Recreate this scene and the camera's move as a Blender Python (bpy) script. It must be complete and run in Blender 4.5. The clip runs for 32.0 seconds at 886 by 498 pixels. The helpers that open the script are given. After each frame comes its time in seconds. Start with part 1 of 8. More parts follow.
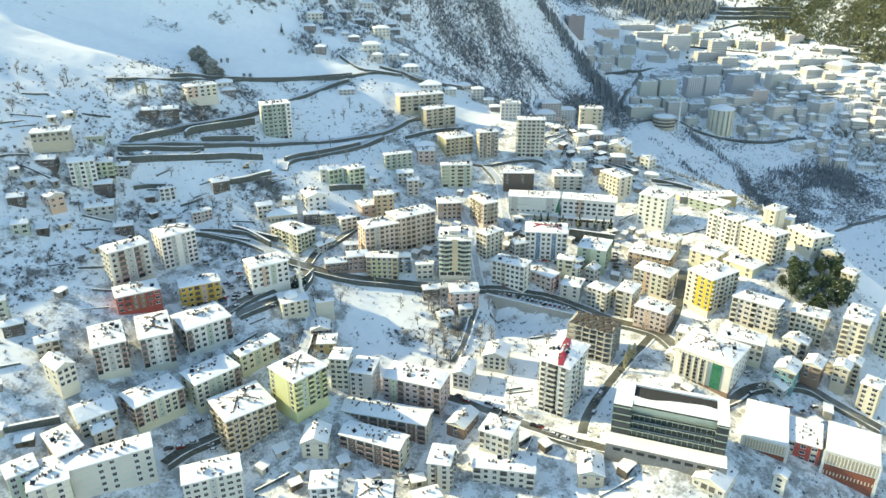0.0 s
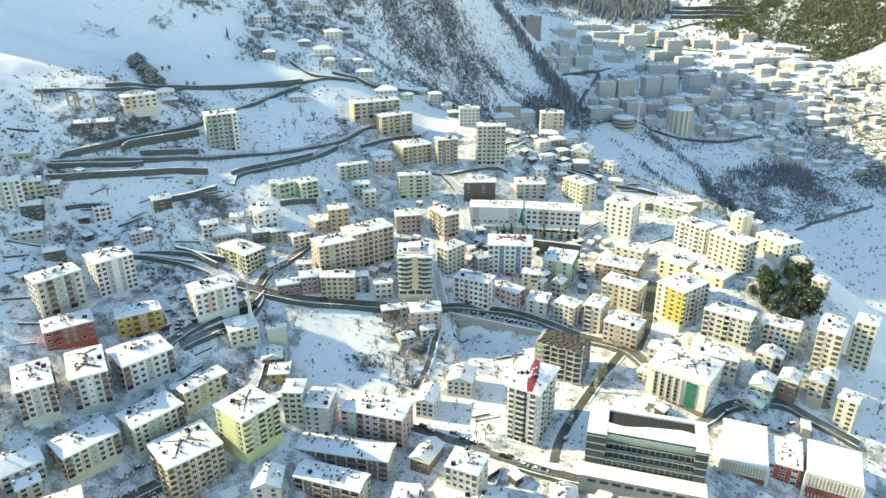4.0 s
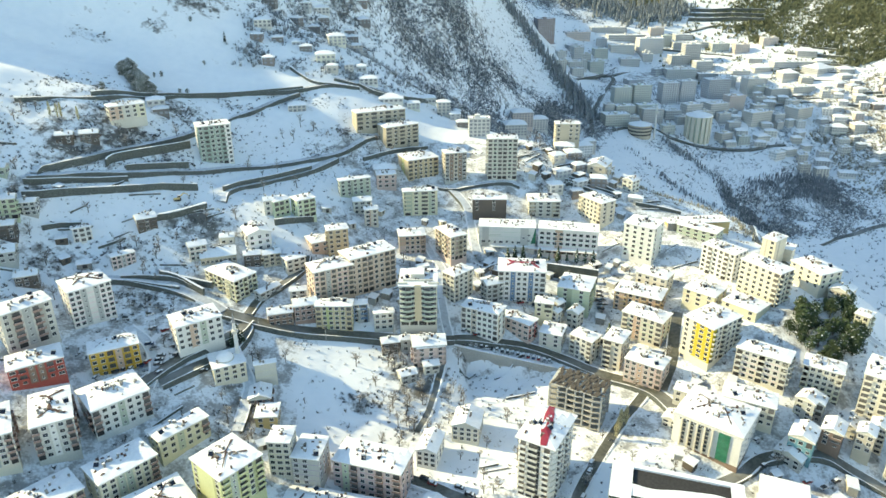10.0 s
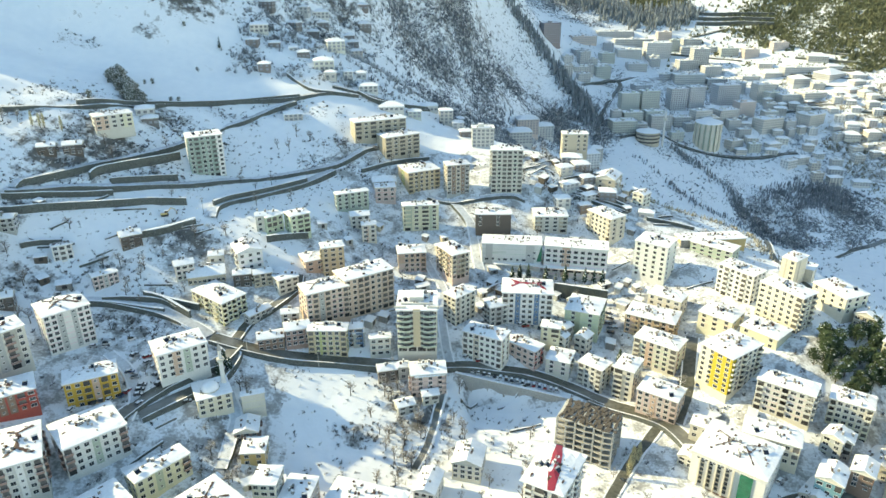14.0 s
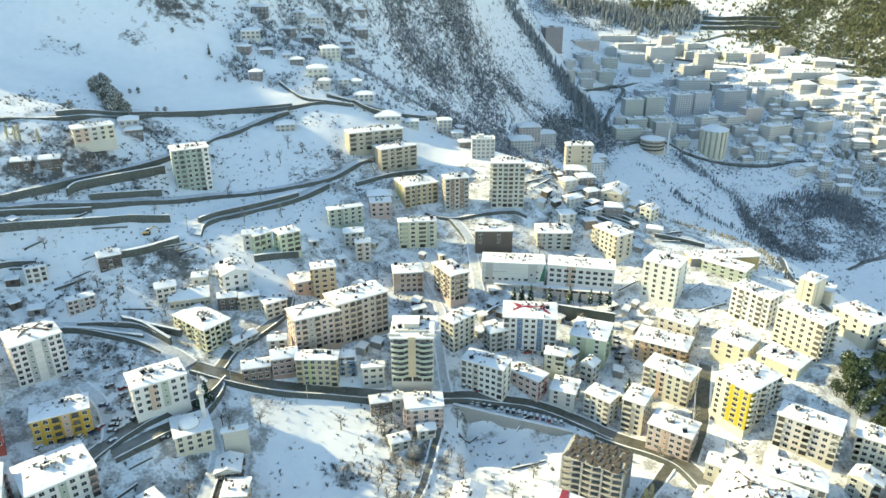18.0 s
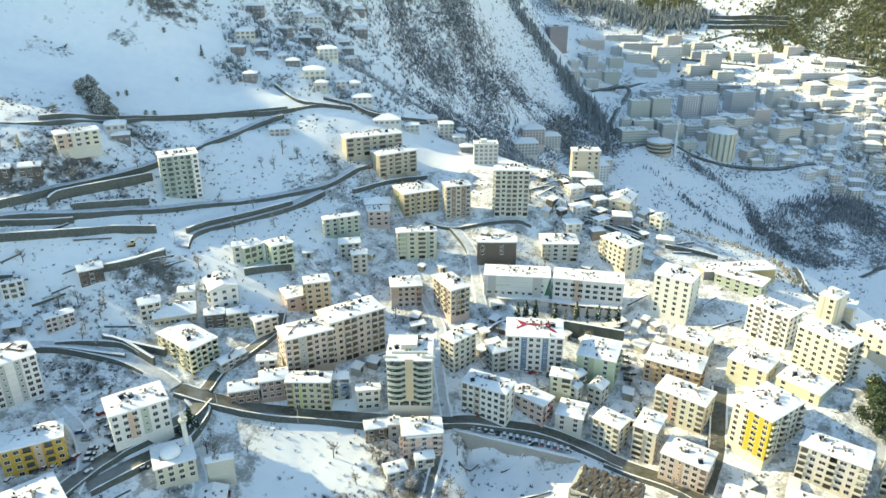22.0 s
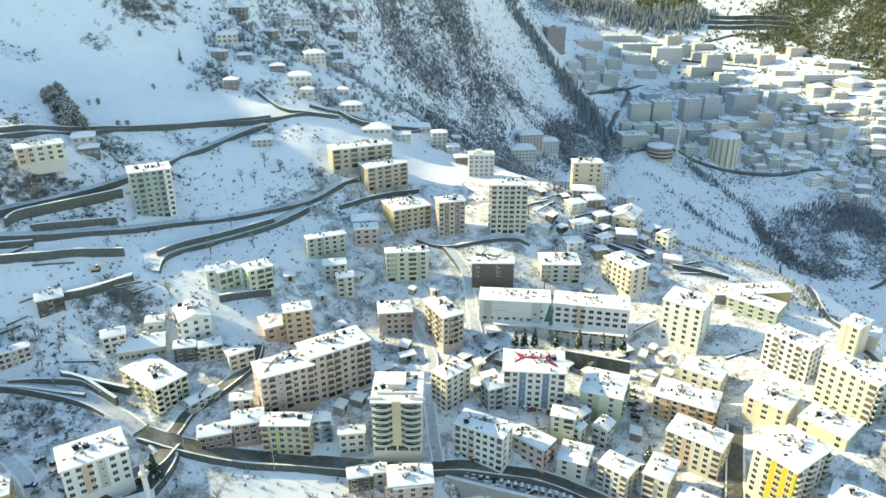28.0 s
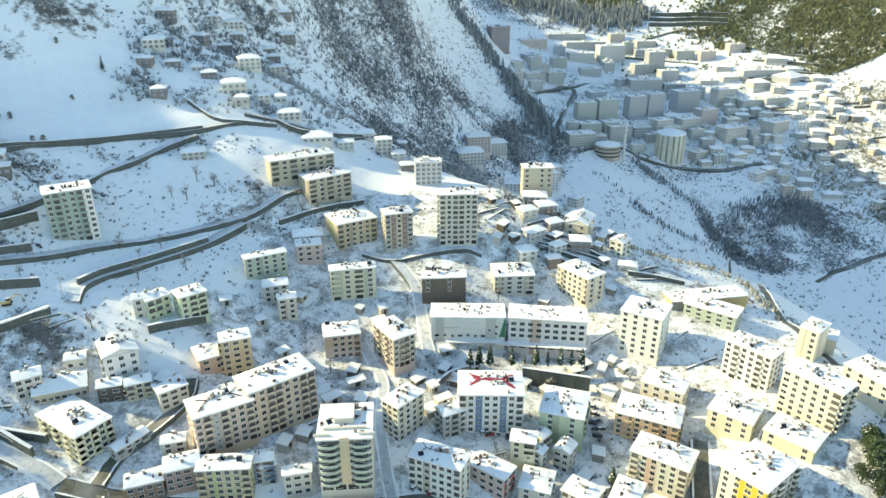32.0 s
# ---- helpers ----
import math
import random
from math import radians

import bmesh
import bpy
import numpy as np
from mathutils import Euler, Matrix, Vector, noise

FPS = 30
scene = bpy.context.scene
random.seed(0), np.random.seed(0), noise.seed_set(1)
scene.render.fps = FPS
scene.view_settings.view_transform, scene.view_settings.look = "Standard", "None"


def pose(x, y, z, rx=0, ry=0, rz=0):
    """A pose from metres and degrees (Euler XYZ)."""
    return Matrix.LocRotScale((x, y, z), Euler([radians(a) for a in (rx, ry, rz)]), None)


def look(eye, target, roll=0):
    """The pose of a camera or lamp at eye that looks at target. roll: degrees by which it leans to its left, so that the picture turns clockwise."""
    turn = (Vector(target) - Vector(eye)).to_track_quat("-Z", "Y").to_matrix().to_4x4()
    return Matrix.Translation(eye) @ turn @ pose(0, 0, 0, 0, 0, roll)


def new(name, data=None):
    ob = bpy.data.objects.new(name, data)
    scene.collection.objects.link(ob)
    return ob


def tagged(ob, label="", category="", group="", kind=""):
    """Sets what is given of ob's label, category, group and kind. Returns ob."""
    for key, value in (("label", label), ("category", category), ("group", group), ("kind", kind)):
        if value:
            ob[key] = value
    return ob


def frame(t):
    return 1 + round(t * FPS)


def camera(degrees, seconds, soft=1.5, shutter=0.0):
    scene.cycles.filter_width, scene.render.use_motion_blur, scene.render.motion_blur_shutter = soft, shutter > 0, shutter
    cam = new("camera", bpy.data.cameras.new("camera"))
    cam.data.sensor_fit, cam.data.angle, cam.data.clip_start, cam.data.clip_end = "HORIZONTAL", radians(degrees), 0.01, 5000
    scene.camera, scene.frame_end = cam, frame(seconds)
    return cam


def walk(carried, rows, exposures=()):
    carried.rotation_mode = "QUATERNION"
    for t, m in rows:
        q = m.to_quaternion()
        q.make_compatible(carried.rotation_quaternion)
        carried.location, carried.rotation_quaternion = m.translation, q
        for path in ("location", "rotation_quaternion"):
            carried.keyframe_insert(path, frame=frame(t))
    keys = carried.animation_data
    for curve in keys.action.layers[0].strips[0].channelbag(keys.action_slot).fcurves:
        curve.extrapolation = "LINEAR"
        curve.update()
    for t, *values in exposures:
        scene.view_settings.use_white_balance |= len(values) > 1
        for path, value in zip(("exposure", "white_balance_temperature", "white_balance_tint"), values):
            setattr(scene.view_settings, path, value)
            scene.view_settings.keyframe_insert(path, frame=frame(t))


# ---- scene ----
cam = camera(64.87, 32.0)
PATH = [
    (0.0, -0.00, -0.00, 150.00, 66.171, 0.185, -0.082),
    (0.5, 0.06, 3.26, 150.01, 66.155, 0.178, -0.002),
    (1.0, 0.43, 6.07, 150.09, 66.160, 0.149, -0.392),
    (1.5, 0.61, 9.08, 150.07, 66.143, 0.162, -0.870),
    (2.0, 0.78, 11.92, 149.92, 66.177, 0.238, -1.751),
    (2.5, 0.94, 14.87, 149.90, 66.165, 0.268, -2.673),
    (3.0, 1.16, 17.85, 149.82, 66.169, 0.282, -3.513),
    (3.5, 1.45, 20.83, 149.93, 66.150, 0.247, -3.529),
    (5.5, 2.77, 32.58, 149.86, 66.160, 0.182, -3.376),
    (6.0, 3.08, 35.49, 149.77, 66.165, 0.180, -3.159),
    (6.5, 3.58, 38.35, 149.67, 66.152, 0.194, -3.074),
    (7.0, 3.83, 41.25, 149.86, 66.133, 0.169, -3.010),
    (7.5, 4.17, 44.13, 149.84, 66.115, 0.181, -2.940),
    (8.0, 4.52, 46.98, 149.69, 66.119, 0.191, -2.875),
    (8.5, 4.91, 49.92, 149.76, 66.106, 0.191, -2.797),
    (9.0, 5.21, 53.22, 149.61, 66.119, 0.178, -2.727),
    (9.5, 5.53, 56.12, 149.65, 66.113, 0.158, -2.667),
    (10.0, 5.91, 59.19, 149.58, 66.149, 0.153, -2.602),
    (10.5, 6.21, 62.26, 149.61, 66.169, 0.116, -2.539),
    (11.0, 6.50, 65.14, 149.62, 66.181, 0.111, -2.489),
    (11.5, 6.85, 67.96, 149.54, 66.203, 0.081, -2.435),
    (12.0, 7.26, 70.78, 149.53, 66.230, 0.090, -2.381),
    (12.5, 7.51, 73.66, 149.54, 66.264, 0.092, -2.346),
    (13.0, 7.80, 76.50, 149.58, 66.269, 0.086, -2.303),
    (13.5, 8.22, 79.42, 149.50, 66.308, 0.090, -2.255),
    (14.0, 8.56, 82.25, 149.53, 66.322, 0.086, -2.218),
    (14.5, 8.85, 85.16, 149.51, 66.338, 0.088, -2.201),
    (16.5, 10.17, 96.47, 149.45, 66.431, 0.114, -2.092),
    (17.0, 10.59, 99.41, 149.57, 66.435, 0.114, -2.128),
    (17.5, 10.84, 102.41, 149.52, 66.442, 0.118, -2.160),
    (18.0, 11.10, 105.22, 149.65, 66.533, 0.092, -2.153),
    (18.5, 11.38, 107.79, 149.55, 66.531, 0.102, -2.129),
    (19.0, 11.63, 110.47, 149.42, 66.495, 0.095, -2.095),
    (19.5, 11.88, 112.97, 149.43, 66.457, 0.065, -2.050),
    (20.0, 12.09, 115.58, 149.32, 66.431, 0.063, -2.018),
    (20.5, 12.38, 118.11, 149.16, 66.409, 0.047, -1.965),
    (21.0, 12.60, 120.59, 149.16, 66.389, 0.055, -1.931),
    (21.5, 12.92, 123.05, 149.08, 66.386, 0.052, -1.913),
    (22.0, 13.13, 125.40, 149.17, 66.376, 0.041, -1.891),
    (22.5, 13.42, 127.71, 149.48, 66.347, 0.028, -1.863),
    (23.0, 13.60, 130.19, 149.52, 66.348, 0.025, -1.863),
    (23.5, 13.75, 132.61, 149.62, 66.324, -0.011, -1.835),
    (24.0, 14.02, 135.11, 149.60, 66.327, -0.012, -1.805),
    (24.5, 14.27, 137.49, 149.70, 66.303, -0.014, -1.779),
    (25.0, 14.54, 139.98, 149.70, 66.305, -0.018, -1.765),
    (25.5, 14.85, 142.35, 149.76, 66.302, -0.025, -1.746),
    (27.5, 16.11, 152.12, 149.74, 66.251, -0.022, -1.835),
    (28.0, 16.26, 154.69, 149.73, 66.220, -0.035, -2.190),
    (28.5, 16.54, 157.21, 149.84, 66.188, -0.050, -2.533),
    (29.0, 16.65, 159.78, 149.90, 66.167, -0.074, -2.848),
    (29.5, 16.79, 162.24, 149.96, 66.142, -0.111, -3.177),
    (30.0, 17.16, 164.82, 150.14, 66.106, -0.122, -3.441),
    (30.5, 17.42, 167.23, 149.93, 66.107, -0.067, -4.239),
    (31.0, 18.04, 169.36, 149.90, 66.105, 0.028, -5.066),
    (31.5, 18.58, 171.84, 149.63, 66.120, 0.079, -5.976),
    (32.0, 19.10, 174.34, 149.35, 66.140, 0.140, -6.624),
]
walk(cam, [(t, pose(*p)) for t, *p in PATH], [(0, 1.2, 7480, -6), (32, 1.2, 7480, -6)])

# ---------------------------------------------------------------- world and sun
SUN_AZ = math.atan2(-0.955, 0.295)          # the sun stands to the west-north-west, low over the valley's shoulder
SUN_EL = radians(27.5)
world = bpy.data.worlds.new("world")
scene.world = world
world.use_nodes = True
sky = world.node_tree.nodes.new("ShaderNodeTexSky")
sky.sky_type, sky.sun_disc = "NISHITA", False
sky.sun_elevation, sky.sun_rotation = SUN_EL, SUN_AZ
sky.altitude, sky.air_density, sky.dust_density, sky.ozone_density = 700, 1.0, 0.6, 1.6
world.node_tree.links.new(sky.outputs[0], world.node_tree.nodes["Background"].inputs[0])
world.node_tree.nodes["Background"].inputs[1].default_value = 0.15
sun = new("sun", bpy.data.lights.new("sun", "SUN"))
sun.data.energy, sun.data.angle, sun.data.color = 3.3, radians(0.6), (1.0, 0.84, 0.58)
to_sun = Vector((math.sin(SUN_AZ) * math.cos(SUN_EL), math.cos(SUN_AZ) * math.cos(SUN_EL), math.sin(SUN_EL)))
sun.matrix_world = look(to_sun * 900, (0, 0, 0))

# ---------------------------------------------------------------- materials
def material(name, base, rough=0.7, metal=0.0, spread=0.12, grain=4.0, stain=0.25, bump=0.15, tint=None, per_object=0.0):
    """A painted or raw surface: grain, large stains and a fine relief at real size."""
    m = bpy.data.materials.new(name)
    m.use_nodes = True
    n, l = m.node_tree.nodes, m.node_tree.links
    b = n["Principled BSDF"]
    b.inputs["Roughness"].default_value, b.inputs["Metallic"].default_value = rough, metal
    tc = n.new("ShaderNodeTexCoord")
    fine, big = n.new("ShaderNodeTexNoise"), n.new("ShaderNodeTexNoise")
    fine.inputs["Scale"].default_value, fine.inputs["Detail"].default_value = grain, 6
    big.inputs["Scale"].default_value, big.inputs["Detail"].default_value = grain * 0.07, 4
    for t in (fine, big):
        l.new(tc.outputs["Object"], t.inputs["Vector"])
    ramp = n.new("ShaderNodeValToRGB")
    lo = [c * (1 - spread) for c in base]
    hi = [min(1, c * (1 + spread)) for c in base]
    ramp.color_ramp.elements[0].position, ramp.color_ramp.elements[0].color = 0.3, (*lo, 1)
    ramp.color_ramp.elements[1].position, ramp.color_ramp.elements[1].color = 0.7, (*hi, 1)
    l.new(fine.outputs["Fac"], ramp.inputs[0])
    mix = n.new("ShaderNodeMix")
    mix.data_type = "RGBA"
    other = tint or [c * 0.72 for c in base]
    mix.inputs["B"].default_value = (*other, 1)
    r2 = n.new("ShaderNodeMapRange")
    r2.inputs["From Min"].default_value, r2.inputs["From Max"].default_value = 0.48, 0.72
    r2.inputs["To Max"].default_value = stain
    l.new(big.outputs["Fac"], r2.inputs["Value"])
    l.new(r2.outputs[0], mix.inputs["Factor"])
    l.new(ramp.outputs[0], mix.inputs["A"])
    out = mix.outputs["Result"]
    if per_object:
        info, hsv, mr = n.new("ShaderNodeObjectInfo"), n.new("ShaderNodeHueSaturation"), n.new("ShaderNodeMapRange")
        mr.inputs["To Min"].default_value, mr.inputs["To Max"].default_value = 1 - per_object, 1 + per_object
        l.new(info.outputs["Random"], mr.inputs["Value"])
        l.new(mr.outputs[0], hsv.inputs["Value"])
        l.new(out, hsv.inputs["Color"])
        out = hsv.outputs["Color"]
    l.new(out, b.inputs["Base Color"])
    if bump:
        bp = n.new("ShaderNodeBump")
        bp.inputs["Strength"].default_value, bp.inputs["Distance"].default_value = bump, 0.05
        l.new(fine.outputs["Fac"], bp.inputs["Height"])
        l.new(bp.outputs[0], b.inputs["Normal"])
    return m


def ground_material():
    """Snow over rough grass and scrub: snow thins out in patches and on steep banks."""
    m = bpy.data.materials.new("snowy_ground")
    m.use_nodes = True
    n, l = m.node_tree.nodes, m.node_tree.links
    b = n["Principled BSDF"]
    b.inputs["Roughness"].default_value = 0.75
    tc, geo = n.new("ShaderNodeTexCoord"), n.new("ShaderNodeNewGeometry")
    def tex(scale, detail):
        t = n.new("ShaderNodeTexNoise")
        t.inputs["Scale"].default_value, t.inputs["Detail"].default_value = scale, detail
        l.new(tc.outputs["Object"], t.inputs["Vector"])
        return t
    patch, mid, grit = tex(0.02, 6), tex(0.16, 6), tex(0.9, 5)
    sep = n.new("ShaderNodeSeparateXYZ")
    l.new(geo.outputs["True Normal"], sep.inputs[0])
    def math_node(op, a, b2):
        k = n.new("ShaderNodeMath")
        k.operation = op
        for i, v in enumerate((a, b2)):
            if isinstance(v, (int, float)):
                k.inputs[i].default_value = v
            else:
                l.new(v, k.inputs[i])
        return k.outputs[0]
    steep = math_node("MULTIPLY", math_node("SUBTRACT", 1.0, sep.outputs["Z"]), 0.45)
    bare = math_node("ADD", math_node("ADD", math_node("MULTIPLY", mid.outputs["Fac"], 0.85), math_node("MULTIPLY", patch.outputs["Fac"], 0.75)),
                     math_node("ADD", steep, math_node("MULTIPLY", grit.outputs["Fac"], 0.3)))
    att = n.new("ShaderNodeAttribute")
    att.attribute_name = "scrub"
    town = n.new("ShaderNodeAttribute")
    town.attribute_name = "trodden"
    bare = math_node("ADD", bare, att.outputs["Fac"])
    mr = n.new("ShaderNodeMapRange")
    mr.inputs["From Min"].default_value, mr.inputs["From Max"].default_value = 1.22, 1.42
    l.new(bare, mr.inputs["Value"])
    scrub = n.new("ShaderNodeValToRGB")
    scrub.color_ramp.elements[0].color, scrub.color_ramp.elements[1].color = (0.055, 0.055, 0.052, 1), (0.22, 0.21, 0.19, 1)
    l.new(grit.outputs["Fac"], scrub.inputs[0])
    snow = n.new("ShaderNodeValToRGB")
    snow.color_ramp.elements[0].color, snow.color_ramp.elements[1].color = (0.74, 0.77, 0.81, 1), (0.88, 0.89, 0.9, 1)
    l.new(mid.outputs["Fac"], snow.inputs[0])
    mix = n.new("ShaderNodeMix")
    mix.data_type = "RGBA"
    l.new(mr.outputs[0], mix.inputs["Factor"])
    l.new(snow.outputs[0], mix.inputs["A"])
    l.new(scrub.outputs[0], mix.inputs["B"])
    slush = n.new("ShaderNodeValToRGB")
    slush.color_ramp.elements[0].color, slush.color_ramp.elements[1].color = (0.06, 0.058, 0.05, 1), (0.36, 0.36, 0.35, 1)
    l.new(grit.outputs["Fac"], slush.inputs[0])
    yards = tex(0.13, 8)
    yards.inputs["Distortion"].default_value = 0.7
    mr3 = n.new("ShaderNodeMapRange")
    mr3.inputs["From Min"].default_value, mr3.inputs["From Max"].default_value = 1.08, 1.2
    mr3.inputs["To Max"].default_value = 0.82
    l.new(math_node("ADD", math_node("ADD", town.outputs["Fac"], math_node("MULTIPLY", yards.outputs["Fac"], 0.5)), math_node("ADD", math_node("MULTIPLY", mid.outputs["Fac"], 0.25), math_node("MULTIPLY", grit.outputs["Fac"], 0.3))), mr3.inputs["Value"])
    mix2 = n.new("ShaderNodeMix")
    mix2.data_type = "RGBA"
    l.new(mr3.outputs[0], mix2.inputs["Factor"])
    l.new(mix.outputs["Result"], mix2.inputs["A"])
    l.new(slush.outputs[0], mix2.inputs["B"])
    l.new(mix2.outputs["Result"], b.inputs["Base Color"])
    bp = n.new("ShaderNodeBump")
    bp.inputs["Strength"].default_value, bp.inputs["Distance"].default_value = 0.5, 0.6
    l.new(mid.outputs["Fac"], bp.inputs["Height"])
    l.new(bp.outputs[0], b.inputs["Normal"])
    return m


M_GROUND = ground_material()
M_SNOW = material("roof_snow", (0.84, 0.85, 0.87), 0.7, spread=0.06, grain=0.8, stain=0.5, bump=0.6, tint=(0.66, 0.69, 0.74))
M_GLASS = material("window_glass", (0.05, 0.055, 0.06), 0.15, spread=0.3, grain=0.6, stain=0.3, bump=0, per_object=0.5)
M_FRAME = material("window_frame", (0.75, 0.74, 0.72), 0.5, grain=3, bump=0)
M_TILE = material("roof_tile", (0.085, 0.05, 0.042), 0.8, spread=0.3, grain=2.5, stain=0.5, bump=0.6)
M_RED = material("red_sheet_roof", (0.30, 0.03, 0.055), 0.5, spread=0.15, grain=1.5, stain=0.3)
M_DARK = material("dark_opening", (0.035, 0.033, 0.032), 0.8, spread=0.3, grain=1.0)
M_ASPHALT = material("wet_asphalt", (0.105, 0.105, 0.085), 0.6, spread=0.35, grain=0.6, stain=0.6, bump=0.2, tint=(0.42, 0.43, 0.44))
M_CONCRETE = material("raw_concrete", (0.26, 0.25, 0.23), 0.85, spread=0.2, grain=1.2, stain=0.6, bump=0.3)
M_PALEWALL = material("pale_concrete", (0.40, 0.39, 0.36), 0.85, spread=0.15, grain=1.2, stain=0.5, bump=0.2)
M_SNOWROAD = material("packed_snow_road", (0.62, 0.65, 0.69), 0.7, spread=0.16, grain=0.5, stain=0.7, bump=0.25, tint=(0.30, 0.31, 0.32))
M_STONE = material("stone_wall", (0.105, 0.115, 0.105), 0.9, spread=0.45, grain=1.6, stain=0.6, bump=0.8)
M_BARK = material("bark", (0.10, 0.085, 0.07), 0.9, spread=0.4, grain=3, bump=0.4)
M_TWIG = material("frosted_twigs", (0.30, 0.27, 0.24), 0.9, spread=0.5, grain=0.8, stain=0.5, bump=0, tint=(0.5, 0.5, 0.5))
# recess shade held in a dark colour; far window bands share it
M_RECESS = material("recess_shade_tone", (0.125, 0.118, 0.11), 0.7, spread=0.3, grain=0.7, stain=0.4, bump=0, per_object=0.4)
M_BRUSH = material("bare_brushwood", (0.14, 0.145, 0.15), 0.95, spread=0.45, grain=0.25, stain=0.5, bump=0, tint=(0.3, 0.29, 0.28))
# frosted far growth; its pale blue-grey also holds the distance haze
M_FARWOOD = material("hazed_frosted_wood", (0.26, 0.28, 0.30), 0.95, spread=0.4, grain=0.1, stain=0.6, bump=0, tint=(0.5, 0.52, 0.54))
M_SPRUCE = material("hazed_spruce", (0.20, 0.225, 0.235), 0.9, spread=0.4, grain=0.12, stain=0.4, bump=0, tint=(0.2, 0.22, 0.22))
# far window glass, lightened by the distance haze put into its colour
M_HAZEGLASS = material("hazed_far_glazing", (0.24, 0.25, 0.27), 0.4, spread=0.3, grain=0.3, stain=0.5, bump=0, per_object=0.3)
# spur wood, blued in its colour for the hazy distance
M_SPURWOOD = material("hazed_spur_wood", (0.17, 0.19, 0.215), 0.95, spread=0.4, grain=0.1, stain=0.5, bump=0, tint=(0.42, 0.44, 0.47))
M_HEDGE = material("dry_hedge", (0.27, 0.245, 0.17), 0.95, spread=0.4, grain=0.4, stain=0.5, bump=0, tint=(0.5, 0.48, 0.42))
M_FROSTED = material("frosted_needles", (0.15, 0.16, 0.13), 0.9, spread=0.5, grain=1.2, bump=0, per_object=0.2)
M_OLIVE = material("sunlit_pine_needles", (0.05, 0.075, 0.032), 0.85, spread=0.45, grain=1.4, bump=0, per_object=0.25)
M_FARPINE = material("distant_pines", (0.15, 0.16, 0.09), 0.9, spread=0.4, grain=0.1, stain=0.4, bump=0)
M_STRAW = material("poplar_twigs", (0.52, 0.48, 0.31), 0.9, spread=0.3, grain=1.0, bump=0)
M_FROST = material("hoar_frost", (0.66, 0.66, 0.65), 0.9, spread=0.15, grain=1.0, bump=0)
M_NEEDLE = material("conifer_needles", (0.035, 0.055, 0.03), 0.85, spread=0.4, grain=1.6, bump=0.3, per_object=0.3)
M_METAL = material("grey_metal", (0.35, 0.36, 0.37), 0.45, metal=0.6, grain=2, bump=0)
M_PANEL = material("solar_panel", (0.02, 0.025, 0.04), 0.2, grain=2, bump=0)
M_TANK = material("water_tank", (0.6, 0.6, 0.6), 0.4, metal=0.3, grain=2, bump=0)
M_BRICK = material("red_brick_cladding", (0.24, 0.085, 0.05), 0.85, spread=0.25, grain=3, stain=0.4, bump=0.4)
M_CURTAIN = material("tinted_curtain_glass", (0.045, 0.065, 0.06), 0.12, metal=0.2, spread=0.3, grain=0.4, stain=0.5, bump=0)
M_GREENGLASS = material("green_glass", (0.04, 0.17, 0.10), 0.15, spread=0.2, grain=0.6, bump=0)
M_WOOD = material("weathered_boards", (0.105, 0.088, 0.07), 0.85, spread=0.3, grain=3, stain=0.5, bump=0.4)

PAINTS = {}
def paint(rgb):
    if rgb not in PAINTS:
        PAINTS[rgb] = material("wall_paint", rgb, 0.8, spread=0.07, grain=1.8, stain=0.4, bump=0.12)
    return PAINTS[rgb]


WHITE, OFFWHITE, CREAM, PALE_GREEN = (0.72, 0.705, 0.66), (0.59, 0.57, 0.50), (0.66, 0.615, 0.50), (0.53, 0.585, 0.42)
YELLOW, LEMON, OCHRE, ORANGE = (0.52, 0.41, 0.045), (0.63, 0.605, 0.45), (0.54, 0.42, 0.20), (0.62, 0.46, 0.28)
PINK, SALMON, RED, GREY = (0.58, 0.46, 0.41), (0.56, 0.41, 0.31), (0.38, 0.09, 0.07), (0.43, 0.435, 0.41)
BEIGE, TAN, BLUE, TEAL, GREYGREEN = (0.50, 0.445, 0.345), (0.54, 0.455, 0.305), (0.14, 0.22, 0.34), (0.17, 0.33, 0.36), (0.43, 0.475, 0.38)
LIME = (0.56, 0.58, 0.32)
RUST = (0.36, 0.25, 0.21)
SAGE = (0.33, 0.40, 0.34)
AMBER, DARKRED, BLUEGREY, DARKWOOD, PEACH, BROWN, OLIVE = (0.56, 0.36, 0.06), (0.28, 0.19, 0.19), (0.38, 0.41, 0.44), (0.12, 0.10, 0.085), (0.60, 0.49, 0.385), (0.24, 0.17, 0.13), (0.46, 0.47, 0.22)

# ---------------------------------------------------------------- mesh helpers
def mesh_from(name, verts, faces, mats, index=None, smooth=False):
    me = bpy.data.meshes.new(name)
    me.from_pydata([tuple(v) for v in verts], [], faces)
    for m in mats:
        me.materials.append(m)
    if index is not None:
        me.polygons.foreach_set("material_index", index)
    if smooth:
        me.polygons.foreach_set("use_smooth", [True] * len(me.polygons))
    me.update()
    return me


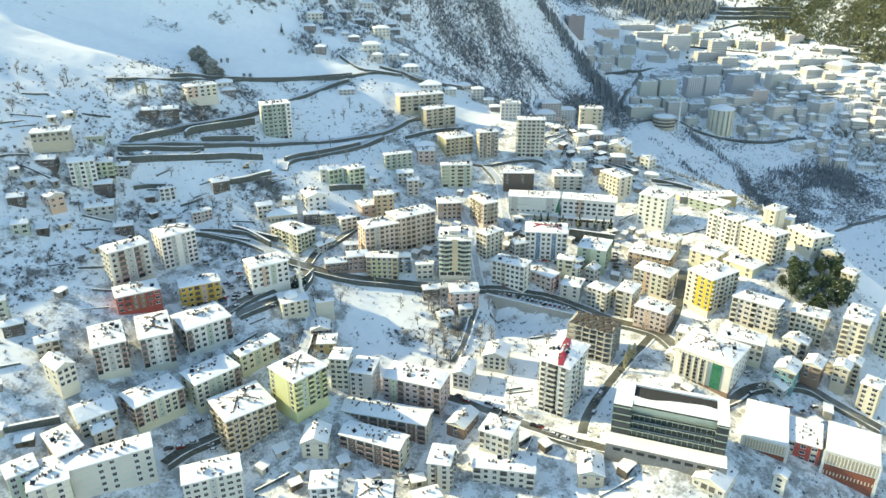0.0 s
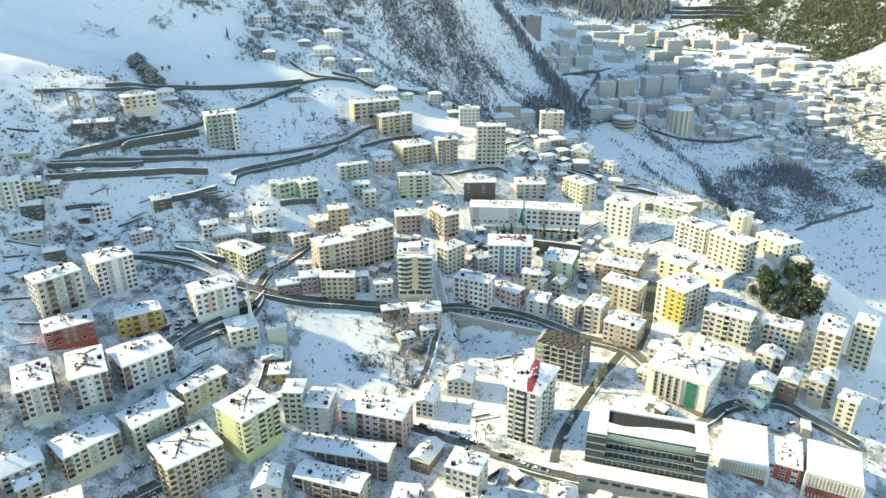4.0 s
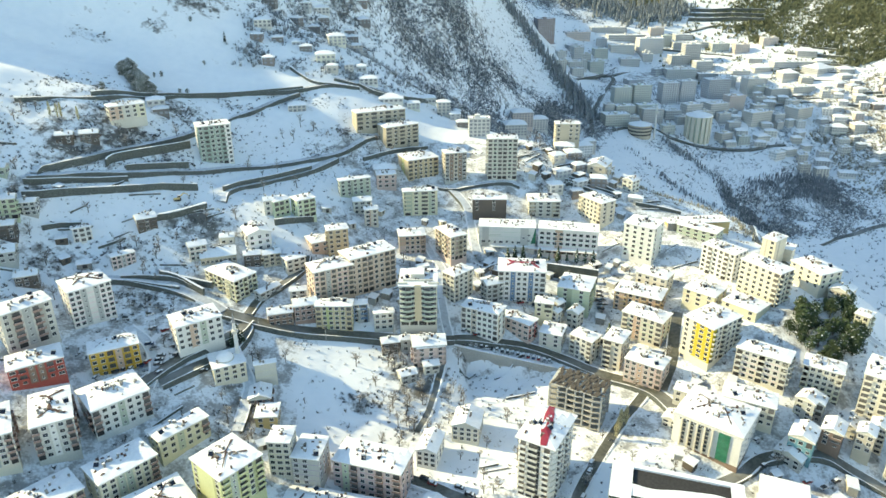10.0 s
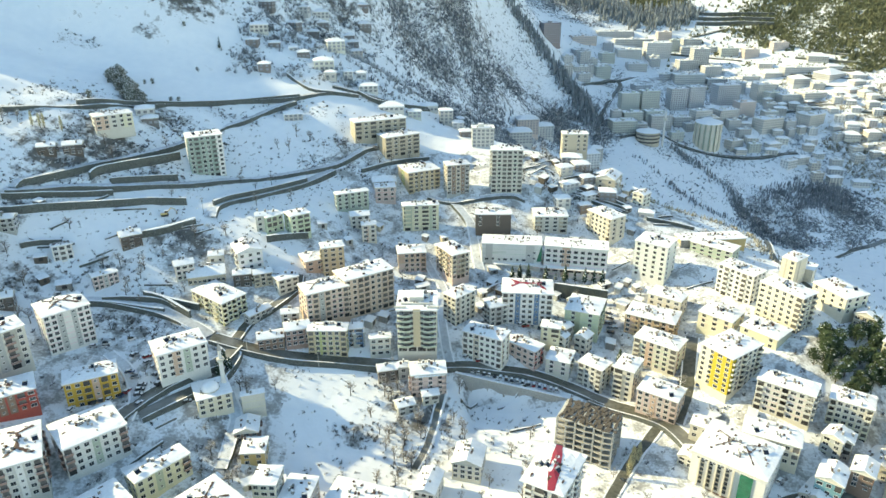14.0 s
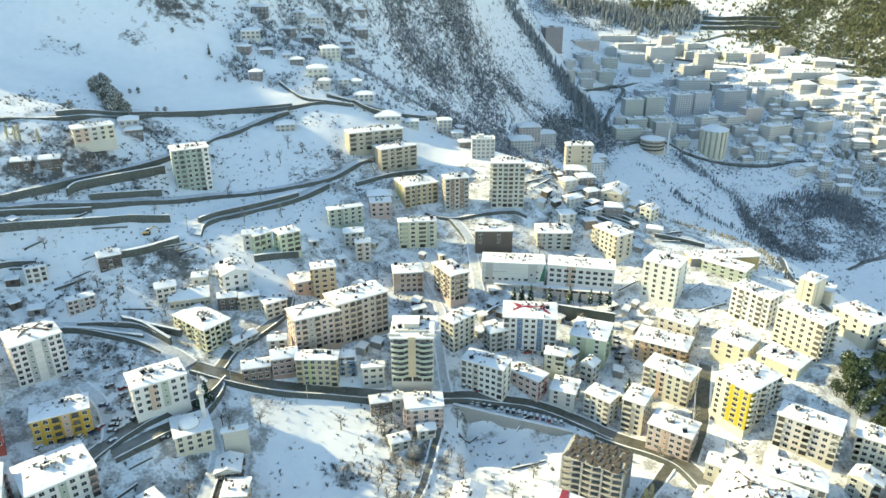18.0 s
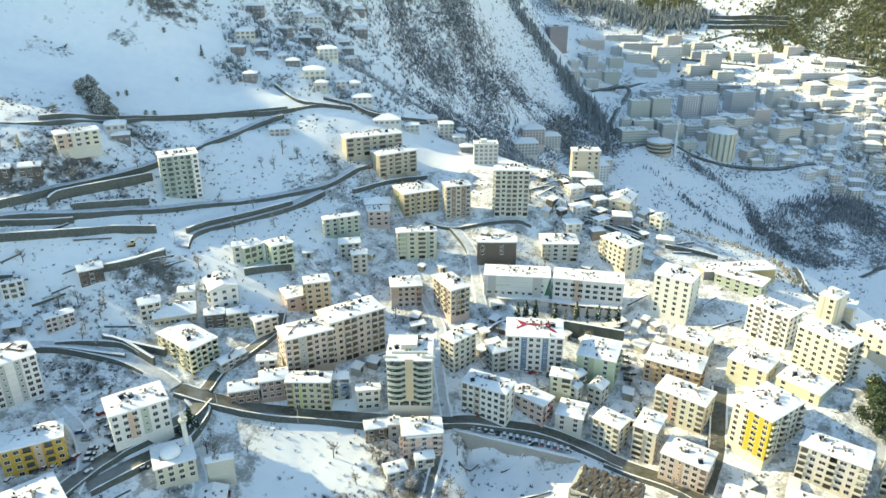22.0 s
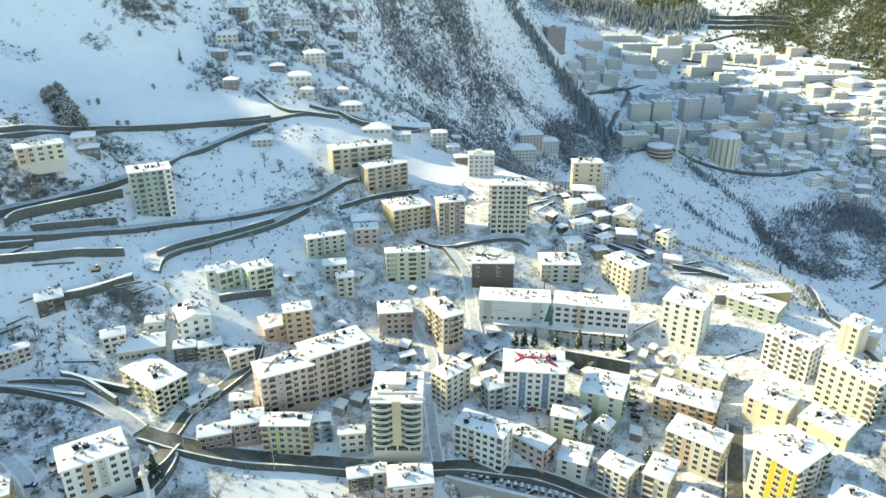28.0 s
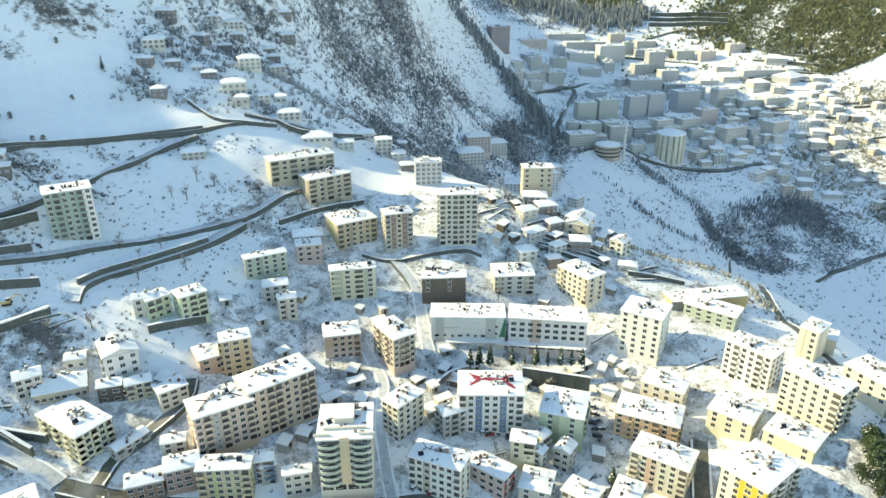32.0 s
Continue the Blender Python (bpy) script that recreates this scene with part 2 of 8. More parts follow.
class Shape:
    """Collects boxes, prisms and tubes into one mesh."""
    def __init__(self):
        self.v, self.f, self.i = [], [], []
    def add(self, verts, faces, mat=0):
        o = len(self.v)
        self.v += [tuple(p) for p in verts]
        self.f += [tuple(o + k for k in q) for q in faces]
        self.i += [mat] * len(faces)
        return self
    def box(self, x0, y0, z0, x1, y1, z1, mat=0, top=None):
        v = [(x0, y0, z0), (x1, y0, z0), (x1, y1, z0), (x0, y1, z0), (x0, y0, z1), (x1, y0, z1), (x1, y1, z1), (x0, y1, z1)]
        self.add(v, [(0, 3, 2, 1), (0, 1, 5, 4), (1, 2, 6, 5), (2, 3, 7, 6), (3, 0, 4, 7)], mat)
        self.add(v[4:], [(0, 1, 2, 3)], mat if top is None else top)
        return self
    def tube(self, a, b, ra, rb, n=6, mat=0, cap=True):
        a, b = Vector(a), Vector(b)
        q = (b - a).to_track_quat("Z", "Y").to_matrix()
        ring = [Vector((math.cos(2 * math.pi * k / n), math.sin(2 * math.pi * k / n), 0)) for k in range(n)]
        v = [a + q @ (r * ra) for r in ring] + [b + q @ (r * rb) for r in ring]
        f = [(k, (k + 1) % n, n + (k + 1) % n, n + k) for k in range(n)]
        if cap:
            f.append(tuple(range(n, 2 * n)))
        return self.add(v, f, mat)
    def mesh(self, name, mats, smooth=False):
        return mesh_from(name, self.v, self.f, mats, self.i, smooth)


def thing(name, m, label, category, group="", kind="", data=None):
    ob = new(name, data)
    ob.matrix_world = m
    return tagged(ob, label, category, group, kind)


def part(name, me, parent, loc=(0, 0, 0), rz=0.0, label="", kind=""):
    ob = new(name, me)
    ob.parent = parent
    ob.location = loc
    if rz:
        ob.rotation_euler = (0, 0, rz)
    if label or kind:
        tagged(ob, label, kind=kind)
    return ob


# ---------------------------------------------------------------- the lie of the land
GRID_X = [-2500, -1200, -900, -600, -330, -250, -190, -140, -100, -60, -20, 20, 60, 100, 140, 180, 230, 260, 295, 340, 390, 480, 600, 800, 1300, 2500]
GRID_Y, PROFILES = [], []


def profile(y, *heights):
    """Heights along one line across the valley."""
    GRID_Y.append(y)
    PROFILES.append(heights)


profile(-1500, 315, 300, 216, 161, 128.5, 120.3, 114.6, 110.3, 107.1, 104.1, 101.3, 98.6, 96.0, 93.7, 91.6, 89.8, 88.1, 87.4, 86.8, 86.4, 86.6, 88.6, 94.3, 111.1, 183, 400)
profile(-300, 315, 300, 216, 80.6, -17.3, -42.7, -59.3, -71.4, -79.8, -87.1, -93.4, -98.6, -102.8, -106.1, -108.3, -109.6, -109.9, -109.5, -108.5, -106.4, -103.1, -94.6, -77.5, -28.3, 187, 534)
profile(100, 399, 380, 274, 102.4, -8.6, -51.9, -76.2, -89.3, -96.0, -100.6, -104.1, -106.7, -108.8, -111.0, -112.8, -112.9, -110.9, -109.5, -108.3, -107.4, -107.3, -108.3, -102.6, -58.9, 194, 571)
profile(200, 494, 470, 338, 155, 18.8, -30.6, -55.0, -68.4, -74.6, -77.4, -79.2, -80.4, -79.4, -76.2, -80.8, -84.8, -86.6, -88.4, -91.1, -95.2, -100.5, -109.0, -104.8, -55.6, 185, 578)
profile(240, 551, 525, 378, 174, 27.2, -20.0, -36.8, -52.3, -64.2, -64.3, -69.1, -67.7, -66.9, -58.1, -64.3, -70.9, -74.8, -78.3, -83.3, -90.1, -98.0, -110.2, -106.4, -54.3, 182, 581)
profile(280, 595, 567, 408, 192, 34.0, -11.0, -23.6, -40.0, -51.5, -51.7, -63.4, -62.1, -60.2, -56.2, -60.0, -61.0, -63.8, -68.6, -76.4, -86.6, -97.3, -113.2, -108.8, -53.2, 179, 583)
profile(320, 632, 602, 433, 210, 45.1, 1.2, -15.8, -32.2, -38.5, -49.2, -56.1, -58.1, -58.1, -56.0, -50.7, -45.4, -49.7, -57.7, -70.7, -86.5, -100.7, -118.7, -112.4, -52.1, 175, 586)
profile(360, 663, 632, 455, 229, 60.1, 18.7, -8.4, -23.2, -26.9, -37.6, -42.8, -44.6, -48.2, -50.7, -42.5, -30.1, -32.7, -46.6, -67.6, -89.9, -108.1, -126.7, -116.9, -51.0, 172, 588)
profile(400, 705, 671, 483, 245, 72.3, 39.6, 0.7, -11.2, -18.4, -22.3, -28.6, -31.9, -35.4, -40.4, -39.0, -28.4, -25.3, -41.2, -66.3, -94.0, -116.5, -136.2, -121.9, -49.8, 169, 591)
profile(450, 756, 720, 518, 263, 88.2, 56.4, 29.2, 14.2, 4.2, -5.7, -24.9, -29.4, -31.8, -35.3, -28.4, -24.4, -29.8, -43.9, -66.4, -96.2, -126.8, -148.8, -127.5, -47.9, 166, 593)
profile(485, 795, 758, 545, 273, 97.6, 66.5, 48.6, 23.4, 10.4, 1.2, -14.1, -17.9, -16.6, -23.0, -18.7, -20.1, -31.8, -46.2, -66.8, -96.5, -134.9, -156, -130.5, -46.2, 164, 595)
profile(520, 835, 795, 572, 282, 101.5, 74.6, 57.6, 32.1, 18.3, 10.9, -0.1, -5.7, -2.5, -3.1, -5.2, -17.5, -33.2, -47.6, -68.3, -99.2, -143.9, -161, -132.2, -44.3, 162, 597)
profile(555, 859, 818, 589, 290, 101.5, 75.5, 60.6, 42.1, 30.6, 24.4, 16.0, 6.4, 9.1, 11.7, -4.7, -26.7, -40.9, -53.5, -72.7, -106.7, -148.0, -162, -132.7, -42.3, 161, 598)
profile(620, 903, 860, 619, 308, 126.7, 92.0, 75.7, 64.5, 56.7, 49.8, 38.1, 21.5, 9.4, -4.9, -34.5, -57.6, -72.0, -82.3, -97.0, -120.8, -144.0, -153, -131.5, -40.3, 160, 601)
profile(680, 928, 884, 636, 325, 263, 174, 128.6, 99.0, 81.9, 71.1, 50.2, 23.3, -1.7, -26.0, -50.6, -71.8, -91.5, -102.1, -114.7, -131.3, -147.2, -152, -130.0, -41.4, 162, 602)
profile(740, 953, 908, 654, 324, 371, 280, 208, 144.6, 97.4, 65.0, 41.1, 14.6, -12.7, -38.4, -61.4, -80.6, -99.9, -109.8, -121.0, -135.1, -148.6, -150.0, -128.7, -42.3, 164, 603)
profile(850, 998, 950, 684, 302, 424, 420, 351, 294, 245, 178, 106.0, 46.1, 1.7, -32.8, -59.2, -77.9, -92.2, -98.1, -104.7, -114.6, -124.0, -130.8, -126.3, -39.6, 170, 605)
profile(950, 998, 950, 684, 313, 436, 424, 313, 258, 263, 259, 221, 152, 76.3, 10.7, -35.3, -61.4, -75.6, -79.4, -83.7, -93.4, -102.1, -102.9, -108.4, -29.6, 176, 607)
profile(1050, 998, 950, 684, 332, 411, 371, 259, 207, 234, 276, 287, 241, 154, 58.3, 3.7, -25.2, -44.9, -52.0, -60.8, -62.4, -67.2, -76.9, -72.6, -13.7, 184, 610)
profile(1200, 998, 950, 684, 344, 350, 338, 325, 322, 327, 330, 325, 306, 264, 200, 128.7, 64.6, 5.2, -18.4, -36.2, -47.8, -52.0, -49.3, -35.9, 16.0, 200, 614)
profile(1450, 998, 950, 684, 380, 318, 296, 274, 252, 231, 208, 184, 159, 135.3, 112.0, 90.1, 71.2, 54.5, 48.7, 44.5, 38.3, 33.4, 32.3, 40.0, 86.8, 244, 625)
profile(1900, 998, 950, 684, 500, 410, 382, 361, 345, 332, 319, 306, 293, 280, 266, 254, 243, 230, 223, 215, 207, 200, 191, 192, 218, 330, 659)
profile(3000, 998, 950, 684, 690, 649, 636, 627, 620, 614, 608, 603, 597, 592, 588, 583, 579, 574, 571, 568, 565, 561, 557, 553, 554, 592, 800)

PROFILE_TABLE = np.array(PROFILES, float)
for column, above, most in ((3, 60, 200), (2, 110, 270), (1, 150, 350), (0, 250, 560)):      # the western shoulder, out of view, is cut low enough for the sun
    PROFILE_TABLE[:, column] = np.minimum(np.minimum(PROFILE_TABLE[:, column], PROFILE_TABLE[:, 4] + above), most)
for row, line in enumerate(GRID_Y):                     # and so is the spur's unseen crest
    if 660 <= line < 900:
        # out of view at x = -600: raised to cast shade on the upper meadow
        PROFILE_TABLE[row, 3] = 320
    if 680 <= line < 950:
        PROFILE_TABLE[row, 4:7] = np.minimum(PROFILE_TABLE[row, 4:7], 145)
    elif 950 <= line < 1300:
        PROFILE_TABLE[row, 3:14] = np.minimum(PROFILE_TABLE[row, 3:14], 212)



def spline_weights(q, lines):
    q = np.clip(q, lines[0], lines[-1] - 1e-6)
    k = np.searchsorted(lines, q, side="right") - 1
    k = np.clip(k, 0, len(lines) - 2)
    u = (q - lines[k]) / (lines[k + 1] - lines[k])
    w = np.stack([-0.5 * u + u * u - 0.5 * u ** 3, 1 - 2.5 * u * u + 1.5 * u ** 3, 0.5 * u + 2 * u * u - 1.5 * u ** 3, -0.5 * u * u + 0.5 * u ** 3])
    idx = np.clip(np.stack([k - 1, k, k + 1, k + 2]), 0, len(lines) - 1)
    return w, idx


def land(x, y):
    """Height of the ground, for arrays or single numbers."""
    x, y = np.atleast_1d(np.asarray(x, float)), np.atleast_1d(np.asarray(y, float))
    wx, ix = spline_weights(x, np.array(GRID_X, float))
    wy, iy = spline_weights(y, np.array(GRID_Y, float))
    z = np.zeros_like(x)
    for a in range(4):
        for b in range(4):
            z += wy[a] * wx[b] * PROFILE_TABLE[iy[a], ix[b]]
    return dig(x, y, z)


def dig(x, y, z):
    """The sunken field below the parking row."""
    south = ((369.2 + .6 - y) + (x - 25.5) * -0.206) / 3.5
    m = np.clip(np.minimum(np.minimum(south, (x - 27) / 4), np.minimum((80 - x) / 14, (y - 318) / 25)), 0, 1)
    return z + np.minimum(0, -56.5 - z) * m


def height(x, y):
    return float(land(x, y)[0])

# ---------------------------------------------------------------- ground, roads and walls
def ground_sheet():
    def lines(lo, hi, step, outer):
        a = list(np.arange(lo, hi + 0.1, step))
        s, left, right = step, lo, hi
        more_l, more_r = [], []
        while left > -outer:
            s *= 1.1
            left -= s
            more_l.append(left)
        s = step
        while right < outer:
            s *= 1.1
            right += s
            more_r.append(right)
        return np.array(more_l[::-1] + a + more_r)
    gx, gy = lines(-300, 330, 4.0, 2400), lines(170, 720, 4.0, 2900)
    X, Y = np.meshgrid(gx, gy)
    Z = land(X.ravel(), Y.ravel())
    nx, ny = len(gx), len(gy)
    V = np.stack([X.ravel(), Y.ravel(), Z], 1)
    k = np.arange(nx * ny).reshape(ny, nx)
    F = np.stack([k[:-1, :-1].ravel(), k[:-1, 1:].ravel(), k[1:, 1:].ravel(), k[1:, :-1].ravel()], 1)
    rough = np.array([noise.noise((x * 0.05, y * 0.05, 0)) * 0.5 + noise.noise((x * 0.13, y * 0.13, 3)) * 0.35 for x, y in V[:, :2]])
    far = np.array([noise.noise((x * 0.012, y * 0.012, 7)) * 5 + noise.noise((x * 0.035, y * 0.035, 9)) * 2 for x, y in V[:, :2]])
    wild = np.clip((V[:, 1] - 520 - V[:, 0] * .4) / 80, 0, 1) * np.clip((120 - V[:, 0]) / 80, 0, 1)
    drift = np.array([noise.noise((x * 0.022 + y * .01, y * 0.05, 21)) * 2.2 for x, y in V[:, :2]])
    V[:, 2] += rough * (1 + wild) + drift * wild + far * np.clip((V[:, 1] - 650) / 300, 0, 1)
    # unseen far-west crest made jagged, to break up its shadow on the meadow
    west = np.array([noise.noise((0, y * 0.03, 5)) * 40 + noise.noise((3, y * 0.1, 6)) * 26 for y in V[:, 1]])
    V[:, 2] += west * np.clip((-850 - V[:, 0]) / 200, 0, 1)
    me = mesh_from("ground", V.tolist(), F.tolist(), [M_GROUND], smooth=True)
    att = me.attributes.new("scrub", "FLOAT", "POINT")
    att.data.foreach_set("value", (scrub_amount(V[:, 0], V[:, 1]) * np.clip(1.4 - V[:, 1] / 700, .3, 1)).astype(np.float32))
    att = me.attributes.new("trodden", "FLOAT", "POINT")
    trod = np.zeros(len(V))
    for cx, cy, rx, ry, turn in QUARTERS:
        trod = np.maximum(trod, 0.6 * np.clip(1.7 * patch_of(V[:, 0], V[:, 1], cx, cy, rx, ry, turn), 0, 1))
    for cx, cy, rx, ry, turn in MEADOWS:
        trod = trod - 0.6 * patch_of(V[:, 0], V[:, 1], cx, cy, rx, ry, turn)
    att.data.foreach_set("value", trod.astype(np.float32))
    return thing("ground", Matrix(), "snow-covered hillside and valley floor with bare scrub patches", "ground", kind="structure", data=me)


def patch_of(x, y, cx, cy, rx, ry, turn=0.0):
    """1 inside an ellipse on the plan, falling to 0 outside."""
    c, s = math.cos(radians(turn)), math.sin(radians(turn))
    u, v = ((x - cx) * c + (y - cy) * s) / rx, (-(x - cx) * s + (y - cy) * c) / ry
    return np.clip(1.6 - 1.3 * np.sqrt(u * u + v * v), 0, 1)


def scrub_amount(x, y):
    """How thick brushwood stands: woods on the far slope, gorse along the ravine, orchards between the houses."""
    a = np.zeros_like(x)
    for cx, cy, rx, ry, turn, k in WOODS:
        a = np.maximum(a, k * patch_of(x, y, cx, cy, rx, ry, turn))
    for cx, cy, rx, ry, turn in MEADOWS:
        a = a - 0.5 * patch_of(x, y, cx, cy, rx, ry, turn)
    for cx, cy, rx, ry, turn, k in THICKETS:
        a = np.maximum(a, k * patch_of(x, y, cx, cy, rx, ry, turn))
    return a


WOODS = []


def wood(*patch):
    """Centre, half-lengths, turn and thickness of one patch of growth."""
    WOODS.append(patch)


wood(70, 760, 55, 130, -20, .55)
wood(95, 905, 42, 60, -20, .55)
wood(60, 950, 40, 50, 0, .55)
wood(150, 950, 70, 150, -24, .32)
wood(-70, 800, 60, 50, 0, .3)
wood(260, 1000, 25, 110, -20, .15)
wood(-225, 440, 75, 60, 10, .2)
wood(-265, 300, 70, 110, 0, .26)
wood(-200, 500, 50, 30, 20, .25)
wood(4, 335, 18, 28, 0, .3)
wood(-45, 545, 50, 20, 10, .2)
wood(105, 535, 34, 30, 0, .3)
wood(150, 560, 20, 40, 30, .3)
wood(850, 1360, 240, 130, 0, .5)
wood(800, 1195, 110, 75, 20, .5)
wood(640, 830, 70, 40, 0, .3)
wood(350, 1460, 120, 60, 10, .5)
wood(480, 1480, 60, 40, 10, .5)
wood(-70, 705, 60, 35, 0, .25)
wood(-130, 415, 40, 14, 15, .15)
wood(560, 1060, 130, 60, 0, .18)
wood(-75, 318, 12, 25, 0, .2)
THICKETS = []


def thicket(*patch):
    """Centre, half-lengths, turn and thickness of one patch of growth."""
    THICKETS.append(patch)


thicket(378, 830, 9, 44, -12, 0.4)
thicket(386, 785, 10, 20, -20, 0.4)
thicket(442, 835, 55, 60, 0, 0.3)
thicket(491, 821, 70, 70, 0, 0.28)
thicket(457, 792, 50, 40, 0, 0.28)
thicket(390, 877, 40, 16, 0, 0.3)
thicket(420, 766, 40, 20, 0, 0.28)
thicket(458, 762, 40, 20, 0, 0.28)
thicket(-2, 840, 34, 60, 0, 0.5)
thicket(30, 867, 34, 70, 0, 0.5)
thicket(185, 1095, 30, 80, 0, 0.2)
thicket(214, 1041, 30, 60, 0, 0.15)
thicket(464, 1441, 60, 40, 0, 0.5)
thicket(-66, 766, 22, 20, 0, 0.35)
thicket(230, 480, 12, 20, 30, 0.3)
thicket(-171, 533, 60, 14, 0, 0.3)
thicket(-138, 538, 30, 10, 0, 0.3)
thicket(-181, 499, 30, 16, 0, 0.4)
thicket(-121, 567, 30, 8, 0, 0.3)
thicket(-113, 686, 24, 14, 0, 0.4)
thicket(-139, 684, 30, 10, 0, 0.35)
thicket(-51, 743, 24, 16, 0, 0.4)
thicket(-60, 638, 24, 12, 0, 0.35)
thicket(-29, 635, 24, 10, 0, 0.35)
thicket(-86, 642, 14, 14, 0, 0.35)
thicket(-210, 475, 30, 14, 0, 0.4)
thicket(-189, 466, 30, 10, 0, 0.4)
thicket(-240, 379, 40, 20, 0, 0.24)
thicket(-220, 342, 40, 24, 0, 0.26)
thicket(-216, 314, 30, 20, 0, 0.26)
thicket(-183, 395, 30, 14, 0, 0.35)
thicket(-213, 368, 30, 14, 0, 0.26)
thicket(-179, 666, 28, 12, 0, 0.5)
thicket(-237, 613, 16, 10, 0, 0.5)
thicket(-194, 637, 9, 5, 0, 0.4)
thicket(-98, 670, 28, 30, 0, 0.4)
thicket(-81, 738, 30, 22, 0, 0.35)
thicket(-115, 634, 25, 12, -20, 0.35)
thicket(1, 676, 30, 14, 0, 0.3)
thicket(-17, 622, 26, 12, 0, 0.3)
thicket(-68, 587, 40, 12, 0, 0.3)
thicket(-155, 545, 40, 14, 0, 0.4)
thicket(-173, 491, 40, 20, 0, 0.45)
thicket(-43, 549, 14, 22, 0, 0.35)
thicket(83, 812, 40, 20, 0, 0.35)
thicket(175, 869, 40, 14, 0, 0.3)
thicket(4, 351, 16, 24, 0, 0.4)
thicket(20, 338, 6, 20, 0, 0.3)
thicket(-20, 336, 12, 8, 0, 0.4)
thicket(-148, 413, 18, 8, 0, 0.4)
thicket(-117, 437, 22, 14, 0, 0.4)
thicket(-178, 400, 26, 14, 0, 0.28)
thicket(-131, 380, 20, 12, 0, 0.35)
thicket(-107, 432, 14, 8, 0, 0.3)
QUARTERS = [(400, 1210, 170, 110, 0), (650, 950, 120, 110, 0), (-118, 318, 62, 48, 0), (20, 330, 250, 130, 0), (60, 440, 190, 80, 0), (-30, 235, 260, 60, 0), (40, 530, 120, 55, 0), (160, 480, 60, 60, 0), (110, 400, 110, 60, 0), (-60, 430, 90, 40, 0), (-130, 300, 90, 60, 0), (130, 310, 90, 70, 0), (180, 240, 80, 50, 0)]
MEADOWS = [(50, 338, 46, 30, 0), (40, 308, 34, 20, 0), (95, 285, 26, 12, 20), (-67, 436, 11, 13, 0), (-160, 436, 42, 13, 20), (48, 345, 30, 24, 0), (-230, 640, 130, 60, 10), (-25, 345, 26, 36, 0), (-130, 610, 110, 45, 5), (-110, 452, 45, 16, 10), (295, 500, 40, 70, 0), (320, 905, 50, 36, 0), (470, 930, 45, 25, -20), (46, 343, 26, 20, 0), (-75, 500, 40, 22, 0), (330, 1240, 100, 40, 20)]
ground_sheet()


def smooth_line(points, step=3.0):
    p = [np.array(q, float) for q in points]
    p = [2 * p[0] - p[1]] + p + [2 * p[-1] - p[-2]]
    out = []
    for a, b, c, d in zip(p, p[1:], p[2:], p[3:]):
        n = max(2, int(np.hypot(*(c - b)) / step))
        for u in np.arange(n) / n:
            out.append(0.5 * (2 * b + (c - a) * u + (2 * a - 5 * b + 4 * c - d) * u * u + (3 * b - a - 3 * c + d) * u ** 3))
    return out + [p[-2]]


ROAD_SPOTS = []


def near_road(x, y, gap):
    return any(abs(x - a) < gap and abs(y - b) < gap for a, b in ROAD_SPOTS)


def road(width, points, label="asphalt street with thin slush and snowy edges", lift=0.3, mat=None, name="road"):
    line = smooth_line(points)
    ROAD_SPOTS.extend((q[0], q[1]) for q in line)
    V, F, I, drop = [], [], [], []
    for k, q in enumerate(line):
        t = line[min(k + 1, len(line) - 1)] - line[max(k - 1, 0)]
        t = t / (np.hypot(*t) + 1e-9)
        n = np.array([-t[1], t[0]])
        wob = 0.5 * noise.noise((q[0] * 0.2, q[1] * 0.2, 1))
        side = [height(*(q + n * s * width / 2)) for s in (-1.3, -0.6, 0, 0.6, 1.3)]
        zc = 0.6 * max(side) + 0.4 * side[2] + lift
        h = width / 2
        low = [min(-0.3, side[0] - zc - 0.5), min(-0.3, side[4] - zc - 0.5)]
        kerb = 0.1 + 0.22 * abs(noise.noise((q[0] * 0.11, q[1] * 0.11, 9)))
        drop.append(low)
        for s, dz in ((-h - 1.2 - wob * .5, low[0]), (-h - 0.8 - wob * .5, kerb), (-h + wob * .9, 0.05), (0, 0.12), (h + wob * .9, 0.05), (h + 0.8 + wob * .5, kerb), (h + 1.2 + wob * .5, low[1])):
            g = q + n * s
            V.append((g[0], g[1], zc + dz))
    m = 7
    for k in range(len(line) - 1):
        for j in range(m - 1):
            a = k * m + j
            F.append((a, a + m, a + m + 1, a + 1))
            I.append(0 if 1 < j < 4 else 2 if (j == 0 and drop[k][0] < -1.6) or (j == 5 and drop[k][1] < -1.6) else 1)
    me = mesh_from(name, V, F, [mat or M_ASPHALT, M_SNOW, M_STONE], I)
    return thing(name, Matrix(), label, "road", kind="structure", data=me)


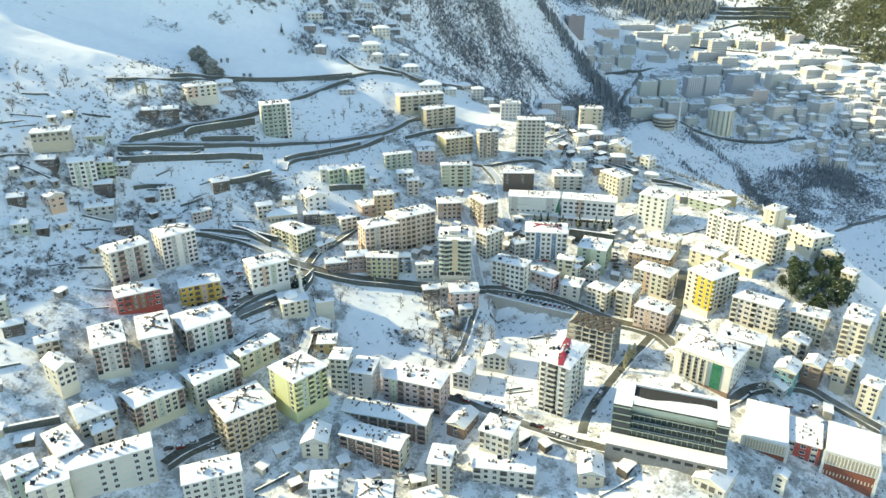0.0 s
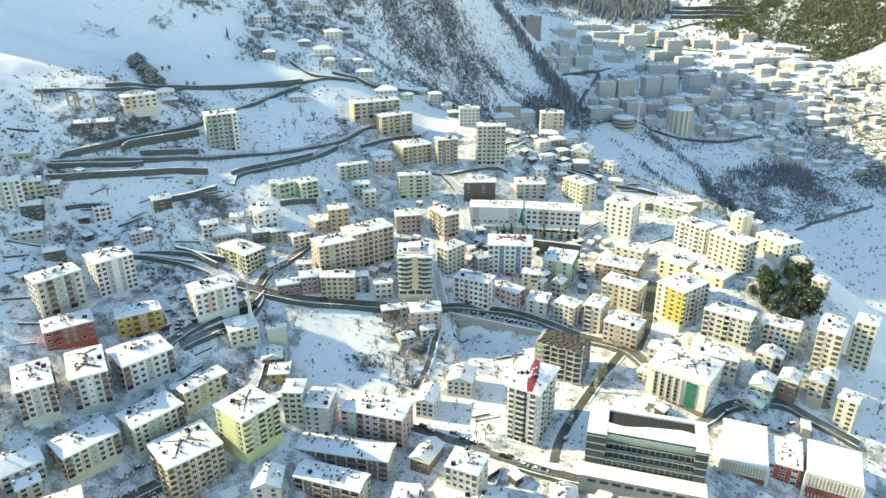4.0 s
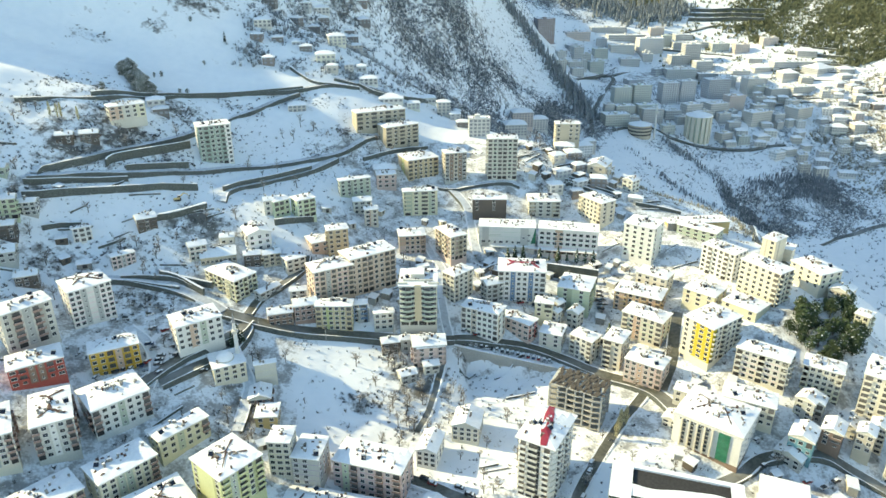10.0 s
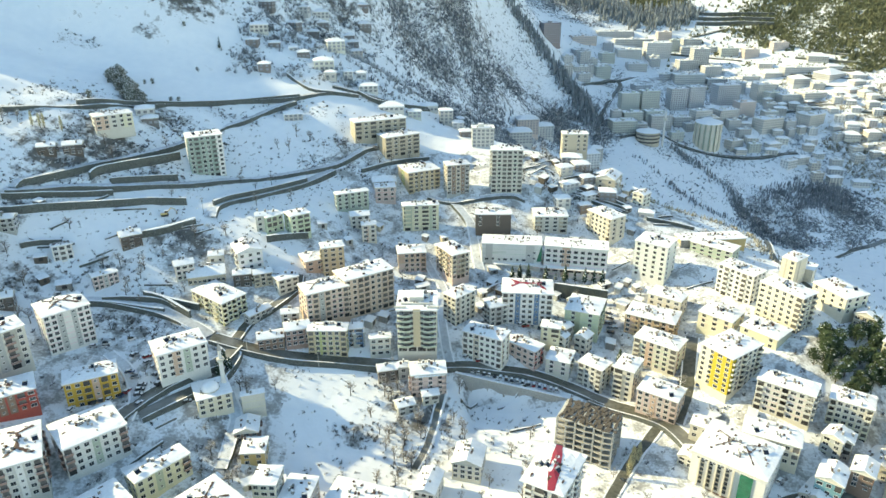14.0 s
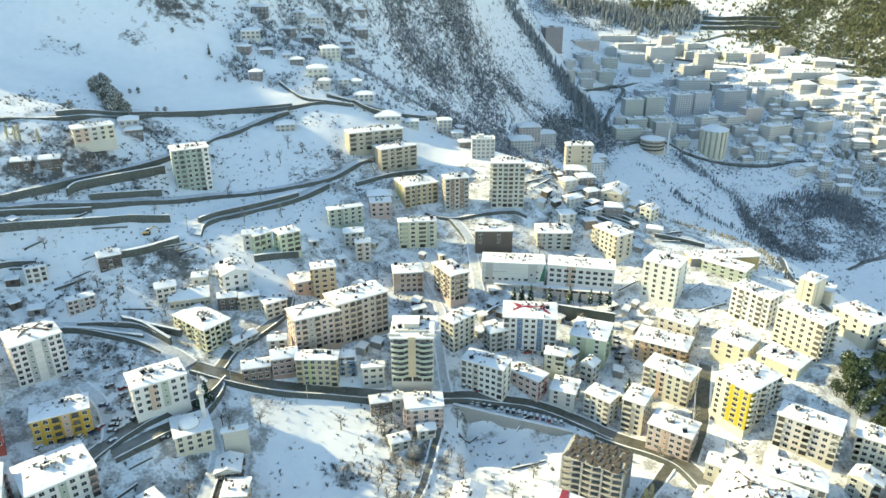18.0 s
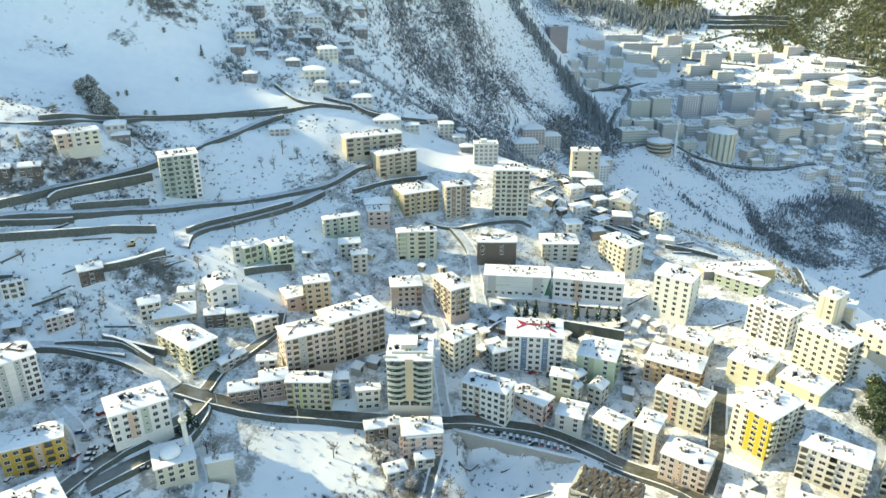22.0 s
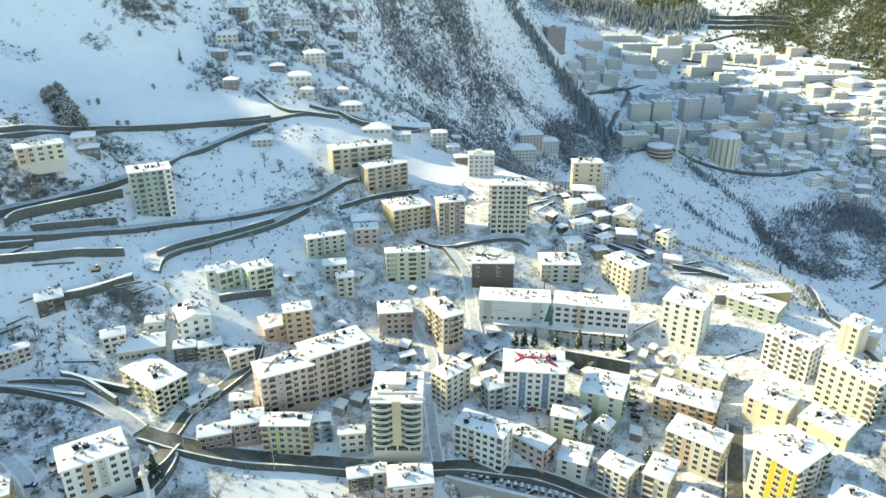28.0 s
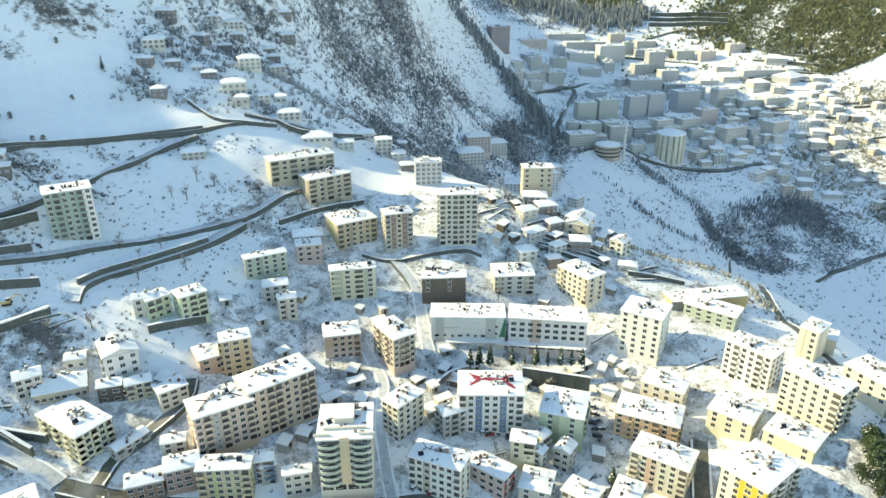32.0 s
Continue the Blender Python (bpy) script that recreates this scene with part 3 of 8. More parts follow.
def retaining_wall(points, tall, thick=0.6, mat=None, below=3.0, label="grey stone retaining wall with snow along its top"):
    """A wall whose top follows the ground behind it."""
    line = smooth_line(points, 4.0)
    V, F, I = [], [], []
    for k, q in enumerate(line):
        t = line[min(k + 1, len(line) - 1)] - line[max(k - 1, 0)]
        t = t / (np.hypot(*t) + 1e-9)
        n = np.array([-t[1], t[0]])
        z = height(*q)
        for s, dz in ((-thick, -below), (-thick, tall), (-thick - 0.06, tall), (-thick - 0.06, tall + 0.2), (thick + 0.06, tall + 0.2), (thick + 0.06, tall), (thick, tall), (thick, -below)):
            g = q + n * s
            V.append((g[0], g[1], z + dz))
    m = 8
    for k in range(len(line) - 1):
        for j in range(m - 1):
            a = k * m + j
            F.append((a, a + m, a + m + 1, a + 1))
            I.append(0 if j in (0, 6) else 1)
    e = len(V) - m
    F += [tuple(range(m))[::-1], tuple(range(e, e + m))]
    I += [0, 0]
    me = mesh_from("retaining_wall", V, F, [mat or M_STONE, M_SNOW], I)
    return thing("retaining_wall", Matrix(), label, "wall", kind="structure", data=me)


def lane(width, points):
    """A narrow lane: packed snow with worn wheel tracks."""
    return road(width, points, "narrow lane under packed snow and slush", mat=M_SNOWROAD)


road(5.2, [(-160, 392), (-149, 394), (-135, 394), (-118, 392), (-104, 386), (-93, 379)], label="road under packed snow with wheel marks", mat=M_SNOWROAD)
road(6.5, [(-92, 378), (-76, 375), (-54, 373), (-32, 373), (-7, 372), (21, 371)])
road(5.2, [(19, 372), (33, 373), (46, 372), (59, 371), (72, 368), (86, 362), (97, 355)])
road(6.5, [(90, 358), (100, 352), (111, 345), (121, 335), (128, 318)])
road(5.8, [(-80, 375), (-85, 364), (-95, 354), (-107, 343), (-117, 331), (-124, 320)])
road(4.3, [(-81, 379), (-77, 390), (-66, 402), (-57, 414), (-56, 424)])
road(5.0, [(-208, 438), (-199, 443), (-182, 452), (-156, 463), (-130, 482), (-111, 497), (-89, 510), (-69, 521), (-48, 535), (-34, 550), (-21, 562), (-7, 572)], "hillside road under packed snow", mat=M_SNOWROAD)
lane(4.3, [(-206, 441), (-204, 447), (-196, 453), (-180, 465), (-162, 485), (-145, 514), (-136, 532), (-122, 553), (-106, 572), (-93, 586), (-80, 596)])
road(5.8, [(-109, 454), (-109, 465), (-103, 476), (-92, 487), (-77, 500), (-63, 512), (-48, 530)], "hillside road under packed snow", mat=M_SNOWROAD)
lane(4.3, [(-234, 492), (-219, 501), (-196, 515), (-160, 559), (-120, 586), (-82, 600), (-54, 615)])
lane(3.6, [(-55, 623), (-34, 624), (-8, 628), (19, 651), (57, 782)])
lane(4.3, [(31, 517), (41, 496), (43, 479), (44, 464), (45, 454)])
lane(3.6, [(13, 463), (17, 452), (22, 435), (20, 408), (21, 389), (23, 372)])
road(2.9, [(19, 359), (15, 344), (11, 331), (5, 319)])
road(5.8, [(149, 389), (140, 367), (133, 350), (124, 336)])
road(6.5, [(240, 941), (248, 983), (266, 1027), (308, 1122), (327, 1171), (309, 1175), (248, 1095)])
road(7.2, [(444, 731), (468, 743), (490, 748), (519, 759), (571, 771)])
road(5.0, [(-3, 296), (13, 287), (31, 276), (47, 267), (66, 257), (80, 249)])
road(4.3, [(115, 335), (99, 318), (82, 294), (71, 278), (65, 264)])
road(5.0, [(-122, 240), (-115, 249), (-103, 259), (-89, 268)])
road(5.8, [(-111, 329), (-98, 340), (-85, 353), (-80, 369), (-86, 376)])
lane(4.3, [(-78, 347), (-73, 337), (-73, 324), (-74, 310)])
road(5.0, [(106, 271), (141, 285), (156, 293), (181, 293), (194, 284), (210, 271)])
lane(4.3, [(-135, 363), (-123, 353), (-115, 338), (-116, 327)])
road(3.4, [(371, 763), (243, 501), (230, 454), (224, 417)])
lane(4.3, [(234, 374), (236, 357), (252, 347)])
lane(3.6, [(16, 521), (31, 515), (50, 516), (71, 517), (80, 513)])
road(5.0, [(581, 1187), (630, 1159), (681, 1122)])
road(5.0, [(499, 1357), (581, 1374), (627, 1302), (667, 1254), (722, 1198)])
road(5.8, [(267, 952), (323, 978), (353, 960), (398, 947), (451, 940), (507, 956)])
road(5.0, [(308, 1171), (372, 1213), (433, 1213), (492, 1187), (549, 1162)])
road(5.0, [(367, 1295), (426, 1306), (492, 1283), (554, 1256)])
road(5.0, [(479, 1074), (523, 1068), (564, 1073), (607, 1083), (654, 1074)])
retaining_wall([(-208, 434), (-188, 444), (-160, 455)], 3.0)
retaining_wall([(-206, 426), (-186, 437), (-160, 447), (-123, 462)], 4.0)
retaining_wall([(-173, 460), (-171, 465), (-160, 477), (-138, 506)], 4.5)
retaining_wall([(-163, 462), (-149, 472), (-134, 485)], 3.5)
retaining_wall([(-140, 432), (-129, 438), (-115, 447)], 3.5)
retaining_wall([(-109, 465), (-100, 479), (-83, 494), (-62, 511)], 4.0)
retaining_wall([(-29, 535), (-7, 549), (17, 562)], 2.5)
retaining_wall([(-76, 444), (-63, 451), (-55, 456)], 3.5)
retaining_wall([(-129, 399), (-120, 398), (-105, 390)], 4)
retaining_wall([(-153, 391), (-140, 392), (-118, 392)], 2.5)
retaining_wall([(169, 469), (184, 469), (205, 467)], 4.5, mat=M_CONCRETE)
retaining_wall([(43, 428), (52, 439), (63, 444)], 3, mat=M_CONCRETE)
retaining_wall([(-58, 371), (-32, 370), (-7, 369)], 1.2)
retaining_wall([(-198, 515), (-177, 541), (-159, 558), (-133, 576), (-103, 591), (-77, 601)], 3.2)
retaining_wall([(535, 1432), (597, 1417), (664, 1394)], 7)
retaining_wall([(529, 1416), (592, 1402), (657, 1377)], 7)
retaining_wall([(524, 1399), (586, 1387), (650, 1361)], 7)
retaining_wall([(629, 1228), (668, 1204), (709, 1178)], 4)
retaining_wall([(595, 1181), (644, 1155), (683, 1130)], 4)
retaining_wall([(610, 1135), (641, 1119), (668, 1102)], 4)
retaining_wall([(648, 1179), (675, 1168), (696, 1153)], 4)
retaining_wall([(-36, 621), (-20, 617), (2, 629), (26, 656)], 3)
retaining_wall([(-89, 625), (-71, 611), (-55, 612), (-35, 616)], 2.5)
retaining_wall([(113, 516), (127, 509), (141, 501)], 2)
for north in (5.5, 9, 12.5, 16):
    retaining_wall([(112, 510.5 + north), (128, 504 + north), (145, 497 + north)], 1.1, .35, below=2.0, label="dry-stone terrace wall with snow on its ledge")
retaining_wall([(120, 522), (135, 514), (146, 507)], 2)
retaining_wall([(115, 511), (129, 502), (143, 495)], 2)
retaining_wall([(156, 497), (171, 495), (186, 492)], 2.5)
retaining_wall([(-130, 400), (-117, 398), (-102, 396)], 3.5)
retaining_wall([(-148, 394), (-134, 397), (-121, 398), (-112, 394)], 2.5)
retaining_wall([(-138, 433), (-128, 438), (-115, 448)], 3.5)
retaining_wall([(-193, 414), (-185, 419), (-176, 422)], 2.5)
retaining_wall([(-187, 237), (-178, 242), (-167, 248)], 3)

# ---------------------------------------------------------------- windows, balconies and roofs, one mesh for each size
STOCK = {}
NUMBER = "one two three four five six seven eight nine ten eleven twelve thirteen".split()


def stock(key, maker):
    if key not in STOCK:
        STOCK[key] = maker()
    return STOCK[key]


def window_mesh(w, h):
    def make():
        s = Shape().box(-w / 2 - .09, -.07, -.09, w / 2 + .09, .12, h + .09, 1)
        s.box(-w / 2 - .16, -.16, -.17, w / 2 + .16, .1, -.09, 1)
        for a, b in ((-w / 2, -.03), (.03, w / 2)):
            s.add([(a, -.075, 0), (b, -.075, 0), (b, -.075, h), (a, -.075, h)], [(0, 1, 2, 3)], 0)
        return s.mesh("window", [M_GLASS, M_FRAME])
    return stock(("window", round(w, 1), round(h, 1)), make)


def balcony_mesh(w, h, rgb, deep=1.1):
    def make():
        s = Shape()
        # flat dark sheet on the wall, painting the shade behind the parapet
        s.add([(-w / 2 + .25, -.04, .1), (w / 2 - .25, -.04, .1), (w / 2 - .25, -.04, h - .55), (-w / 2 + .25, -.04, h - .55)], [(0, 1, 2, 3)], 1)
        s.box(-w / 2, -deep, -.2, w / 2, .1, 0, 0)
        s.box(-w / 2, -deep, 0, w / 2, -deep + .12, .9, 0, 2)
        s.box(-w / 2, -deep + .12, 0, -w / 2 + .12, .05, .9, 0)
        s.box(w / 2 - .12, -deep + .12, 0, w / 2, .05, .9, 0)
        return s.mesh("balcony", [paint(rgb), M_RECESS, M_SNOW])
    return stock(("balcony", round(w, 1), round(h, 1), rgb, deep), make)


def shop_mesh(w, h):
    def make():
        s = Shape().box(-w / 2, -.1, 0, w / 2, .1, h, 0)
        s.box(-w / 2 - .1, -.35, h, w / 2 + .1, .1, h + .35, 1)
        return s.mesh("shop_front", [M_DARK, M_METAL])
    return stock(("shop", round(w, 1), round(h, 1)), make)


def chimney_mesh():
    def make():
        s = Shape().box(-.45, -.35, -1, .45, .35, 1.5, 0).box(-.55, -.45, 1.5, .55, .45, 1.65, 0).box(-.5, -.4, 1.65, .5, .4, 1.78, 1)
        return s.mesh("chimney", [M_CONCRETE, M_SNOW])
    return stock("chimney", make)


def heater_mesh():
    def make():
        s = Shape()
        s.add([(-1, -.9, .2), (1, -.9, .2), (1, .5, 1.25), (-1, .5, 1.25)], [(0, 1, 2, 3)], 0)
        s.add([(-1, -.9, .12), (1, -.9, .12), (1, .5, 1.17), (-1, .5, 1.17)], [(3, 2, 1, 0)], 1)
        for a in (-.9, .9):
            s.tube((a, .5, -.4), (a, .5, 1.3), .05, .05, 4, 1)
            s.tube((a, -.8, -.4), (a, -.8, .2), .05, .05, 4, 1)
        s.tube((-1.1, .65, 1.5), (1.1, .65, 1.5), .33, .33, 8, 2)
        return s.mesh("solar_heater", [M_PANEL, M_METAL, M_TANK])
    return stock("heater", make)


def aerial_mesh():
    def make():
        s = Shape().tube((0, 0, -.5), (0, 0, 1.6), .04, .04, 4, 0)
        ring = [(math.cos(a) * .5, -.25 + .12 * math.cos(2 * a), 1.3 + math.sin(a) * .5) for a in np.linspace(0, 2 * math.pi, 9)[:-1]]
        s.add(ring + [(0, -.05, 1.25)], [(k, (k + 1) % 8, 8) for k in range(8)], 1)
        return s.mesh("aerial", [M_METAL, M_FRAME])
    return stock("aerial", make)


def hip(u, v, w, d, rise, kind):
    """Height of a roof over its eaves at a point of its plan."""
    if kind == "flat":
        return 0.0
    du, dv = w / 2 - abs(u), d / 2 - abs(v)
    m = min(w, d) / 2
    if kind == "gable":
        return rise * (dv if w >= d else du) / m
    return rise * min(du, dv) / m


def roof_parts(e, w, d, h, kind, rise, trim, rnd, bare=None, chimneys=3, heaters=0, aerials=0, thick=0.4):
    th = 0.22
    def cap(name, inset, lift, mats, nu, nv, wob, mi=0):
        s = Shape()
        us = [(-w / 2 + inset) + (w - 2 * inset) * k / nu for k in range(nu + 1)]
        vs = [(-d / 2 + inset) + (d - 2 * inset) * k / nv for k in range(nv + 1)]
        V = []
        for b, v in enumerate(vs):
            for a, u in enumerate(us):
                edge = a in (0, nu) or b in (0, nv)
                k = wob * noise.noise((u * .35 + e.location.x, v * .35 + e.location.y, 2))
                uu = u + (wob * .8 * noise.noise((u * .7 + e.location.x, v * .7, 5)) if a in (0, nu) else 0)
                vv = v + (wob * .8 * noise.noise((u * .7, v * .7 + e.location.y, 8)) if b in (0, nv) else 0)
                V.append((uu, vv, h + th + hip(u, v, w, d, rise, kind) + lift * (0.75 if edge else 1) + k))
        F = [(b * (nu + 1) + a, b * (nu + 1) + a + 1, (b + 1) * (nu + 1) + a + 1, (b + 1) * (nu + 1) + a) for b in range(nv) for a in range(nu)]
        rim = [a for a in range(nu + 1)] + [b * (nu + 1) + nu for b in range(1, nv + 1)] + [nv * (nu + 1) + a for a in range(nu - 1, -1, -1)] + [b * (nu + 1) for b in range(nv - 1, 0, -1)]
        o = len(V)
        V += [(V[k][0], V[k][1], h + th + (hip(us[k % (nu + 1)], vs[k // (nu + 1)], w, d, rise, kind) if kind == "gable" else 0) - .02) for k in rim]
        n = len(rim)
        F += [(o + k, o + (k + 1) % n, rim[(k + 1) % n], rim[k]) for k in range(n)]
        s.add(V, F, 0)
        return s.mesh(name, mats)
    s = Shape()
    z0, z1 = h, h + th
    s.box(-w / 2, -d / 2, z0, w / 2, d / 2, z1, 0)
    if kind == "gable":
        if w >= d:
            for sx in (-1, 1):
                q = [(sx * (w / 2 - .5), -d / 2 + .3, z1), (sx * (w / 2 - .5), d / 2 - .3, z1), (sx * (w / 2 - .5), 0, z1 + rise - .1)]
                s.add(q, [(0, 1, 2) if sx > 0 else (1, 0, 2)], 1)
        else:
            for sy in (-1, 1):
                q = [(w / 2 - .3, sy * (d / 2 - .5), z1), (-w / 2 + .3, sy * (d / 2 - .5), z1), (0, sy * (d / 2 - .5), z1 + rise - .1)]
                s.add(q, [(0, 1, 2) if sy > 0 else (1, 0, 2)], 1)
    lid = lambda u, v: h + th + thick + hip(u, v, w, d, rise, kind)
    for k in range(int(w * d / 26)):
        u, v = max(-.42, min(.42, rnd.gauss(0, .2))) * w, max(-.4, min(.4, rnd.gauss(0, .2))) * d
        r, t = rnd.uniform(.18, .6), rnd.uniform(.15, .5)
        s.box(u - r, v - t, lid(u, v) - .9, u + r, v + t, lid(u, v) + rnd.choice((.15, .25, .7, 1.1)), rnd.choice((2, 2, 3)))
    for k in range(int(w * d / 90)):
        u, v, q = rnd.uniform(-.4, .4) * w, rnd.uniform(-.38, .38) * d, rnd.uniform(0, 3)
        r = [(rnd.uniform(.4, 1.5), a) for a in (0, .9, 1.7, 2.8, 3.6, 4.4, 5.4)]
        ring = [(u + l * math.cos(a + q), v + .5 * l * math.sin(a + q)) for l, a in r]
        s.add([(*p, lid(*p) + .15) for p in ring], [tuple(range(7))], 3)
    deck = part("roof", s.mesh("roof", [trim, trim, M_CONCRETE, M_TILE]), e)
    nu, nv = max(4, 2 * int(w / 5)), max(4, 2 * int(d / 5))
    part("snow_cover", cap("snow_cover", .12, thick, [M_SNOW], nu, nv, .16), deck, label="uneven snow lying on the roof")
    top = lambda u, v: h + th + thick + hip(u, v, w, d, rise, kind)
    if bare:
        hipline = max(0.0, (w - d) / 2), max(0.0, (d - w) / 2)
        ends = [((sx * w / 2 * .9, sy * d / 2 * .9), (sx * hipline[0], sy * hipline[1])) for sx in (-1, 1) for sy in (-1, 1)]
        runs = [(b[0] + (a[0] - b[0]) * rnd.uniform(.45, .75), b[1] + (a[1] - b[1]) * rnd.uniform(.45, .75), b[0], b[1]) for a, b in ends]
        if hipline[0] + hipline[1] > 1:
            runs.append((-hipline[0], -hipline[1], hipline[0], hipline[1]))
        wide = bare[1]
        if len(bare) > 2:
            runs = [(-w * .49, -d * .2, w * .49, d * .16)]
        s = Shape()
        for x0, y0, x1, y1 in runs:
            n = 7
            t = np.array((x1 - x0, y1 - y0)) / (math.hypot(x1 - x0, y1 - y0) + 1e-6)
            side = (-t[1], t[0])
            V = []
            for k in range(n + 1):
                u, v = x0 + (x1 - x0) * k / n, y0 + (y1 - y0) * k / n
                g = wide * (.15 + 1.1 * abs(noise.noise((u * .6 + e.location.x, v * .6, 4))) + .2 * k / n) if len(bare) < 3 else wide * (.25 + .3 * math.sin(math.pi * (k + .4) / (n + .8)) + .12 * noise.noise((k * 2.1, 3, 3)))
                for q in (-g, 0, g):
                    uu, vv = u + side[0] * q, v + side[1] * q
                    V.append((uu, vv, top(uu, vv) + .16 - abs(q) * .02))
            F = []
            for k in range(n):
                F += [(k * 3, k * 3 + 1, k * 3 + 4, k * 3 + 3), (k * 3 + 1, k * 3 + 2, k * 3 + 5, k * 3 + 4)]
            s.add(V, F, 0)
        part("bare_ridge", s.mesh("bare_ridge", [bare[0]]), deck, label="melted strip of roof tiles along the ridge")
    for k in range(chimneys):
        u, v = rnd.gauss(0, .14) * w, rnd.gauss(0, .14) * d
        part("chimney", chimney_mesh(), deck, (u, v, top(u, v) - .3), rnd.choice((0, math.pi / 2)))
    for k in range(heaters):
        u, v = rnd.uniform(-.38, .38) * w, rnd.uniform(-.34, .34) * d
        part("solar_heater", heater_mesh(), deck, (u, v, top(u, v) - .1), radians(-e_turn(e)) + rnd.uniform(-.2, .2) + rnd.choice((0, .8)))
    for k in range(aerials):
        u, v = rnd.uniform(-.4, .4) * w, rnd.uniform(-.4, .4) * d
        part("aerial", aerial_mesh(), deck, (u, v, top(u, v) - .1), rnd.uniform(0, 6))


def e_turn(e):
    return math.degrees(e.matrix_world.to_euler().z)


def faces_of(w, d):
    """Start, direction and length of the four walls, with the turn that a part on it takes."""
    return [((-w / 2, -d / 2), (1, 0), w, 0.0), ((w / 2, -d / 2), (0, 1), d, math.pi / 2), ((w / 2, d / 2), (-1, 0), w, math.pi), ((-w / 2, d / 2), (0, -1), d, -math.pi / 2)]


def colour_word(rgb):
    return {WHITE: "white", OFFWHITE: "off-white", CREAM: "cream", PALE_GREEN: "pale green", YELLOW: "bright yellow", LEMON: "pale lemon", OCHRE: "ochre", ORANGE: "apricot",
            PINK: "pale pink", SALMON: "salmon", RED: "brick-red", GREY: "grey", BEIGE: "beige", TAN: "tan", BLUE: "dark blue", TEAL: "teal", GREYGREEN: "grey-green", AMBER: "amber-yellow", DARKRED: "dark red", DARKWOOD: "dark brown", PEACH: "peach", BLUEGREY: "blue-grey", BROWN: "brown", OLIVE: "olive", SAGE: "sage-green", LIME: "lime-yellow", RUST: "rust-brown"}.get(rgb, "plastered")


COUNT = [0]
PLOTS = []


def block(x, y, z, rot, w, d, h, wall=OFFWHITE, a=None, b=None, roof="hip", bare=None, second=None, accent=GREY, base=None, chimneys=None, heaters=None, fine=True, panels=(),
          name="apartment_building", what="apartment block", rise=None, balcony=None):
    """A plastered block of flats. a, b: the bays of its long and short walls, W window, D wide window, B balcony, S stair strip, N blank."""
    COUNT[0] += 1
    rnd = random.Random(COUNT[0] * 7 + 3)
    PLOTS.append((x, y, radians(rot), w / 2, d / 2))
    n = max(1, round(h / 2.9))
    sh = h / n
    colour = colour_word(wall)
    e = thing(name, pose(x, y, z, 0, 0, rot), f"{NUMBER[min(n, 13) - 1]}-storey {colour} plastered {what} with snow-covered {roof if roof == 'flat' else ('gabled' if roof == 'gable' else 'hipped')} roof", "building" if n > 2 else "house")
    ww, dd = w - 1.1, d - 1.1
    s = Shape().box(-ww / 2, -dd / 2, -6, ww / 2, dd / 2, h + .05, 0)
    shell = s
    tones = tuple(round(c * rnd.choice((.8, .88, 1.06)), 3) for c in wall)
    if n > 2 and rnd.random() < .75:
        for k in range(1, n):
            s.box(-ww / 2 - .05, -dd / 2 - .05, k * sh - .2, ww / 2 + .05, dd / 2 + .05, k * sh + .04, 2)
    if second:
        k0 = second[1]
        s = Shape().box(-ww / 2 - .04, -dd / 2 - .04, k0 * sh, ww / 2 + .04, dd / 2 + .04, h + .02, 0)
        part("upper_wall", s.mesh("upper_wall", [paint(second[0])]), e, label="upper storeys painted " + colour_word(second[0]))
    if not panels and n >= 4 and fine and rnd.random() < .6:
        rgb = rnd.choice((GREYGREEN, BEIGE, GREY, SALMON, BROWN, OLIVE)) if rnd.random() < .45 else tuple(round(c * .72, 3) for c in wall)
        panels = [(face, c, c + rnd.uniform(.1, .2), rgb) for face in (0, 3) for c in ((.28,) if rnd.random() < .5 else (.06, .74))]
    for face, f0, f1, rgb in panels:
        (sx, sy), (ax, ay), length, turn = faces_of(ww, dd)[face]
        m = (f0 + f1) / 2 * length
        s = Shape().box(-(f1 - f0) * length / 2, -.06, 0, (f1 - f0) * length / 2, .1, h - .1, 0)
        part("painted_panel", s.mesh("painted_panel", [paint(rgb)]), e, (sx + ax * m, sy + ay * m, 0), turn, "wall strip in another shade")
    if base:
        s = Shape().box(-ww / 2 - .05, -dd / 2 - .05, -6, ww / 2 + .05, dd / 2 + .05, sh * .9, 0)
        part("plinth", s.mesh("plinth", [paint(base)]), e)
    rise = rise if rise is not None else {"hip": .085, "gable": .2, "flat": 0}[roof] * min(w, d)
    if bare is None and roof == "hip" and w * d > 150 and rnd.random() < .35:
        bare = (M_TILE, rnd.uniform(.15, .35))
    roof_parts(e, w, d, h, roof, rise, paint(OFFWHITE if wall != WHITE else WHITE), rnd, bare,
               chimneys if chimneys is not None else (rnd.randint(3, 6) if w * d > 160 else rnd.randint(1, 2)), heaters if heaters is not None else (rnd.choice((0, 1, 1, 2)) if w * d > 170 else 0),
               0)
    view = Vector((10 - x, 90 - y, 0)).normalized()
    turn = Matrix.Rotation(radians(rot), 3, "Z")
    hidden = shell
    for (start, along, length, rz) in faces_of(ww, dd):
        normal = turn @ Vector((along[1], -along[0], 0))
        seen = normal.dot(view) > 0.08
        cols = (a if (length == ww) == (ww >= dd) else b) if length > 4 else "W"
        if cols is None:
            m = max(1, int(length / 3.1))
            cols = rnd.choice(("WBW", "BWB", "WDW", "DWB")) if m <= 3 else rnd.choice(("BWWB", "WBBW", "WWBW", "DWWD", "BWDB")) if m <= 5 else rnd.choice(("BWWSWWB", "WBWWBW", "WBWSWBW", "BWDWDWB", "WWBWWBWW"))
            cols = cols[:max(1, m)] if m < 3 else cols
        step = length / len(cols)
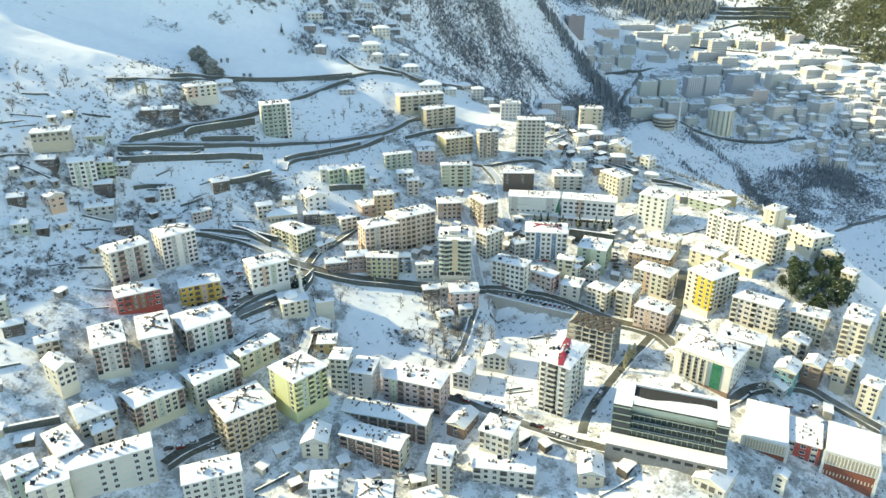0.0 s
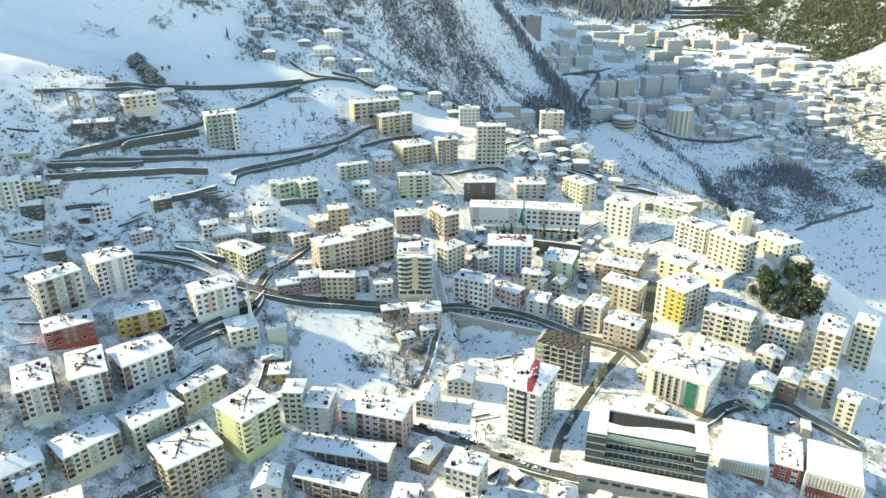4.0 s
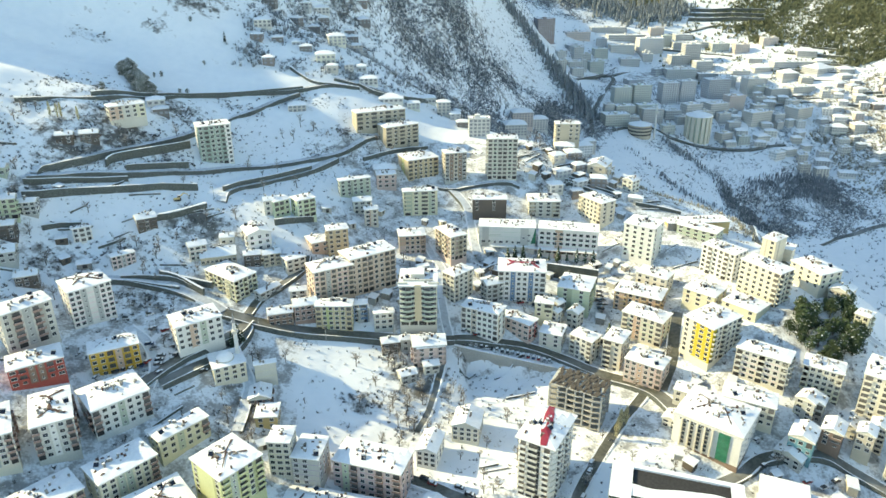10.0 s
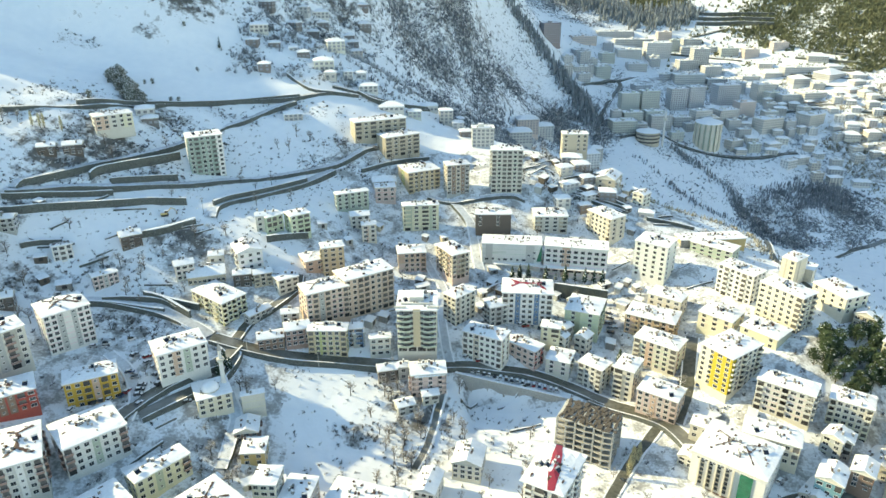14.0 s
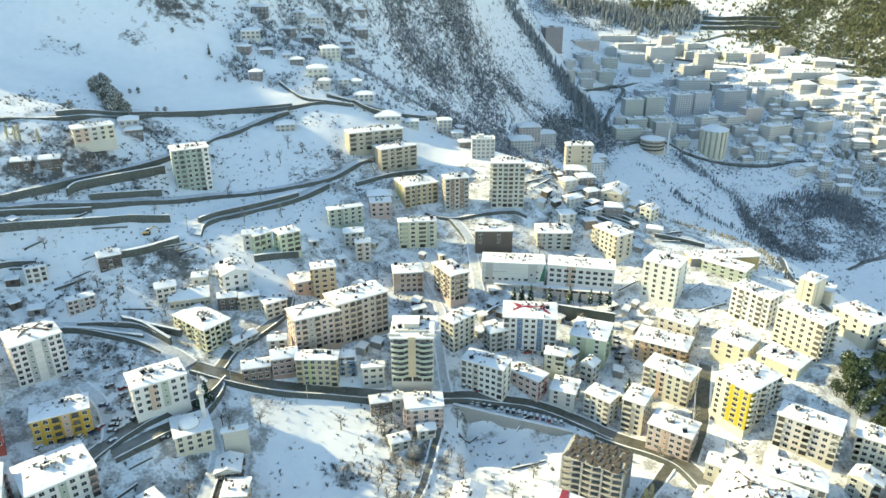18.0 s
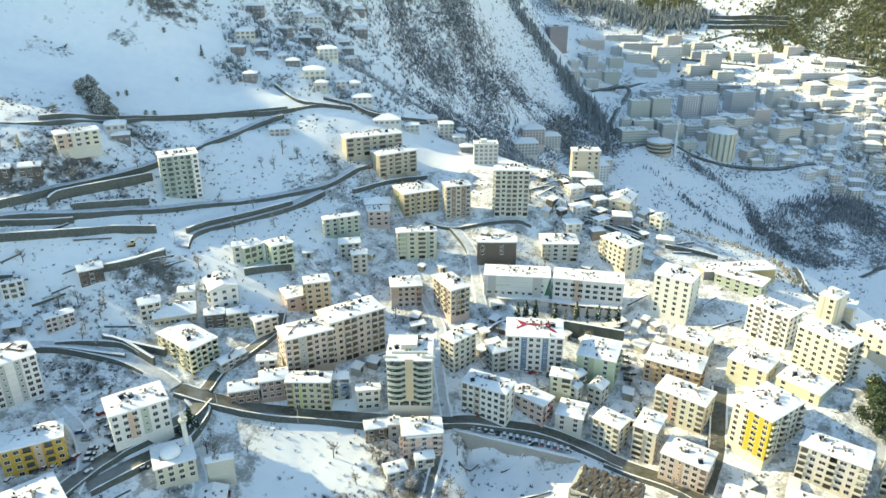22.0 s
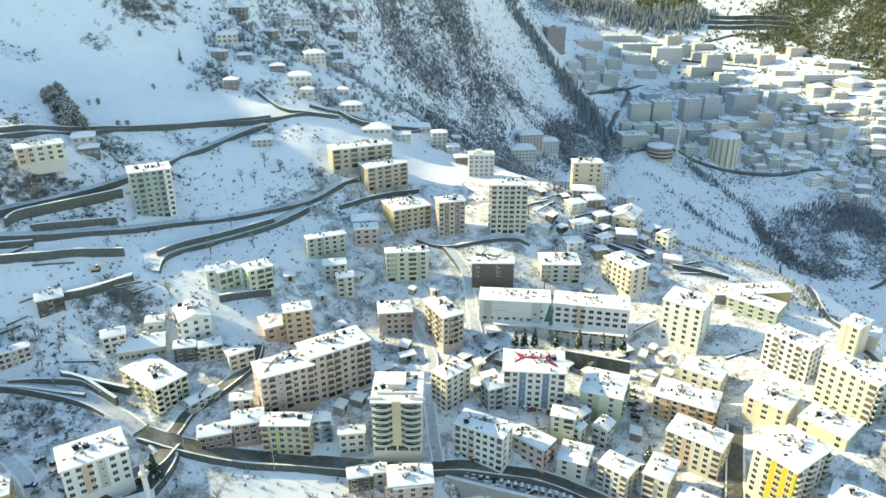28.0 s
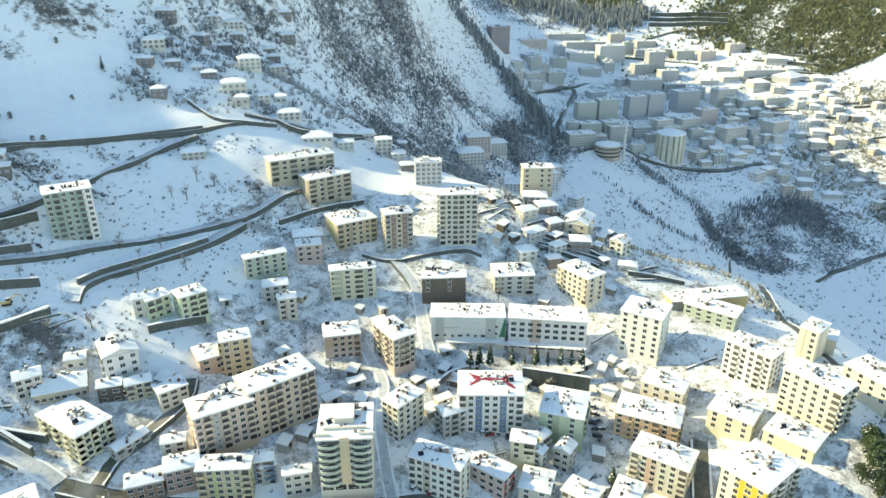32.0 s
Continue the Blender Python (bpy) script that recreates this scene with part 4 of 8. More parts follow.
        for c, kind in enumerate(cols):
            m = (c + .5) * step
            px, py = start[0] + along[0] * m, start[1] + along[1] * m
            if kind == "N":
                continue
            if kind == "S":
                if seen:
                    def strip(ln=round(step * .8, 1), hh=round(h, 1)):
                        return Shape().box(-ln / 2, -.1, 0, ln / 2, .1, hh - .4, 0).mesh("stair_strip", [paint(accent)])
                    part("stair_strip", stock(("strip", round(step * .8, 1), round(h, 1), accent), strip), e, (px, py, .2), rz)
                    for k in range(n):
                        part("window", window_mesh(.8, .9), e, (px + along[1] * .12, py - along[0] * .12, k * sh + sh * .45), rz)
                continue
            for k in range(n):
                zz = k * sh
                if not seen:
                    if kind in "WDB":
                        c0, s0 = math.cos(rz), math.sin(rz)
                        q = [(px + c0 * uu, py + s0 * uu, zz + vv) for uu, vv in ((-.6, .95), (.6, .95), (.6, 2.2), (-.6, 2.2))]
                        off = (along[1] * .05, -along[0] * .05)
                        hidden.add([(p[0] + off[0], p[1] + off[1], p[2]) for p in q], [(0, 1, 2, 3)], 1)
                    continue
                if kind == "B" and k > 0:
                    part("balcony", balcony_mesh(min(step * .88, 4.6), sh, balcony or (second[0] if second and k >= second[1] else wall)), e, (px, py, zz + .05), rz)
                elif kind == "B":
                    part("shop_front" if n > 3 else "window", shop_mesh(min(step * .8, 3.4), sh * .75) if n > 3 else window_mesh(1.4, 1.3), e, (px, py, zz + (.1 if n > 3 else .9)), rz)
                elif kind == "D":
                    part("window", window_mesh(min(2.2, step * .7), 1.4), e, (px, py, zz + .85), rz)
                else:
                    part("window", window_mesh(min(1.7, step * .62), 1.6), e, (px, py, zz + .85), rz)
    part("wall", shell.mesh("wall", [paint(wall), M_GLASS, paint(tones)]), e)
    return e


def house(x, y, z, rot, w, d, h, wall=OFFWHITE, a=None, b=None, roof="gable", **more):
    return block(x, y, z, rot, max(w, 6), max(d, 6), max(h, 3.2), wall, a, b, roof=roof, name="house", what="house", chimneys=None, heaters=0, **more)


def far_block(x, y, z, rot, w, d, h, wall=GREY, name="apartment_building", what="apartment block", roof="flat"):
    """A block far off: its windows stand in rows on the walls that look down the valley."""
    COUNT[0] += 1
    rnd = random.Random(COUNT[0] * 11 + 5)
    PLOTS.append((x, y, radians(rot), w / 2, d / 2))
    n = max(1, round(h / 3))
    e = thing(name, pose(x, y, z, 0, 0, rot), f"distant {NUMBER[min(n, 13) - 1]}-storey {colour_word(wall)} {what} with snow on its roof", "building" if n > 2 else "house", "houses of the far quarter")
    shell = Shape().box(-w / 2, -d / 2, -8 if n > 2 else -3.5, w / 2, d / 2, h, 0)
    if roof == "flat":
        s = Shape().box(-w / 2 - .3, -d / 2 - .3, h, w / 2 + .3, d / 2 + .3, h + .25, 1)
        s.box(-w / 2 - .3, -d / 2 - .3, h + .25, w / 2 + .3, -d / 2 + .1, h + .9, 1, 0).box(-w / 2 - .3, d / 2 - .1, h + .25, w / 2 + .3, d / 2 + .3, h + .9, 1, 0)
        s.box(-w / 2 - .3, -d / 2 + .1, h + .25, -w / 2 + .1, d / 2 - .1, h + .9, 1, 0).box(w / 2 - .1, -d / 2 + .1, h + .25, w / 2 + .3, d / 2 - .1, h + .9, 1, 0)
        s.box(-w / 2 + .1, -d / 2 + .1, h + .25, w / 2 - .1, d / 2 - .1, h + .5, 0)
        u = rnd.uniform(-.25, .2) * w
        s.box(u, -d * .2, h + .5, u + rnd.uniform(3, 5), d * .16, h + 2.9, 1, 0)
        for k in range(int(w * d / 70)):
            u, v = rnd.uniform(-.42, .42) * w, rnd.uniform(-.4, .4) * d
            s.box(u - .5, v - .4, h + .5, u + .5, v + .4, h + rnd.uniform(1.3, 2.0), 2, 0)
    else:
        s = Shape()
        r = .22 * min(w, d)
        a, b = w / 2 + .6, d / 2 + .6
        k = max(0, a - b), max(0, b - a)
        s.add([(-a, -b, h), (a, -b, h), (a, b, h), (-a, b, h), (-a, -b, h + .5), (a, -b, h + .5), (a, b, h + .5), (-a, b, h + .5), (-k[0], -k[1], h + .5 + r), (k[0], k[1], h + .5 + r)],
              [(0, 3, 2, 1), (0, 1, 5, 4), (1, 2, 6, 5), (2, 3, 7, 6), (3, 0, 4, 7)] + ([(4, 5, 9, 8), (5, 6, 9), (6, 7, 8, 9), (7, 4, 8)] if a >= b else [(4, 5, 8), (5, 6, 9, 8), (6, 7, 9), (7, 4, 8, 9)]), 0)
    # wall colour mixed paler: the haze of distance is in the paint
    hazed_tone = tuple(round(c * .6 + .72 * .4, 3) for c in wall) if min(wall) > .3 else tuple(round(c * .5 + .13, 3) for c in wall)
    part("roof", s.mesh("roof", [M_SNOW, paint(hazed_tone), M_CONCRETE]), e, label="thick snow on the roof")
    rows = shell
    for k in range(1, n):
        rows.box(-w / 2 - .12, -d / 2 - .12, k * h / n - .15, w / 2 + .12, d / 2 + .12, k * h / n + .1, 2)
    for (start, along, length, rz) in faces_of(w, d):
        m = max(1, int(length / 3.2))
        for k in range(n):
            for c in range(m):
                t = (c + .5) * length / m
                px, py = start[0] + along[0] * t + along[1] * .06, start[1] + along[1] * t - along[0] * .06
                q = [(px + along[0] * uu, py + along[1] * uu, k * h / n + vv) for uu, vv in ((-1.05, .75), (1.05, .75), (1.05, 2.4), (-1.05, 2.4))]
                rows.add(q, [(0, 1, 2, 3)], 1)
    part("wall", shell.mesh("wall", [paint(hazed_tone), M_HAZEGLASS, paint(tuple(round(c * .86, 3) for c in hazed_tone))]), e)
    return e


# ---------------------------------------------------------------- buildings with a face of their own
def front_at(w, d, s, out=0.0):
    """A place on the wall that runs along d, s metres from its left end as one stands before it."""
    return (-w / 2 - out, d / 2 - s), -math.pi / 2


def bank_building(x, y, z, rot, w, d, h):
    rnd = random.Random(41)
    PLOTS.append((x, y, radians(rot), w / 2, d / 2))
    e = thing("office_building", pose(x, y, z, 0, 0, rot), "cream office building with tall window strips and green glass bay", "building")
    a, b = w - 1.2, d - 1.2
    part("wall", Shape().box(-a / 2, -b / 2, 3.4, a / 2, b / 2, h).mesh("wall", [paint(WHITE)]), e)
    part("plinth", Shape().box(-a / 2 - .1, -b / 2 - .1, -6, a / 2 + .1, b / 2 + .1, 3.4).mesh("plinth", [paint(BROWN)]), e, label="brown stone-clad ground floor")
    part("cornice", Shape().box(-a / 2 - .4, -b / 2 - .4, h - 1.2, a / 2 + .4, b / 2 + .4, h - .8).mesh("cornice", [paint(WHITE)]), e)
    for k in range(4):
        p, rz = front_at(a, b, b * (.16 + .115 * k))
        part("window_strip", stock("bank_strip", lambda: Shape().box(-.8, -.12, 0, .8, .1, h - 7, 0).mesh("window_strip", [M_GLASS])), e, (*p, 4.6), rz)
        for j in range(5):
            part("spandrel", stock("bank_spandrel", lambda: Shape().box(-.8, -.2, 0, .8, .1, .7, 0).mesh("spandrel", [paint(BEIGE)])), e, (*p, 6.2 + j * (h - 8) / 5), rz)
    for k in range(5):
        p, rz = front_at(a, b, b * (.13 + .115 * k), 1.0)
        part("pilaster", stock("bank_pilaster", lambda: Shape().box(-.35, -.1, 0, .35, 1.0, h - 5, 0).mesh("pilaster", [paint(CREAM)])), e, (*p, 3.6), rz)
    for k in range(9):
        p, rz = front_at(a, b, b * (.1 + .055 * k))
        part("window", window_mesh(1.0, .8), e, (*p, h - 2.4), rz)
    p, rz = front_at(a, b, b * .76)
    part("green_bay", Shape().box(-2.4, -.5, 0, 2.4, .2, h - 5).mesh("green_bay", [M_GREENGLASS]), e, (*p, 3.6), rz, "green glass stair bay")
    for j in range(6):
        part("transom", stock("bank_transom", lambda: Shape().box(-2.4, -.62, 0, 2.4, 0, .25, 0).mesh("transom", [M_GREENGLASS])), e, (*p, 5 + j * (h - 6) / 6), rz)
    for c in range(5):
        for k in range(1, 6):
            part("window", window_mesh(1.3, 1.3), e, (-a / 2 + a * (c + .5) / 5, -b / 2, k * 3 + 1), 0)
    roof_parts(e, w, d, h, "hip", 2.8, paint(WHITE), rnd, (M_TILE, .45), 3, 2, 2)


def glass_offices(x, y, z, rot, w, d, h):
    PLOTS.append((x, y, radians(rot), w / 2, d / 2))
    e = thing("glass_office_building", pose(x, y, z, 0, 0, rot), "long glazed office building with stepped terraces and snowy roof", "building")
    n = 4
    sh = h / n
    part("core", Shape().box(-w / 2 + 2, -d / 2, -6, w / 2, d / 2, h - .2).mesh("core", [paint(GREYGREEN)]), e)
    for k in range(n):
        step = .9 * k
        part("glass_front", Shape().box(-w / 2 + step, -d / 2 + 5.2, k * sh, -w / 2 + 4 + step, d / 2 - 8.2, (k + 1) * sh - .3).mesh("glass_front", [M_CURTAIN]), e, label="tinted curtain glass storey")
        part("terrace_slab", Shape().box(-w / 2 + step - .9, -d / 2 + 5, (k + 1) * sh - .3, -w / 2 + 5 + step, d / 2 - 8, (k + 1) * sh, 0, 1).mesh("terrace_slab", [paint(GREYGREEN), M_SNOW]), e)
        part("rail", Shape().box(-w / 2 + step - .85, -d / 2 + 5, (k + 1) * sh, -w / 2 + step - .78, d / 2 - 8, (k + 1) * sh + .8).mesh("rail", [M_CURTAIN]), e)
        for c in range(15):
            v = -d / 2 + 6 + c * (d - 15) / 14
            part("mullion", stock("mullion", lambda: Shape().box(-.12, -.1, 0, .1, .1, sh - .3, 0).mesh("mullion", [M_METAL])), e, (-w / 2 + step - .04, v, k * sh), 0)
    for v0, v1, up in ((d / 2 - 8, d / 2, 1.0), (-d / 2, -d / 2 + 5, .6)):
        s = Shape().box(-w / 2 - .6, v0, -6, w / 2, v1, h + up, 0, 1)
        part("end_block", s.mesh("end_block", [M_CURTAIN, M_SNOW]), e, label="dark glazed end block with snow on top")
        for k in range(1, n + 1):
            part("floor_band", Shape().box(-w / 2 - .75, v0 - .1, k * sh - .5, w / 2 + .1, v1 + .1, k * sh - .05).mesh("floor_band", [paint(GREYGREEN)]), e)
        for k in range(n):
            part("window", stock(("endwin", v1 - v0), lambda: Shape().box(-.1, -(v1 - v0) * .36, 0, .1, (v1 - v0) * .36, 1.9, 0).mesh("window", [M_GLASS])), e, (-w / 2 - .62, (v0 + v1) / 2, k * sh + .7), 0)
        for k in range(n):
            for c in range(4):
                part("window", window_mesh(1.6, 1.6), e, (-w / 2 + 3 + c * (w - 5) / 4, -d / 2, k * sh + .8), 0) if v0 < 0 else None
    part("roof_well", Shape().box(-w / 2 + 9, -d / 2 + 5, h - .2, w / 2 - 2.2, d / 2 - 8, h + .05).mesh("roof_well", [M_DARK]), e, label="bare dark membrane behind the roof edge")
    s = Shape()
    V, F = [], []
    m = 14
    for k in range(m + 1):
        v = -d / 2 + 5 + (d - 13) * k / m
        edge = -w / 2 + 9.5 + 1.6 * math.sin(k / m * 5 + .5)
        V += [(-w / 2 + 2.4, v, h - .1), (-w / 2 + 2.2, v, h + .7), (edge, v, h + .8 + .2 * math.sin(k)), (edge + .3, v, h - .1)]
    for k in range(m):
        for j in range(3):
            F.append((k * 4 + j, k * 4 + j + 1, k * 4 + 5 + j, k * 4 + 4 + j)[::-1])
    s.add(V, F)
    part("roof_snow", s.mesh("roof_snow", [M_SNOW]), e)
    part("parapet", Shape().box(w / 2 - 2.2, -d / 2, h - .2, w / 2, d / 2, h + .9).mesh("parapet", [M_SNOW]), e, label="snow-covered rear parapet")
    part("podium", Shape().box(-w / 2 - 9, -d / 2 - 1, -9, -w / 2 - .6, d / 2 + 1, .2, 0, 1).mesh("podium", [M_CONCRETE, M_SNOW]), e, label="concrete podium terrace under snow")
    # podium openings are dark plates, their inner shade given by colour
    for c in range(9):
        part("podium_opening", stock("podop", lambda: Shape().box(-.1, -1.7, 0, .1, 1.7, 1.5, 0).mesh("podium_opening", [M_DARK])), e, (-w / 2 - 9.02, -d / 2 + 4 + c * (d - 8) / 8, -2.6), 0)


def sports_hall(x, y, z, rot, w, d, h):
    PLOTS.append((x, y, radians(rot), w / 2, d / 2))
    e = thing("sports_hall", pose(x, y, z, 0, 0, rot), "flat-roofed hall with white ribs over red brick walls", "building", "halls of the sports centre")
    part("wall", Shape().box(-w / 2 + .4, -d / 2 + .4, -6, w / 2 - .4, d / 2 - .4, h).mesh("wall", [paint(WHITE)]), e)
    part("brick_band", Shape().box(-w / 2 + .25, -d / 2 + .8, -6, w / 2 - .8, d / 2 - .8, h * .52).mesh("brick_band", [M_BRICK]), e, label="red brick lower wall")
    part("rib_backing", Shape().box(-w / 2 + .3, -d / 2 + .8, h * .56, w / 2 - 1, d / 2 - .8, h * .93).mesh("rib_backing", [paint(TAN)]), e)
    for k in range(15):
        v = -d / 2 + 1.2 + (d - 2.4) * k / 14
        part("rib", stock("hall_rib", lambda: Shape().box(-.35, -.17, 0, .2, .17, 5.6, 0).mesh("rib", [paint(WHITE)])), e, (-w / 2 + .3, v, h * .53), 0)
        part("slot", stock("hall_slot", lambda: Shape().box(-.1, -.2, 0, .1, .2, 1.7, 0).mesh("slot", [paint(CREAM)])), e, (-w / 2 + .22, v, h * .16), 0)
    for s0 in (-1, 1):
        part("corner_frame", Shape().box(-w / 2, s0 * d / 2 - .45, -6, -w / 2 + 1, s0 * d / 2 + .45, h + .3).mesh("corner_frame", [paint(WHITE)]), e)
    part("roof", Shape().box(-w / 2, -d / 2, h, w / 2, d / 2, h + .5).mesh("roof", [paint(WHITE)]), e)
    roof_top = Shape()
    roof_top.box(-w / 2 + .3, -d / 2 + .3, h + .5, w / 2 - .3, d / 2 - .3, h + .85)
    part("snow_cover", roof_top.mesh("snow_cover", [M_SNOW]), e)


def round_tower(x, y, z, rot, w, d, h):
    rnd = random.Random(5)
    PLOTS.append((x, y, radians(rot), w / 2, d / 2))
    e = thing("apartment_tower", pose(x, y, z, 0, 0, rot), "ten-storey pale tower with rounded corners and red ridge roof", "building")
    a, b, c = w / 2 - .6, d / 2 - .6, 3.2
    plan = [(-a + c, -b), (a - c, -b), (a - c * .3, -b + c * .3), (a, -b + c), (a, b - c), (a - c, b), (-a + c, b), (-a + c * .3, b - c * .3), (-a, b - c), (-a, -b + c), (-a + c * .3, -b + c * .3)]
    def prism(z0, z1, grow=0.0):
        k = [(p[0] * (1 + grow), p[1] * (1 + grow)) for p in plan]
        m = len(k)
        s = Shape()
        s.add([(*p, z0) for p in k] + [(*p, z1) for p in k], [(j, (j + 1) % m, m + (j + 1) % m, m + j) for j in range(m)] + [tuple(range(m, 2 * m)), tuple(range(m))[::-1]])
        return s
    part("wall", prism(-6, h).mesh("wall", [paint(WHITE)]), e)
    n = max(8, round(h / 2.9))
    sh = h / n
    for k in range(1, n):
        part("storey_band", prism(k * sh - .15, k * sh + .1, .02).mesh("storey_band", [paint(OFFWHITE)]), e)
    part("dark_bay", Shape().box(-a - .12, -b * .28, sh, -a + .3, b * .28, h - .4).mesh("dark_bay", [M_GLASS]), e, label="dark glazed middle bay")
    for k in range(1, n):
        part("balcony", balcony_mesh(4.2, sh, OFFWHITE, 1.0), e, (-a - .12, b * .1, k * sh), -math.pi / 2)
        for s0 in (-.62, .62):
            part("balcony", balcony_mesh(2.9, sh, WHITE, 1.3), e, (-a, b * s0, k * sh), -math.pi / 2)
        for u in (-.55, -.2, .15, .5):
            part("window" if u in (-.2, .5) else "balcony", window_mesh(1.4, 1.4) if u in (-.2, .5) else balcony_mesh(2.6, sh, WHITE, .9), e, (a * u, -b, k * sh + (.9 if u in (-.2, .5) else 0)), 0)
    for u in (-.6, -.2, .2, .6):
        part("shop_front", shop_mesh(3.0, 2.6), e, (a * u, -b, .2), 0)
        part("shop_front", shop_mesh(2.6, 2.6), e, (-a, b * u, .2), -math.pi / 2)
    roof_parts(e, w, d, h, "hip", 2.6, paint(WHITE), rnd, (M_RED, 4.2, "ridge"), 2, 3, 2)


def curved_balcony_mesh(w, deep, sh):
    def make():
        s = Shape()
        m = 10
        arc = [(-w / 2 + w * k / m, -deep * math.sin(math.pi * k / m) ** .6 - .05) for k in range(m + 1)]
        inner = [(x * .95, y + .12) for x, y in arc]
        for ring, z0, z1 in ((arc, -.2, 0), ):
            s.add([(x, y, z0) for x, y in ring] + [(x, y, z1) for x, y in ring], [tuple(range(m, -1, -1)), tuple(range(m + 1, 2 * m + 2))] + [(k, k + 1, m + 2 + k, m + 1 + k) for k in range(m)], 0)
        s.add([(x, y, 0) for x, y in arc] + [(x, y, .95) for x, y in arc], [(k, k + 1, m + 2 + k, m + 1 + k) for k in range(m)], 0)
        s.add([(x, y, .95) for x, y in arc] + [(x, y, .95) for x, y in inner], [(k, k + 1, m + 2 + k, m + 1 + k) for k in range(m)], 2)
        s.add([(x, y, 0) for x, y in inner] + [(x, y, .95) for x, y in inner], [(k + 1, k, m + 1 + k, m + 2 + k) for k in range(m)], 0)
        # dark sheet painted as the shade behind the bowed parapet
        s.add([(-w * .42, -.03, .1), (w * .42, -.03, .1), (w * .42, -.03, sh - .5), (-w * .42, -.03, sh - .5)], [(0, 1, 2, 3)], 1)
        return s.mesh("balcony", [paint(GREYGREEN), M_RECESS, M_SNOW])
    return stock(("curved", round(w, 1), round(deep, 1), round(sh, 1)), make)


def curved_tower(x, y, z, rot, w, d, h):
    """The tall pale block whose front carries two stacks of bowed balconies."""
    if rot > 45:
        rot, w, d = rot - 90, d, w
    e = block(x, y, z, rot, w, d, h, OFFWHITE, "NNN", "WWWW", roof="flat", name="apartment_tower", what="tower block", chimneys=0, heaters=2)
    n = max(1, round(h / 2.9))
    sh, a, b = h / n, w - 1.1, d - 1.1
    part("middle_strip", Shape().box(-a * .09, -.5, 2.8, a * .09, .1, h + .8).mesh("middle_strip", [paint(TAN)]), e, (0, -b / 2, 0), 0, "tan middle strip")
    for k in range(1, n):
        for u in (-.3, .3):
            part("balcony", curved_balcony_mesh(a * .37, 1.6, sh), e, (a * u, -b / 2, k * sh), 0)
        for u in (-.47, .47):
            part("window", window_mesh(.7, 1.4), e, (a * u, -b / 2, k * sh + .8), 0)
    for u in (-.36, -.12, .12, .36):
        part("shop_front", shop_mesh(a * .2, 2.4), e, (a * u, -b / 2, .1), 0)
    part("roof_house", Shape().box(-a * .2, -b * .1, h, a * .16, b * .3, h + 3, 0, 1).mesh("roof_house", [paint(OFFWHITE), M_SNOW]), e)
    for u, v, lu, lv in ((-.42, -.42, .3, .02), (.42, -.42, .3, .02), (0, -.25, .8, .02), (.3, .2, .02, .3)):
        part("parapet", Shape().box((u - lu / 2) * a, (v - lv / 2) * b - .15, h + .3, (u + lu / 2) * a, (v + lv / 2) * b + .15, h + 1.5).mesh("parapet", [paint(OFFWHITE)]), e)


def school_wing_plain(x, y, z, rot, w, d, h):
    e = block(x, y, z, rot, w, d, h, WHITE, "NNNN", "NN", roof="flat", name="school_wing", what="school wing", chimneys=1, heaters=0)
    a, b = w - 1.1, d - 1.1
    for k in range(7):
        part("window", window_mesh(1.3 if k % 3 else 2.2, 1.3), e, (-a / 2 + a * (.08 + .105 * k), -b / 2, 5.0 + .25 * math.sin(k * 2)), 0)
    for k in range(3):
        part("window", window_mesh(1.3, 1.2), e, (a / 2 - 4 - (k % 2) * 3.2, -b / 2, 6.2 + 1.9 * k), 0)
    s = Shape().add([(-a * .42, -b / 2 - .05, 9.6), (-a * .1, -b / 2 - .05, 10.2), (-a * .1, -b / 2 - .05, 10.6), (-a * .4, -b / 2 - .05, 10.1)], [(0, 1, 2, 3)])
    s.add([(-a * .42, -b / 2 - .05, 7.8), (-a * .40, -b / 2 - .05, 7.8), (-a * .33, -b / 2 - .05, 10.4), (-a * .36, -b / 2 - .05, 10.4)], [(0, 1, 2, 3)])
    part("painted_sign", s.mesh("painted_sign", [paint(GREYGREEN)]), e, label="faint grey-green painted emblem")
    part("canopy", Shape().box(-a * .3, -b / 2 - 3, 3.2, a / 2, -b / 2, 3.6, 0, 1).mesh("canopy", [paint(WHITE), M_SNOW]), e)
    part("green_bay", Shape().add([(a / 2 - 2.6, -b / 2 - .15, 5), (a / 2 + .4, -b / 2 - .15, 5), (a / 2 + .4, -b / 2 - .15, h - .5), (a / 2 - .2, -b / 2 - .15, h - .5), (a / 2 - 2.6, -b / 2 + .2, 5), (a / 2 + .4, -b / 2 + .2, 5), (a / 2 + .4, -b / 2 + .2, h - .5), (a / 2 - .2, -b / 2 + .2, h - .5)],
         [(0, 1, 2, 3), (0, 3, 7, 4), (3, 2, 6, 7), (1, 5, 6, 2)]).mesh("green_bay", [M_GREENGLASS]), e, label="slanting green glass stair bay")


